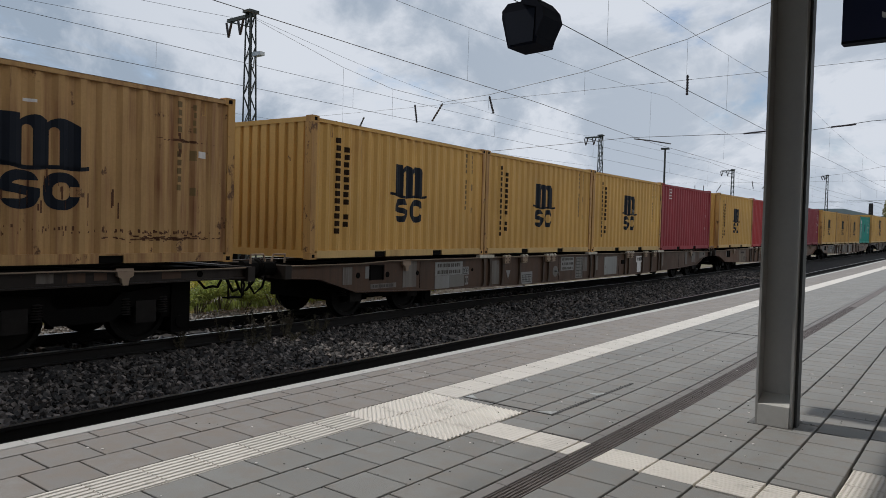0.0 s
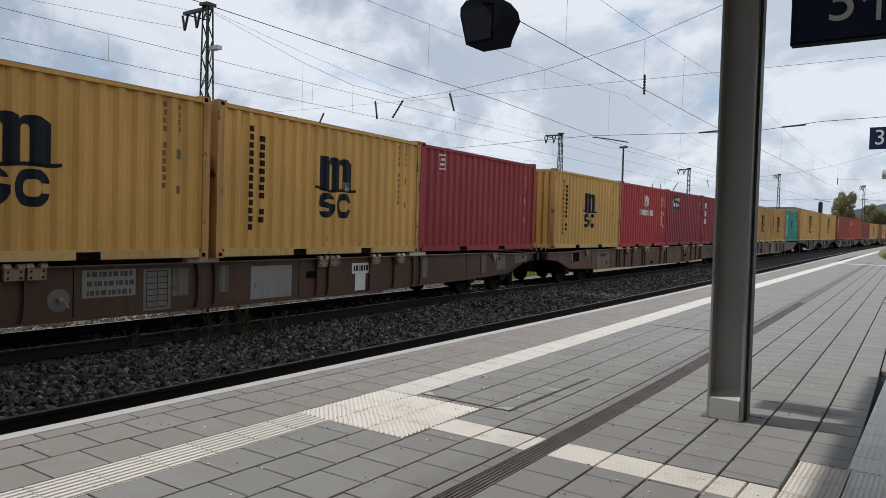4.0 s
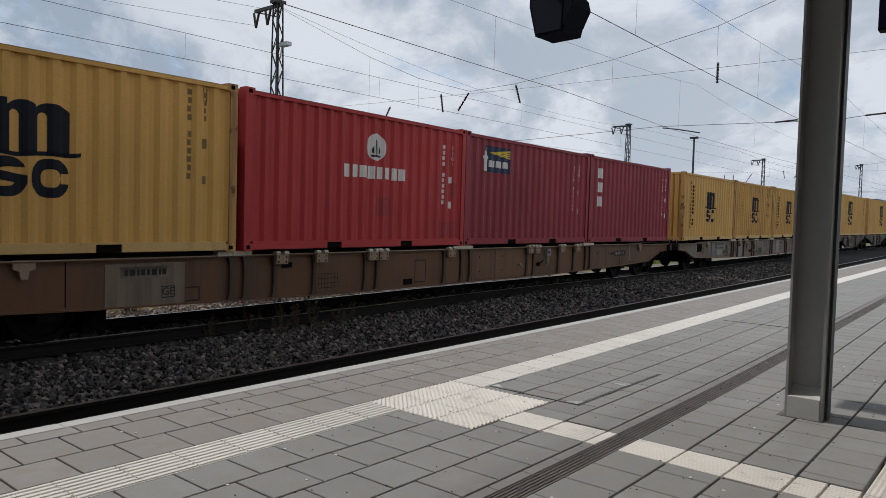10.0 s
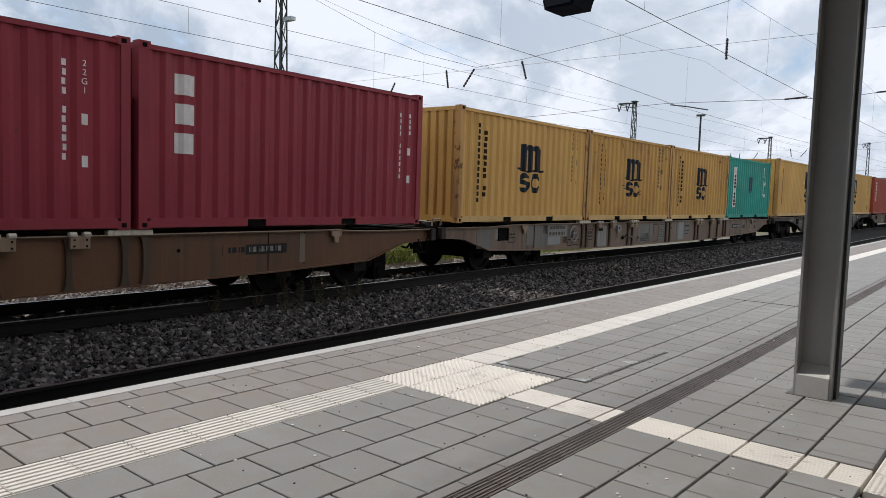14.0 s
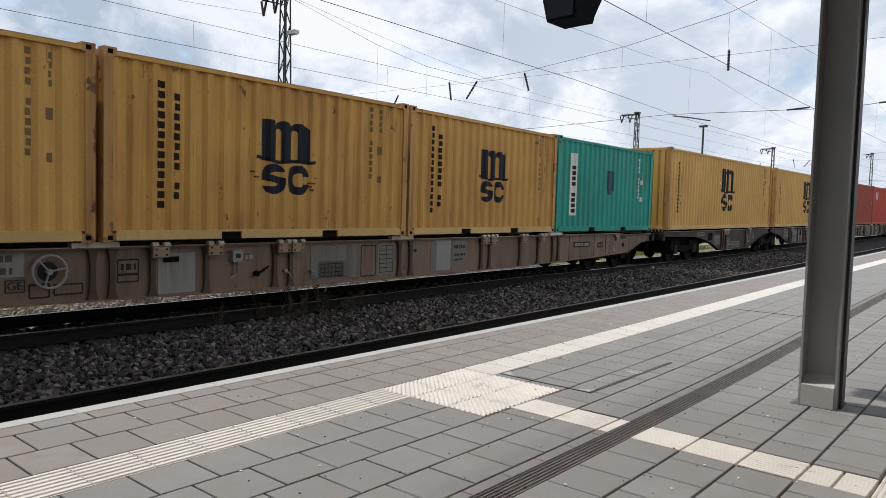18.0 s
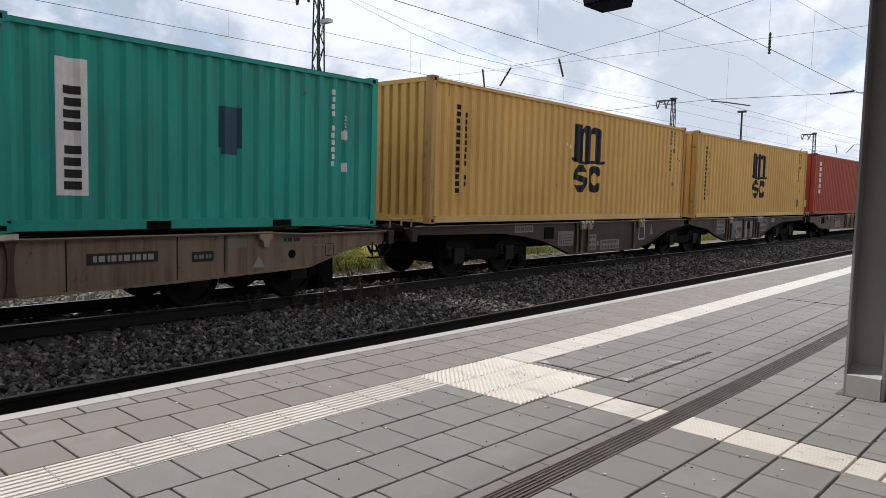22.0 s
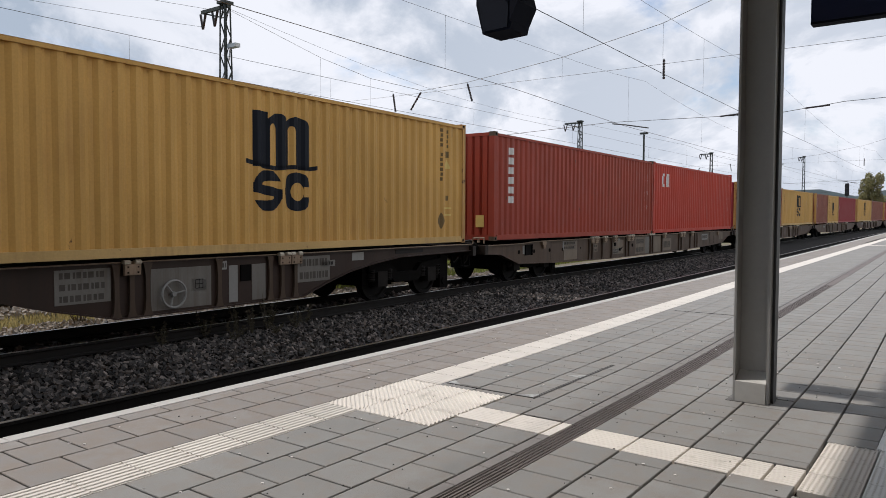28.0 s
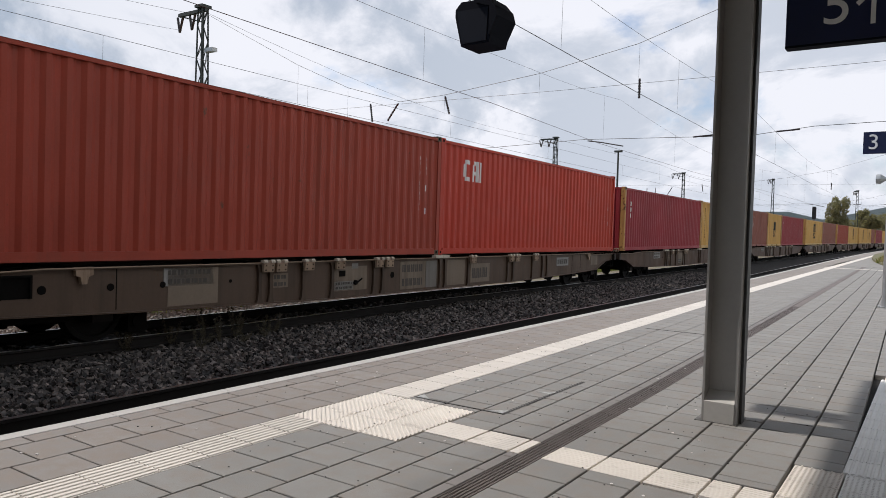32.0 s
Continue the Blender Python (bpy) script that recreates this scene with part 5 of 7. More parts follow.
PLATES_D = ENDS + [("panel", 1.0, 1.66, -0.62, -0.12, PANEL_DIM, 0), ("outline", 2.32, 2.62, -0.51, -0.40, INK), ("brand", 2.32, 2.62, -0.36, -0.27, FRAME_GREY, INK), ("panel", 3.14, 3.44, -0.62, -0.11, PANEL_DIM, 0), ("panel", 3.53, 4.16, -0.68, -0.12, PANEL_DIM, 0), ("panel", 3.94, 4.155, -0.34, -0.125, PANEL_MID, 0),
            ("panel", 4.18, 5.22, -0.42, -0.11, PANEL_PALE, 2), ("panel", 4.18, 4.85, -0.64, -0.425, PANEL_PALE, 0), ("code", 5.0, 5.22, -0.61, -0.46, "GE"), ("outline", 5.28, 5.52, -0.70, -0.53, INK), ("outline", 5.58, 5.94, -0.68, -0.55, INK), ("wheel", 5.29, 5.71, -0.58, -0.16),
            ("outline", 6.42, 6.72, -0.46, -0.26, INK), ("brand", 6.44, 6.70, -0.44, -0.28, FRAME_GREY, INK), ("outline", 6.42, 6.72, -0.57, -0.47, INK), ("panel", 7.02, 7.62, -0.78, -0.19, PANEL_PALE, 0), ("slot", 7.10, 7.34, -0.32, -0.24), ("valve", 8.24, 8.43, -0.36, -0.18), ("brand", 8.50, 8.72, -0.36, -0.24, FRAME_GREY, PANEL_PALE),
            ("handle", 8.68, 8.94, -0.59, -0.46), ("tap", 9.26, 9.36, -0.6, -0.5), ("tap", 9.84, 9.94, -0.64, -0.52), ("panel", 9.90, 10.75, -0.74, -0.16, PANEL_DIM, 0), ("cells", 10.08, 10.72, -0.76, -0.44, PANEL_DIM, 0.7, 6, 3), ("panel", 10.78, 11.10, -0.76, -0.14, PANEL_DIM, 0),
            ("outline", 11.15, 11.54, -0.76, -0.18, INK), ("cells", 11.59, 12.09, -0.76, -0.16, PANEL_DIM, 0.86, 2, 6), ("disc", 12.53, 12.83, -0.48, -0.18, PANEL_DIM), ("brand", 12.58, 12.78, -0.38, -0.26, PANEL_DIM, INK), ("panel", 13.22, 13.40, -0.77, -0.12, PANEL_DIM, 0), ("panel", 13.405, 13.90, -0.77, -0.12, PANEL_PALE, 0),
            ("disc", 13.92, 14.52, -0.71, -0.11, PANEL_DIM), ("brand", 13.98, 14.48, -0.34, -0.21, PANEL_DIM, INK), ("brand", 14.0, 14.44, -0.50, -0.40, PANEL_DIM, INK), ("brand", 14.02, 14.36, -0.60, -0.52, PANEL_DIM, INK),
            ("brand", 19.50, 20.46, -0.44, -0.29, INK, PANEL_PALE), ("outline", 20.98, 21.31, -0.47, -0.34, INK), ("brand", 20.98, 21.30, -0.46, -0.35, INK, PANEL_DIM), ("panel", 21.55, 21.88, -0.30, -0.16, PANEL_SMEAR, 0), ("panel", 22.52, 22.94, -0.28, -0.11, PANEL_DIM, 0), ("brand", 22.54, 22.92, -0.26, -0.15, PANEL_DIM, INK), ("hole", 22.66, 22.80, -0.51, -0.37),
            ("outline", 23.17, 23.60, -0.31, -0.22, PANEL_DIM), ("outline", 23.42, 23.60, -0.50, -0.30, INK), ("triangle", 22.0, 22.2, -0.62, -0.44, PANEL_PALE), ("seam", 19.24, 19.25, -0.8, -0.1)]
PLATES_T = ENDS + HOLES + [("hole", 4.24, 4.34, -0.42, -0.32), ("panel", 4.38, 5.36, -0.72, -0.12, PANEL_TAN, 0), ("panel", 4.30, 5.26, -0.40, -0.12, PANEL_PALE, 2), ("hole", 5.6, 5.66, -0.40, -0.34), ("panel", 6.60, 7.0, -0.54, -0.28, PANEL_TAN, 2), ("panel", 8.28, 9.35, -0.70, -0.20, PANEL_TAN, 0), ("panel", 8.30, 8.90, -0.68, -0.50, PANEL_PALE, 2), ("slot", 8.45, 8.62, -0.40, -0.28), ("handle", 8.9, 9.12, -0.56, -0.46), ("panel", 8.85, 9.05, -0.25, -0.14, PANEL_PALE, 0),
            ("hole", 10.2, 10.34, -0.5, -0.36), ("panel", 10.56, 11.60, -0.78, -0.14, PANEL_TAN, 2), ("panel", 11.62, 12.10, -0.78, -0.14, PANEL_DIM, 0), ("panel", 12.55, 13.45, -0.78, -0.14, PANEL_TAN, 0), ("panel", 13.75, 14.80, -0.76, -0.26, PANEL_TAN, 1), ("panel", 19.4, 20.4, -0.46, -0.18, PANEL_PALE, 1), ("panel", 22.5, 23.2, -0.50, -0.14, PANEL_TAN, 0)]
RIBS_T = [6.27, 6.54, 7.38, 8.21, 9.57, 9.88, 12.22, 12.46, 13.60, 15.85, 16.20, 17.50, 18.25, 18.60]
LOCKS_T = [6.40, 6.72, 7.45, 8.36, 9.66, 10.02, 13.72, 15.95, 16.32, 17.60]


# what stands where along the train at the clip's start: metres of the end that comes first
RUN = []          # (thing, metres, length)


def put(ob, s, length):
    RUN.append((ob, s, length))
    return ob


P20 = 6.14
S_A, S_B, S_C, S_D, S_E, S_T, S_G = 1.31 - 3 * P20, 8.98, 34.83, 60.72, 86.72, 113.46, 139.15

for k, (pm, lab) in enumerate(((YELLOW, "yellow"), (YELLOW_WORN, "worn yellow"), (YELLOW, "yellow"), (YELLOW_OLD, "rust-streaked yellow"))):
    mk = yellow_marks(20, 0.08 if k == 3 else 0.0, -0.17 if k == 3 else 0.0)
    if k == 3:
        rnd = random.Random(5)
        spots = []
        for u, z, n_, su, sz, up in ((4.9, 0.36, 110, 0.75, 0.03, 0.022), (4.9, 0.44, 70, 0.75, 0.02, 0.045), (2.6, 0.45, 40, 1.3, 0.05, 0.06), (5.15, 1.82, 40, 0.30, 0.02, 0.02), (5.08, 1.75, 14, 0.03, 0.25, 0.10), (3.4, 0.7, 14, 1.2, 0.25, 0.22), (1.4, 0.6, 14, 0.9, 0.2, 0.22), (3.2, 1.1, 8, 0.7, 0.2, 0.2)):
            for _ in range(n_):
                a, b = rnd.gauss(u, su * 0.6), rnd.gauss(z, sz * 0.6)
                w_ = rnd.uniform(0.005, 0.030) if up > 0.03 else rnd.uniform(0.02, 0.08)
                spots.append((a, a + w_, b, b + up * rnd.uniform(0.3, 1.1)))
        mk.append(("scrape", RUSTM, [p for p in spots if 0.2 < p[0] < 5.85 and 0.17 < p[2] < 2.4], "bare rusty scrapes"))
        mk.append(("patch", WHITETEXT, [(5.41, 5.56, 1.60, 1.70), (2.90, 3.06, 2.08, 2.12)], "pale patch"))
    put(container(f"{lab} steel shipping container with navy emblem on the wagon", 20, pm, marks=mk), S_A + k * P20, 6.058)
put(long_wagon("dark grimy container wagon with black bogies", FRAME_BLACK, SMEARS_A, S_A, knots=SHALLOW, rear=2.28), S_A, 24.48)

for k, pm in enumerate((YELLOW, YELLOW, YELLOW)):
    mk = yellow_marks(20, -0.07 if k == 0 else 0.0, 0.0, -0.04 if k == 0 else 0.0)
    if k == 2:
        mk.append(("patch", WHITETEXT, [(3.28, 3.5, 1.28, 1.46)], "white patch over the emblem"))
    put(container("yellow steel shipping container with navy emblem and dark marks", 20, pm, marks=mk), S_B + k * P20, 6.058)
put(container("crimson steel shipping container with small white mark", 20, CRIMSON, marks=[("emblem", WHITETEXT, [(0.78, 1.10, 2.36, 2.40), (0.78, 1.10, 2.02, 2.06), (0.78, 0.82, 2.06, 2.36), (1.06, 1.10, 2.06, 2.36), (0.88, 1.02, 2.12, 2.18), (0.92, 1.04, 2.24, 2.30)], "white square mark")] + plain_marks(ROSETEXT, 5.13), casting=CRIMSON), S_B + 3 * P20, 6.058)
put(long_wagon("grey brown container wagon with pale panels", FRAME_DUST, PLATES_B, S_B), S_B, 24.48)

put(container("yellow steel shipping container with navy emblem and dark marks", 20, YELLOW, marks=yellow_marks(20)), S_C, 6.058)
put(container("bright red shipping container with white disc and white bars", 20, RED, marks=[
    ("disc", WHITETEXT, disc(3.11, 1.93, 0.26), "white round mark"),
    ("disc_mark", INK, columns(lambda y: [(1.76 + 0.5 * abs(y - 3.11), 2.13 - 2.0 * abs(y - 3.11)), (1.74, 1.78)] if 0.02 < abs(y - 3.11) < 0.045 or 0.085 < abs(y - 3.11) < 0.125 else [(1.74, 1.775)], 2.97, 3.25, 0.008), "dark tent shape in the disc"),
    ("inscription", WHITETEXT, letter_row(2.22, 4.02, 1.32, 1.56, 8), "row of white bars"),
    ("patch", CRIMSON, [(3.15, 3.55, 0.62, 0.98), (5.60, 5.75, 1.07, 1.38), (5.2, 5.85, 0.20, 0.52)], "darker repair patch")] + plain_marks(WHITETEXT, 5.26, code=False), casting=RED), S_C + P20, 6.058)
size_code(RUN[-1][0], 5.57, 1.96, WHITETEXT)
put(container("maroon shipping container with navy, yellow and white panel", 20, MAROON, marks=[
    ("panel", PANELBLUE, [(0.76, 1.86, 1.72, 2.34)], "navy panel"),
    ("stripe", YELLOWTEXT, columns(lambda y: [(2.185 + (0.085 - 0.055 * j) * (y - 0.98) / 0.87 - 0.010 - 0.012 * (y - 0.98), 2.185 + (0.085 - 0.055 * j) * (y - 0.98) / 0.87 + 0.004 + 0.012 * (y - 0.98)) for j in range(4)], 0.98, 1.85), "yellow beams"),
    ("inscription", WHITETEXT, letter_row(0.95, 1.83, 1.84, 2.0, 6), "row of white bars"),
    ("figure", WHITETEXT, [(0.72, 0.90, 1.74, 2.02), (0.69, 0.93, 2.02, 2.10), (0.74, 0.88, 2.10, 2.20), (0.77, 0.85, 2.20, 2.28)], "white tower shape")] + plain_marks(WHITETEXT, 5.17, code=False), casting=MAROON), S_C + 2 * P20, 6.058)
size_code(RUN[-1][0], 5.45, 1.98, WHITETEXT)
put(container("maroon shipping container with a column of white bars", 20, MAROON, marks=[("inscription", WHITETEXT, letter_column(0.57, 0.32, 2.22, 0.96, 3), "column of white bars")] + plain_marks(WHITETEXT, 5.40), casting=MAROON), S_C + 3 * P20, 6.058)
put(long_wagon("brown container wagon with folding twist locks", FRAME_BROWN, PLATES_C, S_C, RIBS + [11.57], LOCKS + [11.73]), S_C, 24.48)

for k, (pm, lab) in enumerate(((YELLOW, "yellow"), (YELLOW_WORN, "worn yellow"), (YELLOW_WORN, "worn yellow"))):
    mk = yellow_marks(20, 0.04 if k else 0.0, -0.2 if k == 1 else 0.0, 0.07 if k == 1 else 0.0)
    if k == 1:
        mk.append(("scrape", RUSTM, [(3.50, 3.62, 0.86, 0.89), (3.54, 3.72, 0.92, 0.95), (3.58, 3.66, 0.80, 0.84), (3.66, 3.76, 1.02, 1.04), (2.42, 2.52, 0.98, 1.01), (2.36, 2.44, 1.06, 1.09)], "bare rusty scrapes over the emblem"))
    put(container(f"{lab} steel shipping container with navy emblem and dark marks", 20, pm, marks=mk), S_D + k * P20, 6.058)
put(container("teal green shipping container with a white upright panel", 20, TEAL, marks=[
    ("panel", WHITETEXT, [(0.69, 1.08, 0.46, 2.17)], "white upright panel"),
    ("patch", mat("dark teal overpaint", (0.006, 0.045, 0.075), 0.5, var=0.2), [(2.95, 3.32, 1.20, 1.80), (2.98, 3.26, 1.10, 1.20)], "dark overpainted patch")] + plain_marks(WHITETEXT, 5.04, 2.70, False), casting=TEAL), S_D + 3 * P20, 6.058)
size_code(RUN[-1][0], 5.335, 1.66, WHITETEXT)
prof20 = profile(6.058)
for bar in letter_column(0.78, 0.215, 1.83, 0.49, 9, (4,)):
    part("mark", decal(prof20, [bar], 0.0065), INK, RUN[-1][0])
put(long_wagon("grey container wagon with pale inscription panels", FRAME_GREY, PLATES_D, S_D), S_D, 24.48)

for k in range(2):
    put(container("long yellow high shipping container with navy emblem", 40, YELLOW, 2.896, yellow_marks(40) + ([("label", LABELM, [(11.28, 11.60, 0.82, 0.86), (11.28, 11.60, 0.66, 0.70), (11.28, 11.31, 0.70, 0.82), (11.57, 11.60, 0.70, 0.82)], "small pale yellow label"),
        ("label", PALETEXT, columns(lambda y: [(0.54 - 0.2 + abs(y - 11.18) * 1.5, 0.54 + 0.2 - abs(y - 11.18) * 1.5)] if abs(y - 11.18) < 0.13 else [], 11.05, 11.31), "faded diamond mark"),
        ("label", LABELM, columns(lambda y: [(1.78, 2.0 - abs(y - 11.42) * 1.9)] if abs(y - 11.42) < 0.11 else [], 11.3, 11.54), "small warning triangle")] if k else [("scrape", WHITETEXT, [(5.03, 5.07, 1.84, 1.91), (5.10, 5.13, 1.87, 1.93), (5.20, 5.24, 1.80, 1.90), (5.26, 5.28, 1.82, 1.85)], "small pale paint chips"),
        ("scrape", RUSTM, [(11.60, 11.66, 2.02, 2.08), (11.70, 11.74, 1.86, 1.90), (11.80, 11.86, 1.80, 1.86), (11.55, 11.58, 1.55, 1.60)], "small rust spots")])), S_E + k * 13.12, 12.192)
put(twin_wagon("dark brown articulated container wagon on three bogies", FRAME_DARK, S_E), S_E, 25.35)

put(container("long brick red high shipping container with white bars", 40, BRICKRED, 2.896, [("inscription", WHITETEXT, letter_column(0.81, 0.315, 2.53, 0.94, 6), "column of white bars")] + plain_marks(WHITETEXT, 11.3, 2.75), casting=CASTING), S_T, 12.192)
part("label", M().box(0.64, 0.90, 0.006, 0.011, 0.36, 0.68), LABELM, RUN[-1][0], "small yellow label on the end wall")
put(container("long orange red high shipping container with white mark", 40, SCARLET, 2.896, [("emblem", WHITETEXT, [(1.14, 1.24, 2.02, 2.36), (1.20, 1.46, 2.36, 2.47), (1.20, 1.46, 1.92, 2.03), (1.54, 1.64, 1.92, 2.36), (1.64, 1.76, 2.10, 2.20), (1.76, 1.86, 1.92, 2.47), (1.60, 1.76, 2.36, 2.47), (1.95, 2.05, 1.92, 2.47)], "white mark")] + plain_marks(ROSETEXT, 11.3, 2.75), casting=SCARLET), S_T + 12.27, 12.192)
put(long_wagon("beige grey container wagon under two red containers", FRAME_BEIGE, PLATES_T, S_T, RIBS_T, LOCKS_T, (12.24,)), S_T, 24.48)

# the far end of the train
FAR = [[(40, CRIMSON, "long crimson"), (40, YELLOW, "long yellow")], [(20, BROWNRED, "brown red"), (20, YELLOW, "yellow"), (40, CRIMSON, "long crimson")],
       [(40, YELLOW, "long yellow"), (40, BROWNRED, "long brown red")], [(40, BRICKRED, "long brick red"), (40, YELLOW, "long yellow")],
       [(40, YELLOW, "long yellow"), (20, YELLOW, "yellow"), (20, BROWNRED, "brown red")], [(40, MAROON, "long maroon"), (40, YELLOW, "long yellow")]]
s_far = S_G
for row in FAR:
    s = s_far
    for feet, pm, lab in row:
        mk = yellow_marks(feet)[:2] if pm is YELLOW else [("inscription", WHITETEXT, letter_column(0.7, 0.22, 2.2, 1.4, 3), "column of white bars")]
        if feet == 40:
            mk = [(a, b, [(p, q, lo * 0.92, min(hi * 0.92, 2.4)) for p, q, lo, hi in c], d) for a, b, c, d in mk]
        put(container(f"{lab} steel shipping container far along the train", feet, pm, marks=mk, far=True), s, 6.058 if feet == 20 else 12.192)
        s += P20 if feet == 20 else 12.27
    put(long_wagon("grimy grey container wagon far along the train", FRAME_DUST, PLATES_T[12:17], s_far), s_far, 24.48)
    s_far += 25.95


# ---- overhead line, masts and poles ----
def lattice_mast(x, y, h, label, arm=0.0, lamp=False, base=0.25, top=0.13, group="lattice masts"):
    t = thing("lattice_mast", label, "mast", (x, y, GROUND_Z), group)
    hh = h - GROUND_Z

    def w(z):
        return base + (top - base) * z / hh

    for sx in (-1, 1):
        for sy in (-1, 1):
            part("leg", M().tube((sx * base, sy * base, 0), (sx * top, sy * top, hh), 0.035, 5), MASTM, t)
    n = int(hh / 0.62)
    for k in range(n):
        z0, z1 = hh * k / n, hh * (k + 1) / n
        a, b = w(z0), w(z1)
        f = 1 if k % 2 else -1
        br = M()
        br.tube((-a * f, -a, z0), (b * f, -b, z1), 0.02, 4).tube((-a * f, a, z0), (b * f, b, z1), 0.02, 4)
        br.tube((-a, -a * f, z0), (-b, b * f, z1), 0.02, 4).tube((a, -a * f, z0), (b, b * f, z1), 0.02, 4)
        part("brace", br, MASTM, t)
    part("cap", M().box(-top - 0.1, top + 0.1, -top - 0.1, top + 0.1, hh, hh + 0.10), MASTM, t)
    if arm:
        a = M().box(-arm, 0.2, -0.06, 0.06, hh - 0.15, hh - 0.02)
        a.tube((-arm, 0, hh - 0.1), (-top, 0, hh - 0.5), 0.03, 5)
        cr = part("cross_arm", a, MASTM, t)
        for px in (-arm + 0.05, -arm * 0.45):
            part("insulator", M().tube((px - 0.15, 0, hh - 0.15), (px, 0, hh - 0.75), 0.05, 6).tube((px + 0.2, 0, hh - 0.15), (px, 0, hh - 0.75), 0.05, 6), INSUL, cr)
    if lamp:
        part("flood_lamp", M().box(0.25, 0.75, -0.12, 0.12, hh - 1.75, hh - 1.6).tube((0.2, 0, hh - 2.2), (0.3, 0, hh - 1.65), 0.03, 5), GALV, t, "small pale floodlight")
    return t


lattice_mast(-24.0, 18.1, 9.6, "green grey lattice mast with floodlight and insulator arm", 1.5, True)
lattice_mast(-28.3, 58.6, 9.5, "green grey lattice mast behind the train", 1.5)
lattice_mast(-28.6, 98.5, 9.5, "green grey lattice mast far behind the train", 1.5)
lattice_mast(-23.2, 131.0, 10.9, "distant lattice mast beside the line", 0.8)
lattice_mast(-11.85, 143.0, 9.6, "distant lattice mast near the trees", 0.6)
lattice_mast(6.5, 18.4, 10.5, "lattice mast beyond the platform", 0.0)
lattice_mast(0.9, 62.0, 9.5, "slim lattice mast on the grass beyond the platform", 0.0, base=0.22, top=0.16)
for x, y, h, lab in ((-21.0, 54.7, 7.6, "dark lamp pole behind the train"), (-25.2, 124.0, 9.3, "thin dark pole far behind the train")):
    t = thing("lamp_pole", lab, "pole", (x, y, GROUND_Z), "poles behind the train")
    part("pole", M().tube((0, 0, 0), (0, 0, h - GROUND_Z), 0.11, 8, 0.07), MASTM, t)
    part("lamp_head", M().box(-0.3, 0.3, -0.12, 0.12, h - GROUND_Z, h - GROUND_Z + 0.14), MASTM, t)


def sag(p, q, drop, n=14):
    p, q = Vector(p), Vector(q)
    return [tuple(p.lerp(q, k / n) - Vector((0, 0, 4 * drop * (k / n) * (1 - k / n)))) for k in range(n + 1)]


def wire(name, pts, r, label, group="overhead wires"):
    return solid(name, M().path(pts, r, 5), WIRE, label, "wire", group, smooth=False)


def bent(x, z, ya, yb, n=26):
    return [(x + lat(ya + (yb - ya) * k / n), ya + (yb - ya) * k / n, z) for k in range(n + 1)]


SPANS = [18.4, 58.8, 98.5, 143.0]


def overhead(label, track, z, r, carriers, drops, thin):
    """A contact wire along its zigzag, with the sagging carrier over it and droppers between."""
    ys, xs = [p[0] for p in track], [p[1] for p in track]

    def at(y):
        return float(np.interp(y, ys, xs))

    wire("contact_wire", [(x, y, z) for y, x in track], r, f"dark contact wire over the {label}")
    for ya, yb, zs, drop in carriers:
        pts = [(at(ya + (yb - ya) * k / 14), ya + (yb - ya) * k / 14, zs - 4 * drop * (k / 14) * (1 - k / 14)) for k in range(15)]
        wire("carrier_wire", pts, thin, f"sagging carrier wire over the {label}")
        for y in drops:
            if ya < y < yb:
                f = (y - ya) / (yb - ya)
                wire("dropper", [(at(y), y, z), (at(y) + 0.01, y, zs - 4 * drop * f * (1 - f))], 0.003, "thin upright dropper wire overhead")


overhead("freight track", [(-30, -10.3), (7.4, -10.88), (14.2, -11.16), (19.0, -11.30), (29.5, -12.2), (45, -12.5), (60, -12.2), (98, -12.0), (143, -11.5), (170, -11.0)], 5.15, 0.0075,
         [(-20, 32, 7.4, 1.02), (32, 75, 7.4, 0.8), (75, 118, 7.4, 0.8), (118, 160, 7.4, 0.8)], (3.0, 15.3, 30.0, 41.0, 53.0, 64.0, 86.0, 97.0, 108.0), 0.0045)
overhead("platform track", [(-30, -6.0), (11.4, -6.42), (18.8, -6.68), (26.8, -6.88), (42, -7.06), (60, -7.4), (98, -7.6), (143, -7.2), (170, -6.6)], 5.05, 0.0075,
         [(-22, 32, 7.1, 0.72), (32, 75, 7.1, 0.7), (75, 118, 7.1, 0.7), (118, 160, 7.1, 0.7)], (2.0, 13.65, 22.5, 40.0, 52.0, 64.0, 86.0, 97.0), 0.0045)
overhead("siding", [(p[1], p[0]) for p in bent(-16.0, 0, -30, 150)], 4.93, 0.006,
         [(-22, 58, 5.6, 0.06), (58, 140, 5.6, 0.06)], (9.4, 16.0, 24.0, 33.0, 44.0), 0.0055)


def insulator(x, y, z0, z1, dx=0.0):
    t = thing("line_insulator", "dark ribbed insulator on the span wires", "insulator", (x, y, z0), "span wire insulators")
    n = max(4, int((z1 - z0) / 0.07))
    m = M()
    for k in range(n):
        f = k / n
        m.tube((dx * f, 0, (z1 - z0) * f), (dx * (f + 0.6 / n), 0, (z1 - z0) * (f + 0.6 / n)), 0.034, 7)
    part("ribs", m, INSUL, t)
    part("rod", M().tube((0, 0, 0), (dx, 0, z1 - z0), 0.02, 6), INSUL, t)


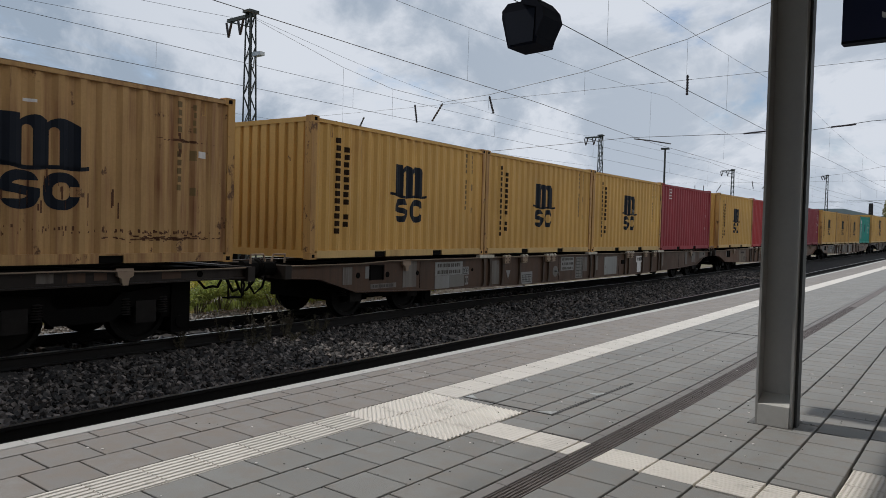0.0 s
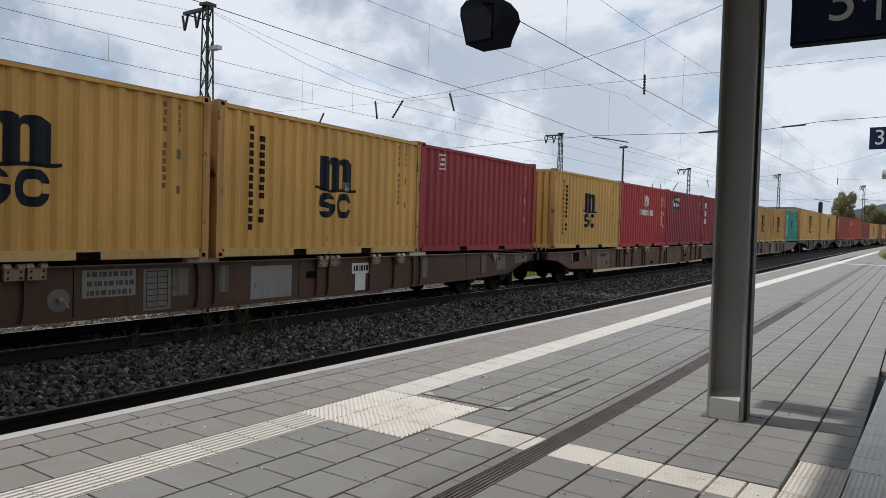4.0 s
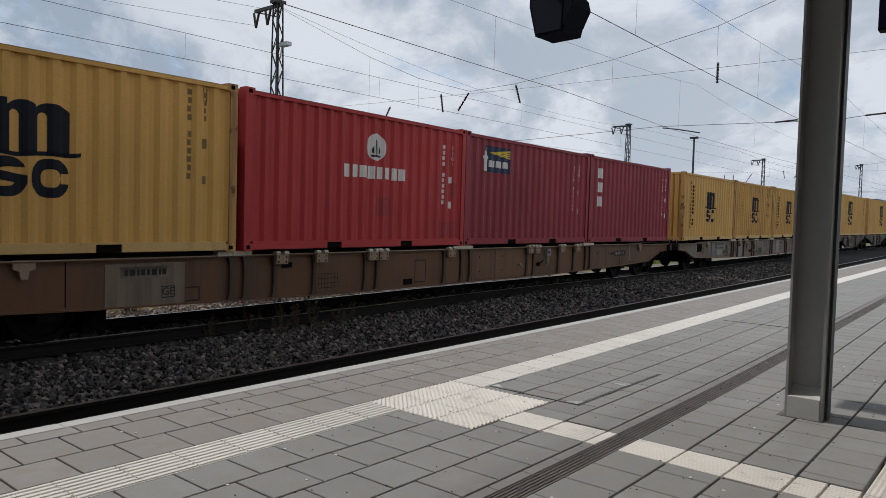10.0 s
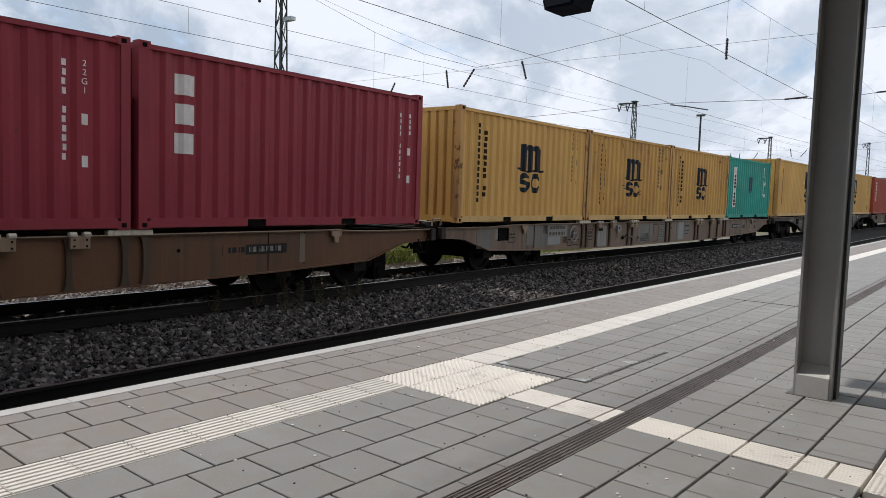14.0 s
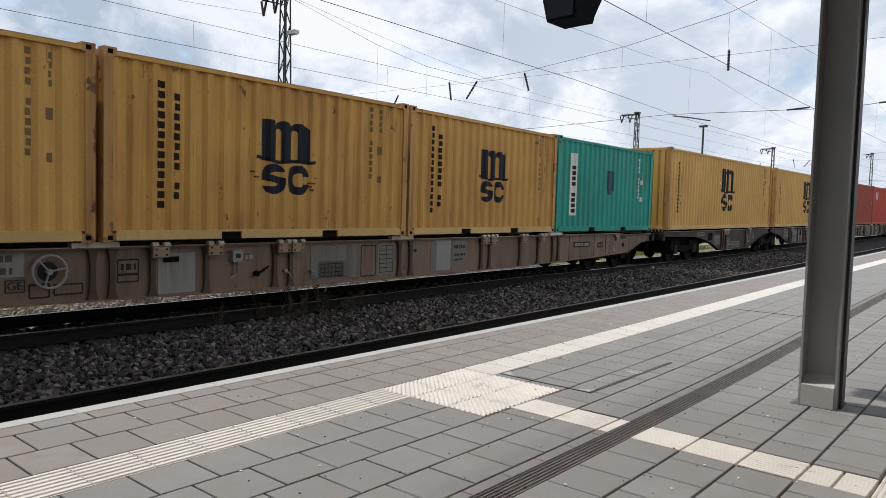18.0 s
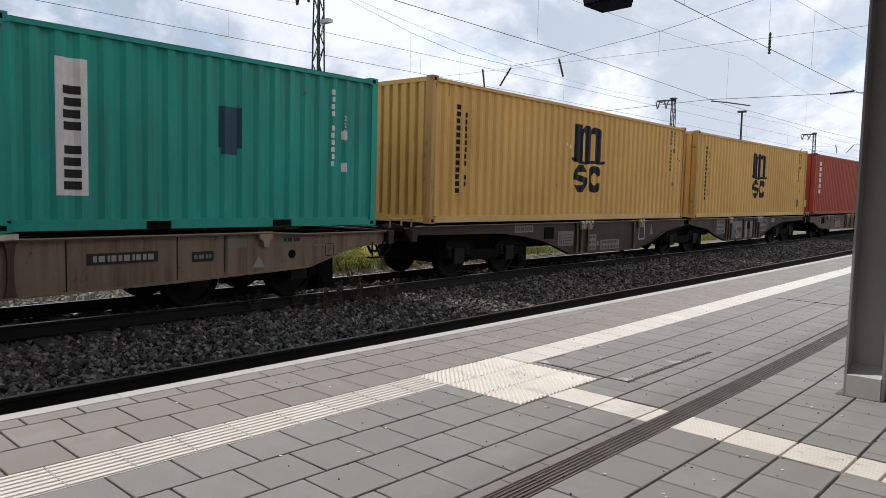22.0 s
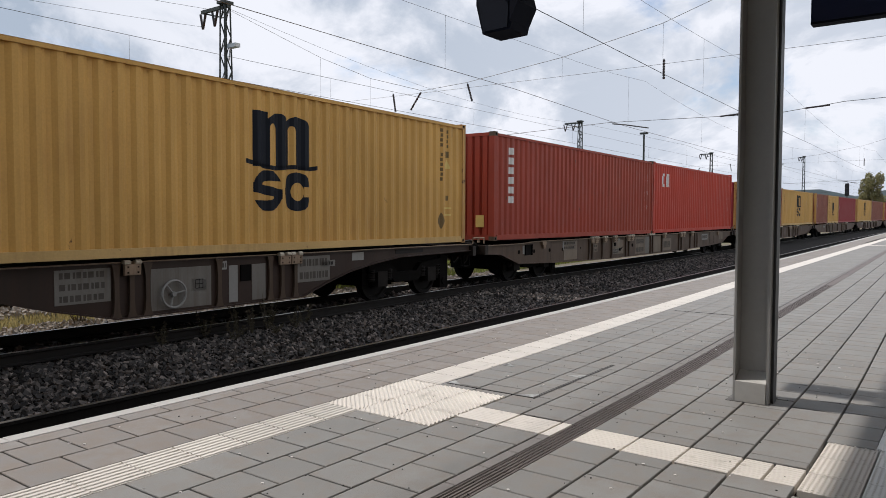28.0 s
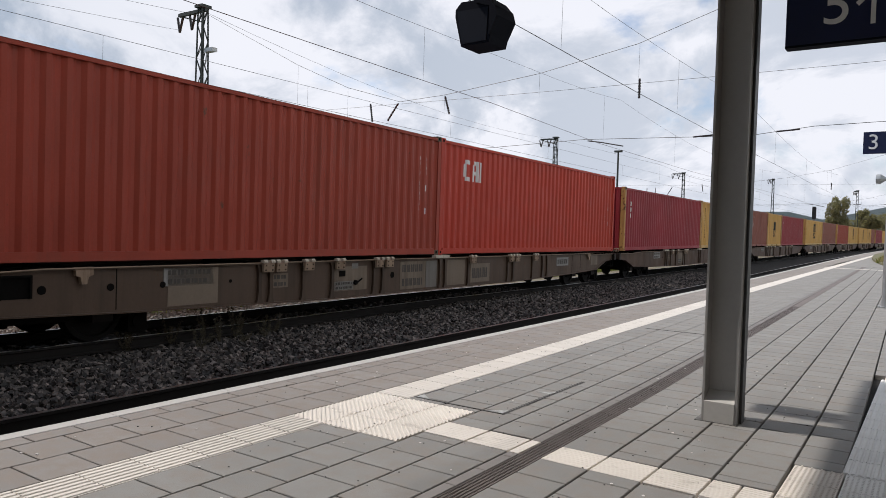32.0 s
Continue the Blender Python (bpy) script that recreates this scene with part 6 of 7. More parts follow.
for n, y in enumerate(SPANS):
    hx = (-24.0, -28.3, -28.6, -23.6)[n]
    low = [(hx, y, 9.4), (-19.0, y, 6.95), (-16.6, y, 5.95), (-14.37, y, 5.32), (-12.64, y, 5.40), (-9.41, y, 5.75), (-6.59, y, 6.25), (-3.0, y, 7.35), (1.2, y, 8.6), (6.5, y, 10.3)]
    wire("span_wire", low, 0.007, "sagging span wire across the tracks", "span wires")
    wire("steady_wire", sag((hx, y, 5.35), (6.5, y, 5.30), 0.10), 0.0045, "taut steady wire across the tracks", "span wires")
    wire("steady_wire", [(hx, y, 3.55), (-12.2, y, 3.68), (-8.0, y, 3.84), (-4.8, y, 3.77), (-3.9, y, 3.74), (-2.4, y, 3.90), (6.5, y, 4.1)], 0.0065, "lower steady wire across the tracks", "span wires")
    wire("registration_tube", [(-7.9, y, 3.80), (-7.5, y, 3.74), (-6.9, y, 3.62)], 0.016, "short dark steady arm on the span", "span wires")
    for x, zt in ((-6.55, 6.25), (-9.41, 5.75), (-12.64, 5.40), (-16.6, 5.95), (-19.0, 6.95)):
        wire("dropper", [(x, y, 4.95 if x != -9.41 else 5.1), (x, y, zt)], 0.003, "thin upright dropper wire overhead")
    if n < 2:
        insulator(-6.52, y, 4.84, 5.35)
        insulator(-12.45, y, 4.82, 5.36, -0.17)
        insulator(-14.85, y, 4.75, 5.28, 0.42)
        insulator(-15.5, y, 4.75, 5.34, -0.1)
        insulator(-18.3, y, 4.5, 5.1, 0.38)
        insulator(-19.3, y, 4.4, 5.05)
        insulator(-20.0, y, 4.4, 5.05)
        for x0, z0 in ((-5.1, 3.775), (-3.2, 3.815)):
            t = thing("line_insulator", "dark horizontal insulator on the steady wire", "insulator", (x0, y, z0), "span wire insulators")
            part("rod", M().tube((0, 0, 0), (0.5, 0, 0.03), 0.020, 7), INSUL, t)
wire("feeder_wire", sag((-24.0, -22, 9.3), (-24.0, 18.1, 9.3), 0.9), 0.006, "feeder wire behind the train")
wire("feeder_wire", sag((-25.3, -22, 8.9), (-25.3, 18.1, 8.9), 0.9), 0.006, "feeder wire behind the train")
for x, z in ((-26.5, 5.2), (-28.0, 6.0), (-29.5, 7.0), (-31.0, 6.6)):
    wire("feeder_wire", sag((x, -22, z), (x, 60, z), 0.5), 0.006, "thin feeder wire over the sidings")
wire("feeder_wire", sag((-24.0, 18.1, 9.5), (-28.3, 58.6, 9.4), 0.9), 0.006, "feeder wire behind the train")


# ---- standing tank wagons behind ----
def tank_wagon(y, label):
    t = thing("tank_wagon", label, "wagon", (-30.0, y, RAIL_Z), "standing tank wagons")
    Lw = 14.0
    part("tank", M().lathe([(0.6, 0.1), (0.75, 1.0), (1.05, 1.38), (1.4, 1.45), (Lw - 1.4, 1.45), (Lw - 1.05, 1.38), (Lw - 0.75, 1.0), (Lw - 0.6, 0.1)], "y", 36, (0, 0, 2.55)), TANK, t, smooth=True)
    part("orange_band", M().prism([(1.475 * math.cos(a), 2.55 + 1.475 * math.sin(a)) for a in (-0.13, 0.0, 0.13)] + [(1.44 * math.cos(a), 2.55 + 1.44 * math.sin(a)) for a in (0.13, 0.0, -0.13)], "y", 1.4, Lw - 1.4), ORANGE, t, "orange warning band")
    part("tank_underside", M().prism([(1.47 * math.cos(a), 2.55 + 1.47 * math.sin(a)) for a in np.linspace(-0.35, -2.8, 9)] + [(1.43 * math.cos(a), 2.55 + 1.43 * math.sin(a)) for a in np.linspace(-2.8, -0.35, 9)], "y", 1.4, Lw - 1.4), TANKLOW, t, "dark lower half")
    part("underframe", M().box(-1.1, 1.1, 0.1, Lw - 0.1, 0.95, 1.2), DARKIRON, t)
    for yc in (2.3, Lw - 2.3):
        bg = part("bogie", M().box(0.95, 1.1, yc - 1.3, yc + 1.3, 0.42, 0.8).box(-1.0, 1.0, yc - 0.2, yc + 0.2, 0.4, 0.95), DARKIRON, t)
        for d in (-0.9, 0.9):
            part("wheel", M().lathe([(-0.82, 0.46), (-0.68, 0.47), (0.68, 0.47), (0.82, 0.46)], "x", 18, (0, yc + d, 0.46)), WHEELM, bg)
    part("catwalk", M().box(-0.3, 0.3, 1.0, Lw - 1.0, 4.02, 4.06), GALV, t)


for y in (-20.5, -5.6, 9.3, 24.2, 39.1):
    tank_wagon(y, "pale grey tank wagon with orange band and dark belly")


# ---- plants ----
def blades(name, n, region, h, material, label, seed, lean=0.5, kind="stuff", width=0.012, cluster=None):
    rng = np.random.default_rng(seed)
    x0, x1, y0, y1, z = region
    v, f = [], []
    for k in range(n):
        x, y = rng.uniform(x0, x1), rng.uniform(y0, y1)
        if cluster:
            c = cluster[k % len(cluster)]
            x, y = c[0] + rng.normal() * c[2], c[1] + rng.normal() * c[2]
        hh = h * rng.uniform(0.4, 1.1)
        a = rng.uniform(0, 6.283)
        w = width * rng.uniform(0.6, 1.5)
        dx, dy = math.cos(a) * w, math.sin(a) * w
        lx, ly = rng.normal() * lean * hh * 0.4, rng.normal() * lean * hh * 0.4
        xx = x + lat(y)
        b = len(v)
        v += [(xx - dx, y - dy, z), (xx + dx, y + dy, z), (xx + lx * 0.4 + dx * 0.7, y + ly * 0.4 + dy * 0.7, z + hh * 0.6), (xx + lx * 0.4 - dx * 0.7, y + ly * 0.4 - dy * 0.7, z + hh * 0.6), (xx + lx, y + ly, z + hh)]
        f += [(b, b + 1, b + 2, b + 3), (b + 3, b + 2, b + 4)]
    me = bpy.data.meshes.new(name)
    me.from_pydata(v, [], f)
    me.materials.append(material)
    return tagged(new(name, me), label, "grass", kind=kind)


def foliage(m, c, r, n, leaf, rng):
    """Leaves thrown through a clump of radius r round c."""
    for _ in range(n):
        d = Vector(rng.normal(size=3))
        d.normalize()
        p = Vector(c) + Vector((d.x * r[0], d.y * r[1], d.z * r[2])) * rng.uniform(0.35, 1.0) ** 0.6
        a = Vector(rng.normal(size=3)).normalized() * leaf * rng.uniform(0.6, 1.4)
        b = a.orthogonal().normalized() * leaf * rng.uniform(0.4, 0.8)
        m.add([tuple(p - a), tuple(p + b), tuple(p + a), tuple(p - b)], [(0, 1, 2, 3)])


def shrub(x, y, h, w, material, label, seed, leaf=0.05, n=420):
    rng = np.random.default_rng(seed)
    t = thing("shrub", label, "shrub", (x, y, GROUND_Z + 0.02), "shrubs behind the freight track")
    st, cr = M(), M()
    for k in range(9):
        a, rr = rng.uniform(0, 6.28), rng.uniform(0.2, 0.9) * w / 2
        tip = (rr * math.cos(a), rr * math.sin(a), h * rng.uniform(0.55, 0.95))
        st.tube((0.05 * math.cos(a), 0.05 * math.sin(a), 0), tip, 0.012, 5, 0.005)
        foliage(cr, tip, (w * 0.22, w * 0.22, h * 0.24), n // 9, leaf, rng)
    part("stem", st, BARK, t)
    part("leaves", cr, material, t)


shrub(-13.75, 6.95, 0.50, 0.62, LEAFY, "yellow green flowering shrub beside the freight track", 1, 0.022, 1300)
shrub(-14.3, 2.6, 0.5, 0.6, LEAFY, "low yellow green shrub beside the freight track", 2, 0.022, 1100)
for k, (x, y, h, w) in enumerate(((-15.0, 10.2, 0.85, 1.3), (-15.1, 11.7, 0.95, 1.5), (-14.9, 13.4, 0.75, 1.3), (-15.2, 15.3, 0.9, 1.5), (-15.0, 17.6, 0.7, 1.4), (-15.3, 20.5, 0.8, 1.7), (-15.1, 25.0, 0.8, 1.8))):
    shrub(x, y, h, w, LEAF if k % 3 else LEAFY, "dense green shrub on the verge behind the freight track", 10 + k, 0.035, 1500)
for k in range(11):
    shrub(-14.05 - 0.12 * (k % 3), 9.3 + 0.72 * k, (0.62, 0.78, 0.55, 0.7)[k % 4], (1.0, 1.25, 0.9)[k % 3], LEAFY if k in (4, 5) else LEAF, "bushy green shrub close behind the freight track", 80 + k, 0.028, 1700)
blades("grass", 5200, (-15.6, -14.1, 0.0, 9.5, GROUND_Z), 0.16, DRYGRASS, "short dry grass strip behind the freight track", 21)
blades("grass", 9000, (-15.7, -14.0, 9.5, 40.0, GROUND_Z), 0.28, GRASSM, "green grass strip behind the freight track", 22)
blades("grass", 9000, (-26.5, -24.5, 0.0, 60.0, GROUND_Z), 0.35, GRASSM, "grass between the sidings", 24)


def weed(x, y, h, seed):
    rng = np.random.default_rng(seed)
    t = thing("weed", "withered upright weed growing in the ballast", "weed", (x, y, -0.75), "weeds in the ballast")
    st, lv = M(), M()
    for _ in range(4):
        lx, ly = rng.normal() * 0.09, rng.normal() * 0.09
        hh = h * rng.uniform(0.6, 1.1)
        st.tube((0, 0, 0), (lx, ly, hh), 0.007, 5, 0.003)
        for k in range(22):
            f = rng.uniform(0.25, 1.0)
            c = (lx * f, ly * f, hh * f)
            foliage(lv, c, (0.035, 0.035, 0.025), 3, 0.017, rng)
    part("stem", st, WEED, t)
    part("leaves", lv, WEED, t)


for k, (x, y, h) in enumerate(((-10.15, 7.2, 0.55), (-10.0, 7.75, 0.66), (-9.85, 7.95, 0.48), (-9.95, 8.35, 0.70), (-10.2, 8.6, 0.45), (-9.7, 7.4, 0.36), (-10.1, 6.4, 0.40), (-9.6, 8.2, 0.28), (-9.8, 8.9, 0.34), (-10.05, 9.3, 0.42))):
    weed(x, y, h, 40 + k)


def tree(x, y, h, w, label, seed):
    rng = np.random.default_rng(seed)
    t = thing("tree", label, "tree", (x, y, GROUND_Z), "trees beyond the train")
    tr, cr = M(), M()
    tr.tube((0, 0, 0), (0.1, 0, h * 0.55), 0.28, 8, 0.14)
    for k in range(16):
        a = rng.uniform(0, 6.28)
        z0 = h * rng.uniform(0.25, 0.5)
        rr = w * 0.5 * rng.uniform(0.25, 0.85)
        tip = (rr * math.cos(a), rr * math.sin(a), h * rng.uniform(0.45, 0.92))
        tr.tube((0.05, 0, z0), tip, 0.09, 5, 0.03)
        foliage(cr, tip, (w * 0.17, w * 0.17, h * 0.12), 210, 0.21, rng)
    part("trunk", tr, BARK, t)
    part("crown", cr, TREELEAF, t)


tree(-17.9, 171.0, 10.6, 5.0, "dark green leafy tree beyond the train", 60)
tree(-12.4, 178.0, 8.7, 4.6, "dark green leafy tree beyond the train", 61)
tree(-17.5, 215.0, 8.0, 10.0, "broad dark green tree beyond the train", 62)
tree(-9.0, 205.0, 8.6, 10.0, "broad dark green tree beyond the train", 63)
tree(-2.0, 210.0, 7.6, 9.0, "broad dark green tree beyond the train", 64)
tree(-42.0, 150.0, 7.4, 7.0, "dark green tree behind the sidings", 65)
tree(-47.0, 118.0, 6.8, 6.0, "dark green tree behind the sidings", 66)

# added out of view: blocks low sky light on the train, bounces warm light
solid("wall_east", M().box(7.6, 8.0, -60.0, 11.0, -0.05, 13.0), PLASTER, "unseen plain wall added behind the platform to cut low sky light", "wall", kind="structure")
hm = M()
K = 60
for k in range(K + 1):
    a = radians(-100 + 130 * k / K)
    r = 2300
    h = 62 + 40 * (0.5 + 0.5 * math.sin(k * 0.55 + 0.6)) + 12 * math.sin(k * 1.7) + 5 * math.sin(k * 3.9)
    hm.v += [(r * math.sin(a), r * math.cos(a), GROUND_Z - 5), (r * math.sin(a), r * math.cos(a), max(8, h)), ((r + 600) * math.sin(a), (r + 600) * math.cos(a), GROUND_Z - 5)]
for k in range(K):
    hm.f += [(3 * k, 3 * k + 3, 3 * k + 4, 3 * k + 1), (3 * k + 1, 3 * k + 4, 3 * k + 5, 3 * k + 2)]
solid("backdrop", hm, HILL, "wooded hills on the horizon, haze put into their colour", "hills", kind="structure")

t = thing("railway_signal", "black main signal on a slim mast far along the line", "signal", (-19.95, 155.0, GROUND_Z))
part("mast", M().tube((0, 0, 0), (0, 0, 6.4), 0.09, 8), MASTM, t)
part("signal_head", M().prism([(-0.27, 0), (0.27, 0), (0.36, 0.25), (0.36, 2.1), (0.27, 2.4), (-0.27, 2.4), (-0.36, 2.1), (-0.36, 0.25)], "y", -0.1, 0.1), SIGNALM, t)
t.children[1].location = (0, -0.2, 5.7)

# grass verge that narrows the far platform
vm = M()
ribbon(vm, -2.75, 30.0, -0.3, 0.12, 44.0, 240.0, verge_line)
solid("verge", vm, EARTH, "raised grassy verge at the end of the platform", "verge", kind="structure")
blades("grass", 9000, (-2.2, 6.0, 46.5, 80.0, 0.05), 0.32, GRASSM, "tall grass on the verge beyond the platform", 31, width=0.03)
blades("grass", 5000, (-2.2, 6.0, 46.5, 66.0, 0.05), 0.38, DRYGRASS, "dry grass stalks on the verge beyond the platform", 32, width=0.025)


# ---- platform furniture ----
COL_X0, COL_X1, COL_Y = -1.357, -1.112, 5.66
ROOF_Z = 4.35
col = thing("steel_column", "grey painted H-section steel column with base cover", "column", (0, 0, 0))
for x0, x1 in ((COL_X0, COL_X0 + 0.016), (COL_X1 - 0.016, COL_X1)):
    part("flange", M().box(x0, x1, COL_Y - 0.135, COL_Y + 0.135, 0, ROOF_Z), STEELGREY, col)
part("web", M().box(COL_X0 + 0.016, COL_X1 - 0.016, COL_Y - 0.006, COL_Y + 0.006, 0, ROOF_Z), STEELGREY, col)
bc0, bc1 = COL_X0 + 0.018, COL_X1 - 0.018
part("base_cover", M().prism([(COL_Y - 0.139, 0.004), (COL_Y - 0.007, 0.004), (COL_Y - 0.007, 0.215), (COL_Y - 0.139, 0.150)], "x", bc0, bc1), BASECOVER, col, "pale sloping base cover")
part("cable_duct", M().box(COL_X1 + 0.001, COL_X1 + 0.020, COL_Y - 0.065, COL_Y + 0.03, 0, ROOF_Z), DUCT, col, "dark cable duct")
part("foot_plate", M().box(COL_X0 - 0.045, COL_X1 + 0.012, COL_Y - 0.155, COL_Y + 0.14, 0.0, 0.004), WORNRIM, col)

roof = thing("platform_canopy", "grey sheet metal platform canopy overhead", "canopy")
part("roof_deck", M().box(-3.97, 5.0, -25.0, 7.45, ROOF_Z, ROOF_Z + 0.10), ROOF, roof)
part("fascia", M().box(-4.01, -3.97, -25.0, 7.45, ROOF_Z - 0.1, ROOF_Z + 0.16), STEELGREY, roof)
for y in (5.66, 0.0, -5.6, -11.2):
    part("roof_beam", M().box(-3.95, 4.8, y - 0.08, y + 0.08, ROOF_Z - 0.16, ROOF_Z), STEELGREY, roof)
for y in (-5.6, -11.2):
    copy_thing(col, pose(0, y - 5.6, 0))
for y in (5.6, -5.6):
    copy_thing(col, pose(4.2, y - 5.6, 0))

mon = thing("hanging_monitor", "black hooded monitor hanging on a rod from the canopy", "monitor", (-3.465, 5.72, 3.005))
part("housing", M().prism([(-0.15, 0.0), (0.14, 0.01), (0.185, 0.18), (0.185, 0.30), (0.105, 0.40), (-0.16, 0.40), (-0.22, 0.34), (-0.22, 0.27)], "y", -0.14, 0.17), DARKBOX, mon)
part("hood", M().prism([(0.155, 0.07), (0.235, 0.23), (0.21, 0.32), (0.13, 0.41), (0.0, 0.41), (0.0, 0.37), (0.155, 0.32)], "y", -0.17, 0.17), DARKBOX, mon)
part("screen", M().prism([(-0.137, 0.02), (0.115, 0.03), (0.132, 0.32), (-0.195, 0.32)], "y", -0.147, -0.142), mat("dull dark screen", (0.014, 0.018, 0.030), 0.7, bump=0.0, spec=0.1), mon)
part("hanger_rod", M().tube((0.0, 0, 0.38), (0.0, 0, ROOF_Z - 3.005), 0.032, 8), STEELGREY, mon)

sg = thing("direction_sign", "navy hanging platform sign with white number and arrow", "sign", (0, 6.0, 0))
for x0, x1 in ((-0.97, -0.195), (-0.135, 1.4)):
    bd = part("board", M().box(x0, x1, -0.05, 0.05, 2.78, 3.38), NAVY, sg)
    part("bottom_edge", M().box(x0, x1, -0.055, 0.055, 2.766, 2.782), DARKBOX, bd)
part("hanger", M().box(-0.62, -0.58, -0.02, 0.02, 3.34, ROOF_Z).box(0.6, 0.64, -0.02, 0.02, 3.34, ROOF_Z), STEELGREY, sg)
text("5", 0.40, (-0.64, -0.053, 3.03), (90, 0, 0), sg, WHITE)
ar = M().box(-0.425, -0.395, -0.056, -0.052, 2.88, 3.13)
ar.prism([(-0.41, 3.15), (-0.52, 3.04), (-0.50, 3.015), (-0.41, 3.105), (-0.32, 3.015), (-0.30, 3.04)], "y", -0.056, -0.052)
part("arrow", ar, WHITE, sg)


def platform_lamp(x, y, h, arm, label):
    t = thing("platform_lamp", label, "lamp post", (x, y, 0), "platform lamp posts")
    part("post", M().tube((0, 0, 0), (0, 0, h), 0.075, 12, 0.05), GALV, t)
    part("foot", M().tube((0, 0, 0), (0, 0, 0.03), 0.15, 12), GALV, t)
    part("lamp_head", M().prism([(-arm, h - 0.02), (-arm * 0.3, h + 0.04), (0.08, h + 0.04), (0.08, h - 0.04), (-arm * 0.3, h - 0.05), (-arm, h - 0.06)], "y", -0.12, 0.12), GALV, t, "flat pale lamp head")
    return t


lp = platform_lamp(-0.80, 17.07, 5.95, 0.85, "galvanised platform lamp post carrying a number sign")
part("bracket_box", M().box(-0.08, 0.09, -0.1, 0.08, 3.18, 3.42).box(-0.08, 0.09, -0.1, 0.08, 2.78, 3.0), GALV, lp)
part("loudspeaker", M().lathe([(-0.26, 0.09), (-0.18, 0.10), (-0.10, 0.04), (0.0, 0.03)], "x", 12, (0, -0.1, 2.58)), GALV, lp, "small round loudspeaker")
nb = part("number_board", M().box(-0.52, -0.06, -0.03, 0.03, 3.10, 3.54), NAVY, lp, "navy board with white number")
text("3", 0.43, (-0.34, -0.034, 3.32), (90, 0, 0), nb, WHITE)
platform_lamp(-0.42, 32.2, 5.85, 0.85, "galvanised platform lamp post farther along")
for y, x in ((62.0, -1.2), (78.0, -1.0), (96.0, -0.8)):
    platform_lamp(x + 0.2, y, 5.85, 0.85, "distant galvanised platform lamp post")
s5 = thing("direction_sign", "small distant navy sign with white number and arrow", "sign", (-1.25, 58.0, 0.45))
part("post", M().tube((0.05, 0, -0.45), (0.05, 0, 3.2), 0.05, 8), GALV, s5)
part("board", M().box(-0.85, 0.95, -0.04, 0.04, 3.2, 3.95), NAVY, s5)
text("5", 0.6, (-0.2, -0.045, 3.58), (90, 0, 0), s5, WHITE)
part("arrow", M().box(0.25, 0.7, -0.05, -0.045, 3.53, 3.6).prism([(0.72, 3.565), (0.55, 3.70), (0.55, 3.43)], "y", -0.05, -0.045), WHITE, s5)


# ---- platform ----
PITCH = 0.316
PLAT_END = 41.0
solid("platform", ribbon(M(), -4.66, 6.0, -0.95, -0.045, -26, 240), JOINT, "concrete platform body with dark joint bed", "platform", kind="structure")
solid("platform_wall", ribbon(M(), -4.672, -4.655, -0.95, -0.012, -26, 240), PLATWALL, "wall below the platform edge, shade put into its colour", "wall", kind="structure")
edge = thing("platform_edge", "pale concrete edge strip along the platform", "kerb", kind="structure")
ye = -4.0
while ye < 34.0:
    a, b = lat(ye + 0.49), 0.98
    ob = part("edge_stone", M().chamfered(-4.70, -4.575, -b / 2, b / 2, -0.10, 0.0, 0.006), EDGEWHITE, edge)
    ob.location = (a, ye + b / 2, 0)
    ob.rotation_euler = (0, 0, -math.atan((lat(ye + 1) - lat(ye))))
    ye += 0.986
part("far_edge", ribbon(M(), -4.70, -4.575, -0.10, 0.0, 34.0, 240.0), EDGEWHITE, edge)

ROWS = [(-4.565, -4.415, 0.044), (-4.405, -4.060, 0.215), (-4.050, -3.712, 0.058), (-3.380, -3.066, 0.050), (-3.056, -2.746, 0.207), (-2.736, -2.422, 0.068),
        (-2.412, -2.106, 0.220), (-1.876, -1.574, 0.188), (-1.562, -1.264, 0.023), (-1.251, -0.963, 0.155), (-0.950, -0.640, 0.296),
        (-0.626, -0.368, 0.045), (-0.354, -0.068, 0.205), (-0.056, 0.24, 0.045), (0.25, 0.56, 0.205), (0.57, 0.88, 0.045), (0.89, 1.2, 0.205)]
FIELD = (-3.705, -2.757, 3.670, 4.618)
CROSS = (3.952, 4.262)


def taken(xa, xb, ya, yb):
    """Whether a paver's place is covered by tactile tiles or the cover frame."""
    xc, yc = (xa + xb) / 2, (ya + yb) / 2
    if FIELD[0] - 0.05 < xc < FIELD[1] + 0.02 and FIELD[2] < yc < FIELD[3]:
        return True
    if -2.757 < xc < -0.63 and CROSS[0] < yc < CROSS[1]:
        return True
    if xc > -0.63 and 3.90 < yc < 4.85:
        return True
    if -0.355 < xc < -0.075 and 4.85 < yc < 8.62:
        return True
    return xc > -0.355 and 8.30 < yc < 8.62


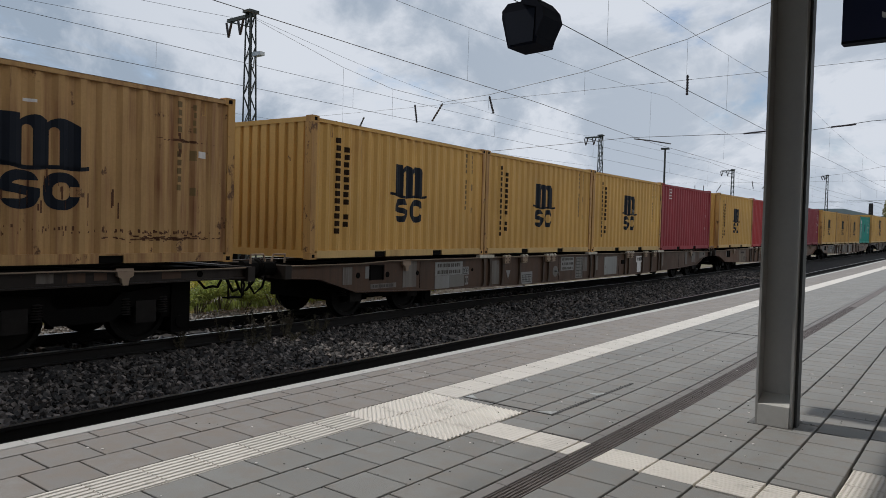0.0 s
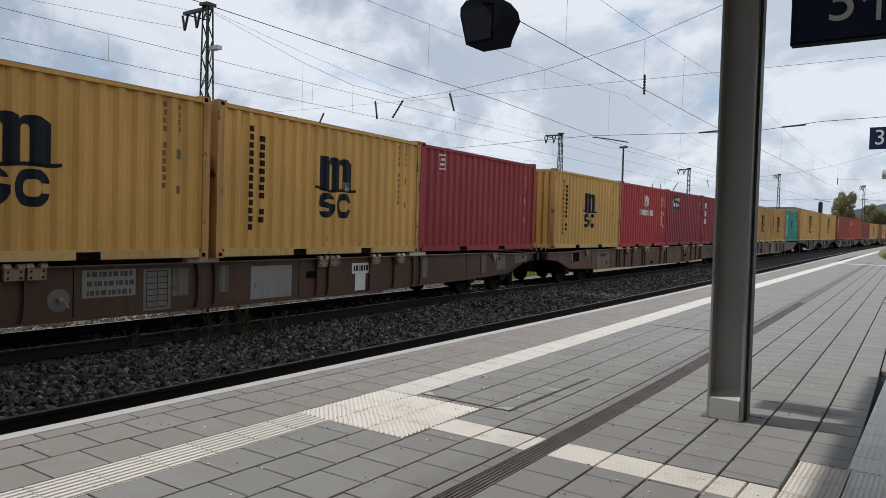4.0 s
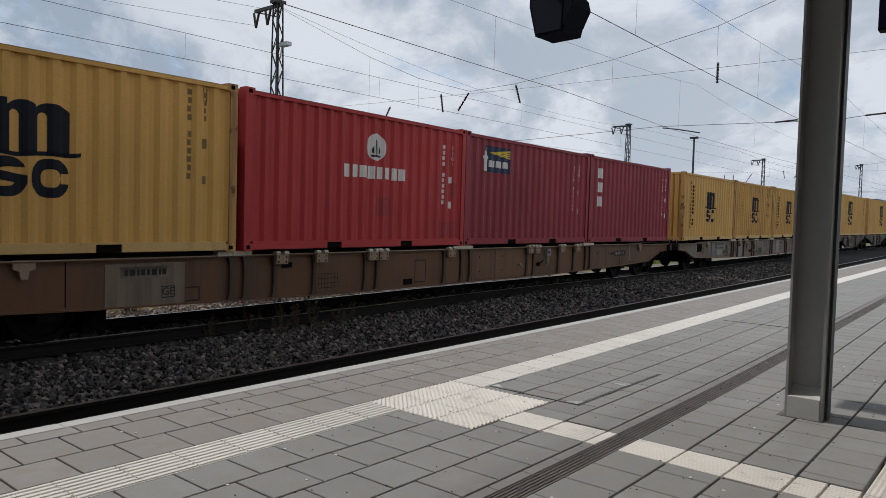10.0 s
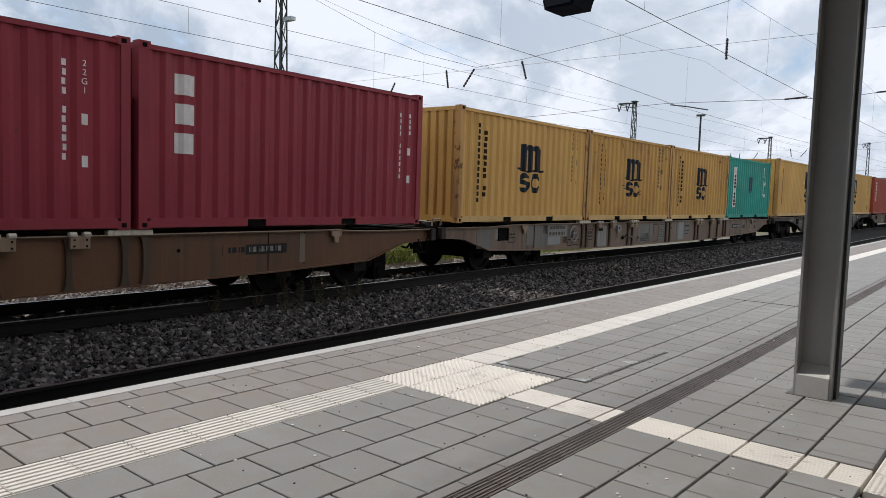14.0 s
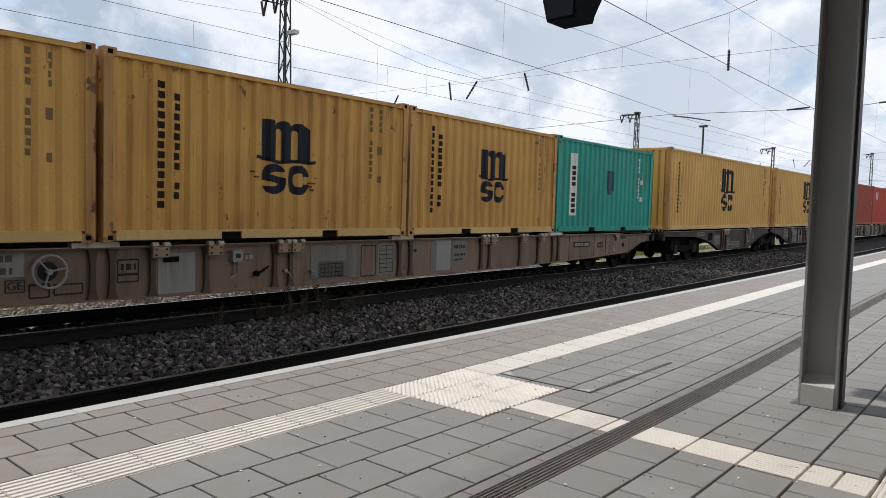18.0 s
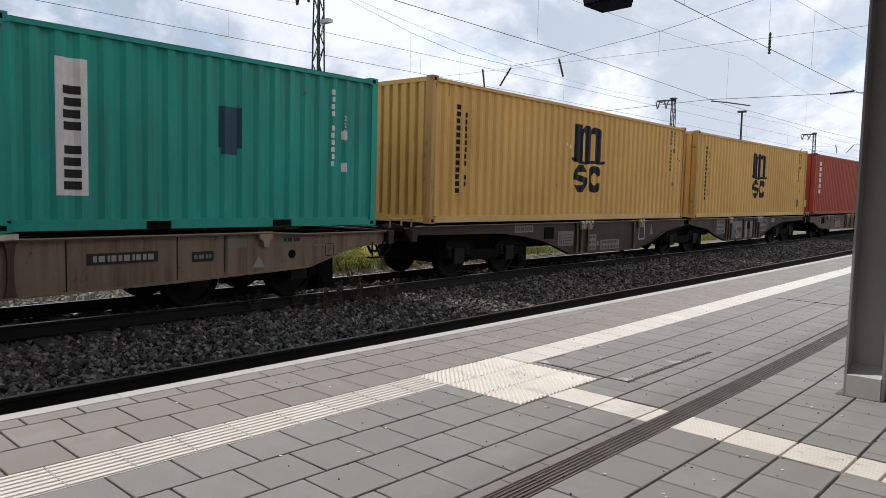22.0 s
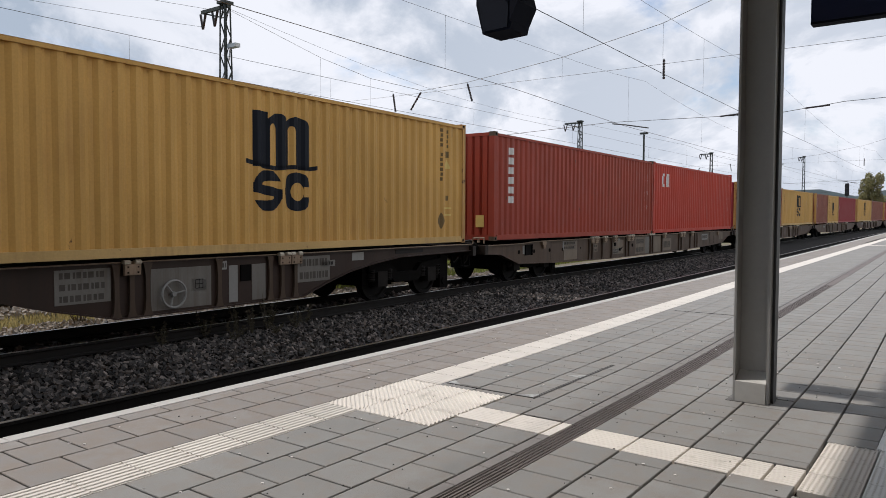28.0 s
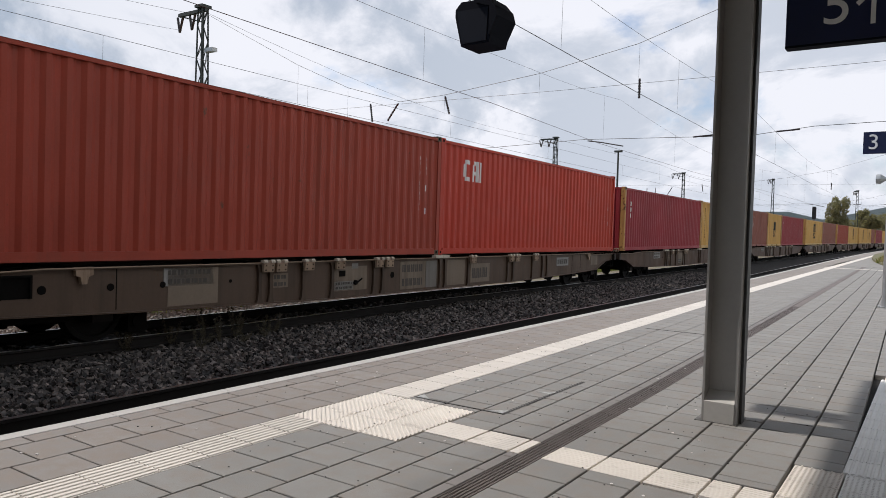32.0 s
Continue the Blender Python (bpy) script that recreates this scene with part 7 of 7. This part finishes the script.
def cut_pieces(xa, xb, ya, yb):
    """The stretches of a paver that tactile tiles leave free."""
    if not taken(xa, xb, ya, yb):
        xc = (xa + xb) / 2
        for lo, hi, cond in ((FIELD[2], FIELD[3], xc < -2.757), (*CROSS, -2.757 < xc < -0.63), (3.90, 4.85, xc > -0.63)):
            if cond and xc > FIELD[0] - 0.05:
                if ya < lo < yb:
                    yb = lo - 0.006
                if ya < hi < yb:
                    ya = hi + 0.006
        return [(ya, yb)] if yb - ya > 0.03 else []
    xc = (xa + xb) / 2
    if FIELD[0] - 0.05 < xc < FIELD[1] + 0.02 and FIELD[2] < (ya + yb) / 2 < FIELD[3]:
        return [(a, b) for a, b in ((ya, FIELD[2] - 0.006), (FIELD[3] + 0.006, yb)) if b - a > 0.03]
    if -2.757 < xc < -0.63:
        return [(a, b) for a, b in ((ya, CROSS[0] - 0.006), (CROSS[1] + 0.006, yb)) if b - a > 0.03]
    return []


paving = thing("paving", "grey square concrete pavers in staggered rows", "paving", kind="structure")
rest, rest_dust = M(), M()
shared = {}
for xa, xb, off in ROWS:
    j = int((-2.0 - off) / PITCH) - 2
    while True:
        ya = along(off + j * PITCH) + 0.006
        yb = along(off + (j + 1) * PITCH) - 0.006
        j += 1
        if ya > PLAT_END - 0.2:
            break
        for a, b in cut_pieces(xa, xb, ya, yb):
            xc = (xa + xb) / 2
            d, lean = drift(xc, a), drift(xc, b) - drift(xc, a)
            if 1.7 < a < 6.4 and xa < -0.3:
                key = (round(xb - xa, 3), round(b - a, 3), xb < -3.7)
                if key not in shared:
                    shared[key] = fix(M().chamfered(-key[0] / 2, key[0] / 2, -key[1] / 2, key[1] / 2, -0.05, 0.0, 0.0035).mesh("paver", PAVER_DUST if key[2] else PAVER))
                ob = part("paver", shared[key], None, paving)
                rr = random.random
                ob.location = (xc + d + lean / 2, (a + b) / 2, 0.0016 * (rr() - 0.5))
                ob.rotation_euler = (0.006 * (rr() - 0.5), 0.006 * (rr() - 0.5), 0.004 * (rr() - 0.5) - lean / (b - a))
            else:
                z = 0.0012 * (random.random() - 0.5)
                (rest_dust if xb < -3.7 else rest).chamfered(xa + d, xb + d, a, b, -0.05, z, 0.0035, lean)
for field_, material, lab in ((rest, PAVER_ALL, "grey concrete pavers farther along the platform"), (rest_dust, PAVER_DUST_ALL, "brown grey pavers along the platform edge")):
    ob = new("far_paver", field_.mesh("far_paver", material))
    ob.parent = paving
    tagged(ob, lab, kind="stuff")
part("far_paving", ribbon(M(), -4.565, -3.712, -0.05, 0.0, PLAT_END, 240.0), PAVER_DUST, paving)
part("far_paving", ribbon(M(), -3.380, 4.5, -0.05, 0.0, PLAT_END, 240.0, drift), PAVER, paving)
part("far_paving", ribbon(M(), 1.21, 6.0, -0.05, 0.0, -26.0, PLAT_END), PAVER, paving)
part("far_paving", ribbon(M(), -4.565, 1.2, -0.05, -0.004, -26.0, -2.3), PAVER, paving)


def ribbed(w, l, along, n=7, high=0.0045):
    """A tactile tile with raised ribs; along: the axis the ribs follow."""
    m = M().box(-w / 2, w / 2, -l / 2, l / 2, -0.05, -0.001)
    span = w if along == "y" else l
    p = span / n
    for k in range(n):
        c = -span / 2 + (k + 0.5) * p
        poly = [(c - 0.36 * p, -0.001), (c + 0.36 * p, -0.001), (c + 0.24 * p, high), (c - 0.24 * p, high)]
        if along == "y":
            m.prism(poly, "y", -l / 2 + 0.002, l / 2 - 0.002)
        else:
            m.prism([(a, b) for a, b in poly], "x", -w / 2 + 0.002, w / 2 - 0.002)
    return m


def dotted(w, l, n=10):
    m = M().box(-w / 2, w / 2, -l / 2, l / 2, -0.05, -0.001)
    for i in range(n):
        for j in range(n):
            x = -w / 2 + (i + 0.5) * w / n
            y = -l / 2 + (j + 0.5 + (0.5 if i % 2 else 0) - 0.25) * l / n
            a, b = 0.27 * w / n, 0.16 * w / n
            m.add([(x - a, y - a, -0.001), (x + a, y - a, -0.001), (x + a, y + a, -0.001), (x - a, y + a, -0.001), (x - b, y - b, 0.005), (x + b, y - b, 0.005), (x + b, y + b, 0.005), (x - b, y + b, 0.005)],
                  [(4, 5, 6, 7), (0, 1, 5, 4), (1, 2, 6, 5), (2, 3, 7, 6), (3, 0, 4, 7)])
    return m


def slanted(w, l, n=14):
    """A tactile tile with raised ribs set on the slant."""
    m = M().box(-w / 2, w / 2, -l / 2, l / 2, -0.05, -0.001)
    p, r, h = 2 * w / n, 0.008, w / 2 - 0.003

    def cut(poly, ax, ay, lim):
        out = []
        for (u0, v0), (u1, v1) in zip(poly, poly[1:] + poly[:1]):
            d0, d1 = lim - ax * u0 - ay * v0, lim - ax * u1 - ay * v1
            if d0 >= 0:
                out.append((u0, v0))
            if d0 * d1 < 0:
                f = d0 / (d0 - d1)
                out.append((u0 + f * (u1 - u0), v0 + f * (v1 - v0)))
        return out

    for k in range(n):
        c = -w + (k + 0.5) * p
        q = [(-h, -h), (h, -h), (h, h), (-h, h)]
        q = cut(cut(q, 1, 1, c + 1.41 * r), -1, -1, -c + 1.41 * r)
        if len(q) < 3:
            continue
        z = len(q)
        t = [(u, v) for u, v in cut(cut([(-h + 0.002, -h + 0.002), (h - 0.002, -h + 0.002), (h - 0.002, h - 0.002), (-h + 0.002, h - 0.002)], 1, 1, c + 0.9 * r), -1, -1, -c + 0.9 * r)]
        if len(t) != z:
            continue
        m.add([(u, v, -0.001) for u, v in q] + [(u, v, 0.0052) for u, v in t],
              [tuple(range(z, 2 * z))] + [(e, (e + 1) % z, z + (e + 1) % z, z + e) for e in range(z)])
    return m


strip = thing("guide_strip", "cream ribbed tactile guide strip along the platform", "tactile paving", kind="structure")
me = fix(ribbed(0.316, PITCH - 0.006, "y").mesh("ribbed_tile", CREAM))
me_low = fix(ribbed(0.316, PITCH - 0.006, "y", 7, 0.0015).mesh("ribbed_tile", CREAM))
y = 0.205 - 8 * PITCH
while y < 16:
    yc = y + PITCH / 2
    if not (FIELD[2] - 0.12 < yc < FIELD[3] + 0.12):
        ob = part("ribbed_tile", me if yc < 4.2 else me_low, None, strip)
        ob.location = (-3.545 + drift(-3.545, yc), yc, 0)
        ob.rotation_euler = (0, 0, (drift(-3.545, yc) - drift(-3.545, yc + 1)))
    y += PITCH
far_strip = ribbon(M(), -3.705, -3.385, -0.05, 0.003, y, 240.0, drift)
part("far_strip", far_strip, CREAM, strip)
fieldt = thing("attention_field", "cream tactile attention field with slanted studs", "tactile paving", kind="structure")
me = fix(slanted(0.312, 0.312).mesh("studded_tile", CREAM))
for i in range(3):
    for j in range(3):
        ob = part("studded_tile", me, None, fieldt)
        ob.location = (FIELD[0] + (i + 0.5) * 0.316, FIELD[2] + (j + 0.5) * 0.316, 0)
cross = thing("cross_strip", "cream ribbed tactile strip across the platform", "tactile paving", kind="structure")
for xa, xb in ((-2.752, -2.424), (-2.412, -2.106), (-2.096, -2.026), (-1.876, -1.572), (-1.564, -1.262), (-1.253, -0.962), (-0.951, -0.80), (-0.790, -0.638)):
    ob = part("ribbed_tile", ribbed(xb - xa - 0.004, 0.300, "x", 9, 0.0022 if xa > -1.9 else 0.0008), CREAM, cross)
    ob.location = ((xa + xb) / 2, 4.104 - 0.012 * (xa + 2.0), 0)
    ob.rotation_euler = (0, 0, -0.012)
part("far_cross_strip", ribbon(M(), -3.38, 3.0, -0.05, 0.004, 37.3, 37.75, drift), CREAM, cross, "pale cross band far along the platform")
right = thing("attention_field", "pale tactile field with raised dots beside the canopy", "tactile paving", kind="structure")
med = fix(dotted(0.262, 0.306).mesh("dotted_tile", CREAM))
meg = fix(dotted(0.262, 0.306).mesh("dotted_tile", GREYDOT))
for i in range(6):
    for j in range(3):
        ob = part("dotted_tile", med if i == 0 else meg, None, right)
        ob.location = (-0.492 + 0.273 * i, 4.055 + 0.316 * j, 0)
side = thing("guide_strip", "pale grey ribbed tactile strip under the canopy", "tactile paving", kind="structure")
mer = fix(ribbed(0.292, 0.308, "y", 8).mesh("ribbed_tile", GREYDOT))
for j in range(11):
    ob = part("ribbed_tile", mer, None, side)
    ob.location = (-0.228, 5.01 + 0.3145 * j, 0)
for i in range(6):
    ob = part("dotted_tile", med, None, side)
    ob.location = (-0.216 + 0.275 * i, 8.47, 0)

drain = thing("drain_channel", "brown slotted drain grate set in the platform", "drain", kind="structure")
g = M()
for k in range(30):
    yy = -0.245 + 0.49 * k / 30
    g.box(-0.060, 0.060, yy, yy + 0.009, -0.03, -0.005)
for x in (-0.065, -0.040, -0.015, 0.010, 0.035, 0.058):
    g.box(x, x + 0.007, -0.248, 0.248, -0.03, -0.001)
me = fix(g.mesh("grate", GRATE))
y = -2.0
while y < 16:
    ob = part("grate", me, None, drain)
    ob.location = (-1.948 + drift(-1.948, y), y, 0)
    ob.rotation_euler = (0, 0, drift(-1.948, y) - drift(-1.948, y + 1))
    y += 0.5
part("far_grate", ribbon(M(), -2.012, -1.884, -0.04, -0.003, y - 0.25, PLAT_END, drift), GRATE, drain)
part("channel", ribbon(M(), -2.022, -1.88, -0.05, -0.035, -2.0, y - 0.25, drift), JOINT, drain)
y = 0.10 - 7 * PITCH
while y < PLAT_END - 0.4:
    a, b = along(y) + 0.004, along(y + PITCH) - 0.004
    if a < CROSS[0] < b:
        b = CROSS[0] - 0.004
    elif a < CROSS[1] < b:
        a = CROSS[1] + 0.004
    if not CROSS[0] < (a + b) / 2 < CROSS[1]:
        d = drift(-2.06, a)
        part("gutter_slab", M().chamfered(-2.096 + d, -2.024 + d, a, b, -0.05, -0.001, 0.003, drift(-2.06, b) - d), GUTTER, drain)
    y += PITCH

cover = thing("access_cover", "paved access cover with a worn steel rim", "cover")
CX0, CX1, CY0, CY1 = -3.375, -2.565, 4.70, 6.17
for xa, xb, ya, yb in ((CX1 - 0.012, CX1, CY0, CY1), (CX0, CX1 - 0.012, CY0, CY0 + 0.012), (CX0, CX0 + 0.010, CY0 + 0.012, CY0 + 0.4)):
    part("rim", M().box(xa, xb, ya, yb, -0.02, 0.003), WORNRIM, cover)
for xa, xb, ya, yb in ((CX1 + 0.001, CX1 + 0.008, CY0 - 0.009, CY1), (CX0, CX1, CY0 - 0.009, CY0 - 0.001), (CX1 - 0.019, CX1 - 0.013, CY0 + 0.03, CY1)):
    part("groove", M().box(xa, xb, ya, yb, -0.02, 0.0022), JOINT, cover, "dark groove beside the rim")
part("rim", M().box(CX1 + 0.009, CX1 + 0.015, CY0 - 0.02, CY1, -0.02, 0.003), WORNRIM, cover)
for x, y, sx, sy in ((CX1 - 0.012, CY0 + 0.012, -1, 1), (CX0 + 0.012, CY0 + 0.012, 1, 1), (CX1 - 0.012, 5.52, -1, 1), (CX0 + 0.012, 5.56, 1, 1)):
    part("corner_plate", M().prism([(x, y), (x + sx * 0.13, y), (x, y + sy * 0.10)], "z", -0.01, 0.0035), CHIPPED, cover, "worn steel corner")
solid("floor_joint", M().box(-3.38, -2.5, 10.22, 10.25, -0.02, 0.002), JOINT, "dark cross joint in the paving", "joint", kind="structure")
lit = M()
rng = np.random.default_rng(77)
specks = M()
for k in range(330):
    x, y, d = rng.uniform(-4.5, -0.65), rng.uniform(1.9, 9.0), rng.uniform(0.003, 0.008) if k > 70 else 0.011
    (lit if k < 110 else specks).prism([(x, y - d * 0.8), (x + d, y), (x + d * 0.2, y + d), (x - d * 0.8, y + d * 0.3)], "z", -0.001, 0.0035)
tagged(new("litter", fix(specks.mesh("litter", INK))), "tiny dark crumbs and gum spots on the paving", "litter", kind="stuff")
tagged(new("litter", fix(lit.mesh("litter", WHITETEXT))), "tiny pale crumbs on the paving", "litter", kind="stuff")


# ---- what moves ----
TRAVEL_T = [-2, 0, 2, 4, 7, 9, 11, 13, 17, 19, 23, 25, 28, 30, 32, 34]
TRAVEL_S = [-6.39, 0.31, 7.03, 13.73, 23.90, 30.82, 37.80, 44.83, 58.99, 66.05, 80.07, 87.02, 97.30, 104.13, 110.94, 117.74]


def travelled(t):
    """Metres that the train has come since the start; slopes from neighbours."""
    k = max(1, min(len(TRAVEL_T) - 3, int(np.searchsorted(TRAVEL_T, t, "right")) - 1))
    T, S = TRAVEL_T, TRAVEL_S
    h = T[k + 1] - T[k]
    m0 = (S[k + 1] - S[k - 1]) / (T[k + 1] - T[k - 1])
    m1 = (S[k + 2] - S[k]) / (T[k + 2] - T[k])
    u = (t - T[k]) / h
    return (2 * u**3 - 3 * u**2 + 1) * S[k] + (u**3 - 2 * u**2 + u) * h * m0 + (3 * u**2 - 2 * u**3) * S[k + 1] + (u**3 - u**2) * h * m1


def motions():
    for ob, s, length in RUN:
        rows = []
        for t in range(0, 33):
            y = s - travelled(t)
            xa, xb = lat_train(y + 0.1 * length), lat_train(y + 0.9 * length)
            za, zb = deck(y + 0.1 * length), deck(y + 0.9 * length)
            turn = math.atan((xb - xa) / (0.8 * length))
            xm_ = xa - 0.1 * (xb - xa) / 0.8
            z = za - 0.1 * (zb - za) / 0.8
            rows.append((float(t), pose(TRACK_TRAIN + xm_, y, z, math.degrees(math.atan((zb - za) / (0.8 * length))), 0, -math.degrees(turn))))
        walk(ob, rows)
    for w, start in WHEELS:
        if start > 130:
            continue
        at = tuple(w.location)
        walk(w, [(k / 6, pose(*at, math.degrees(travelled(k / 6) / 0.46) % 360, 0, 0)) for k in range(193)])


motions()
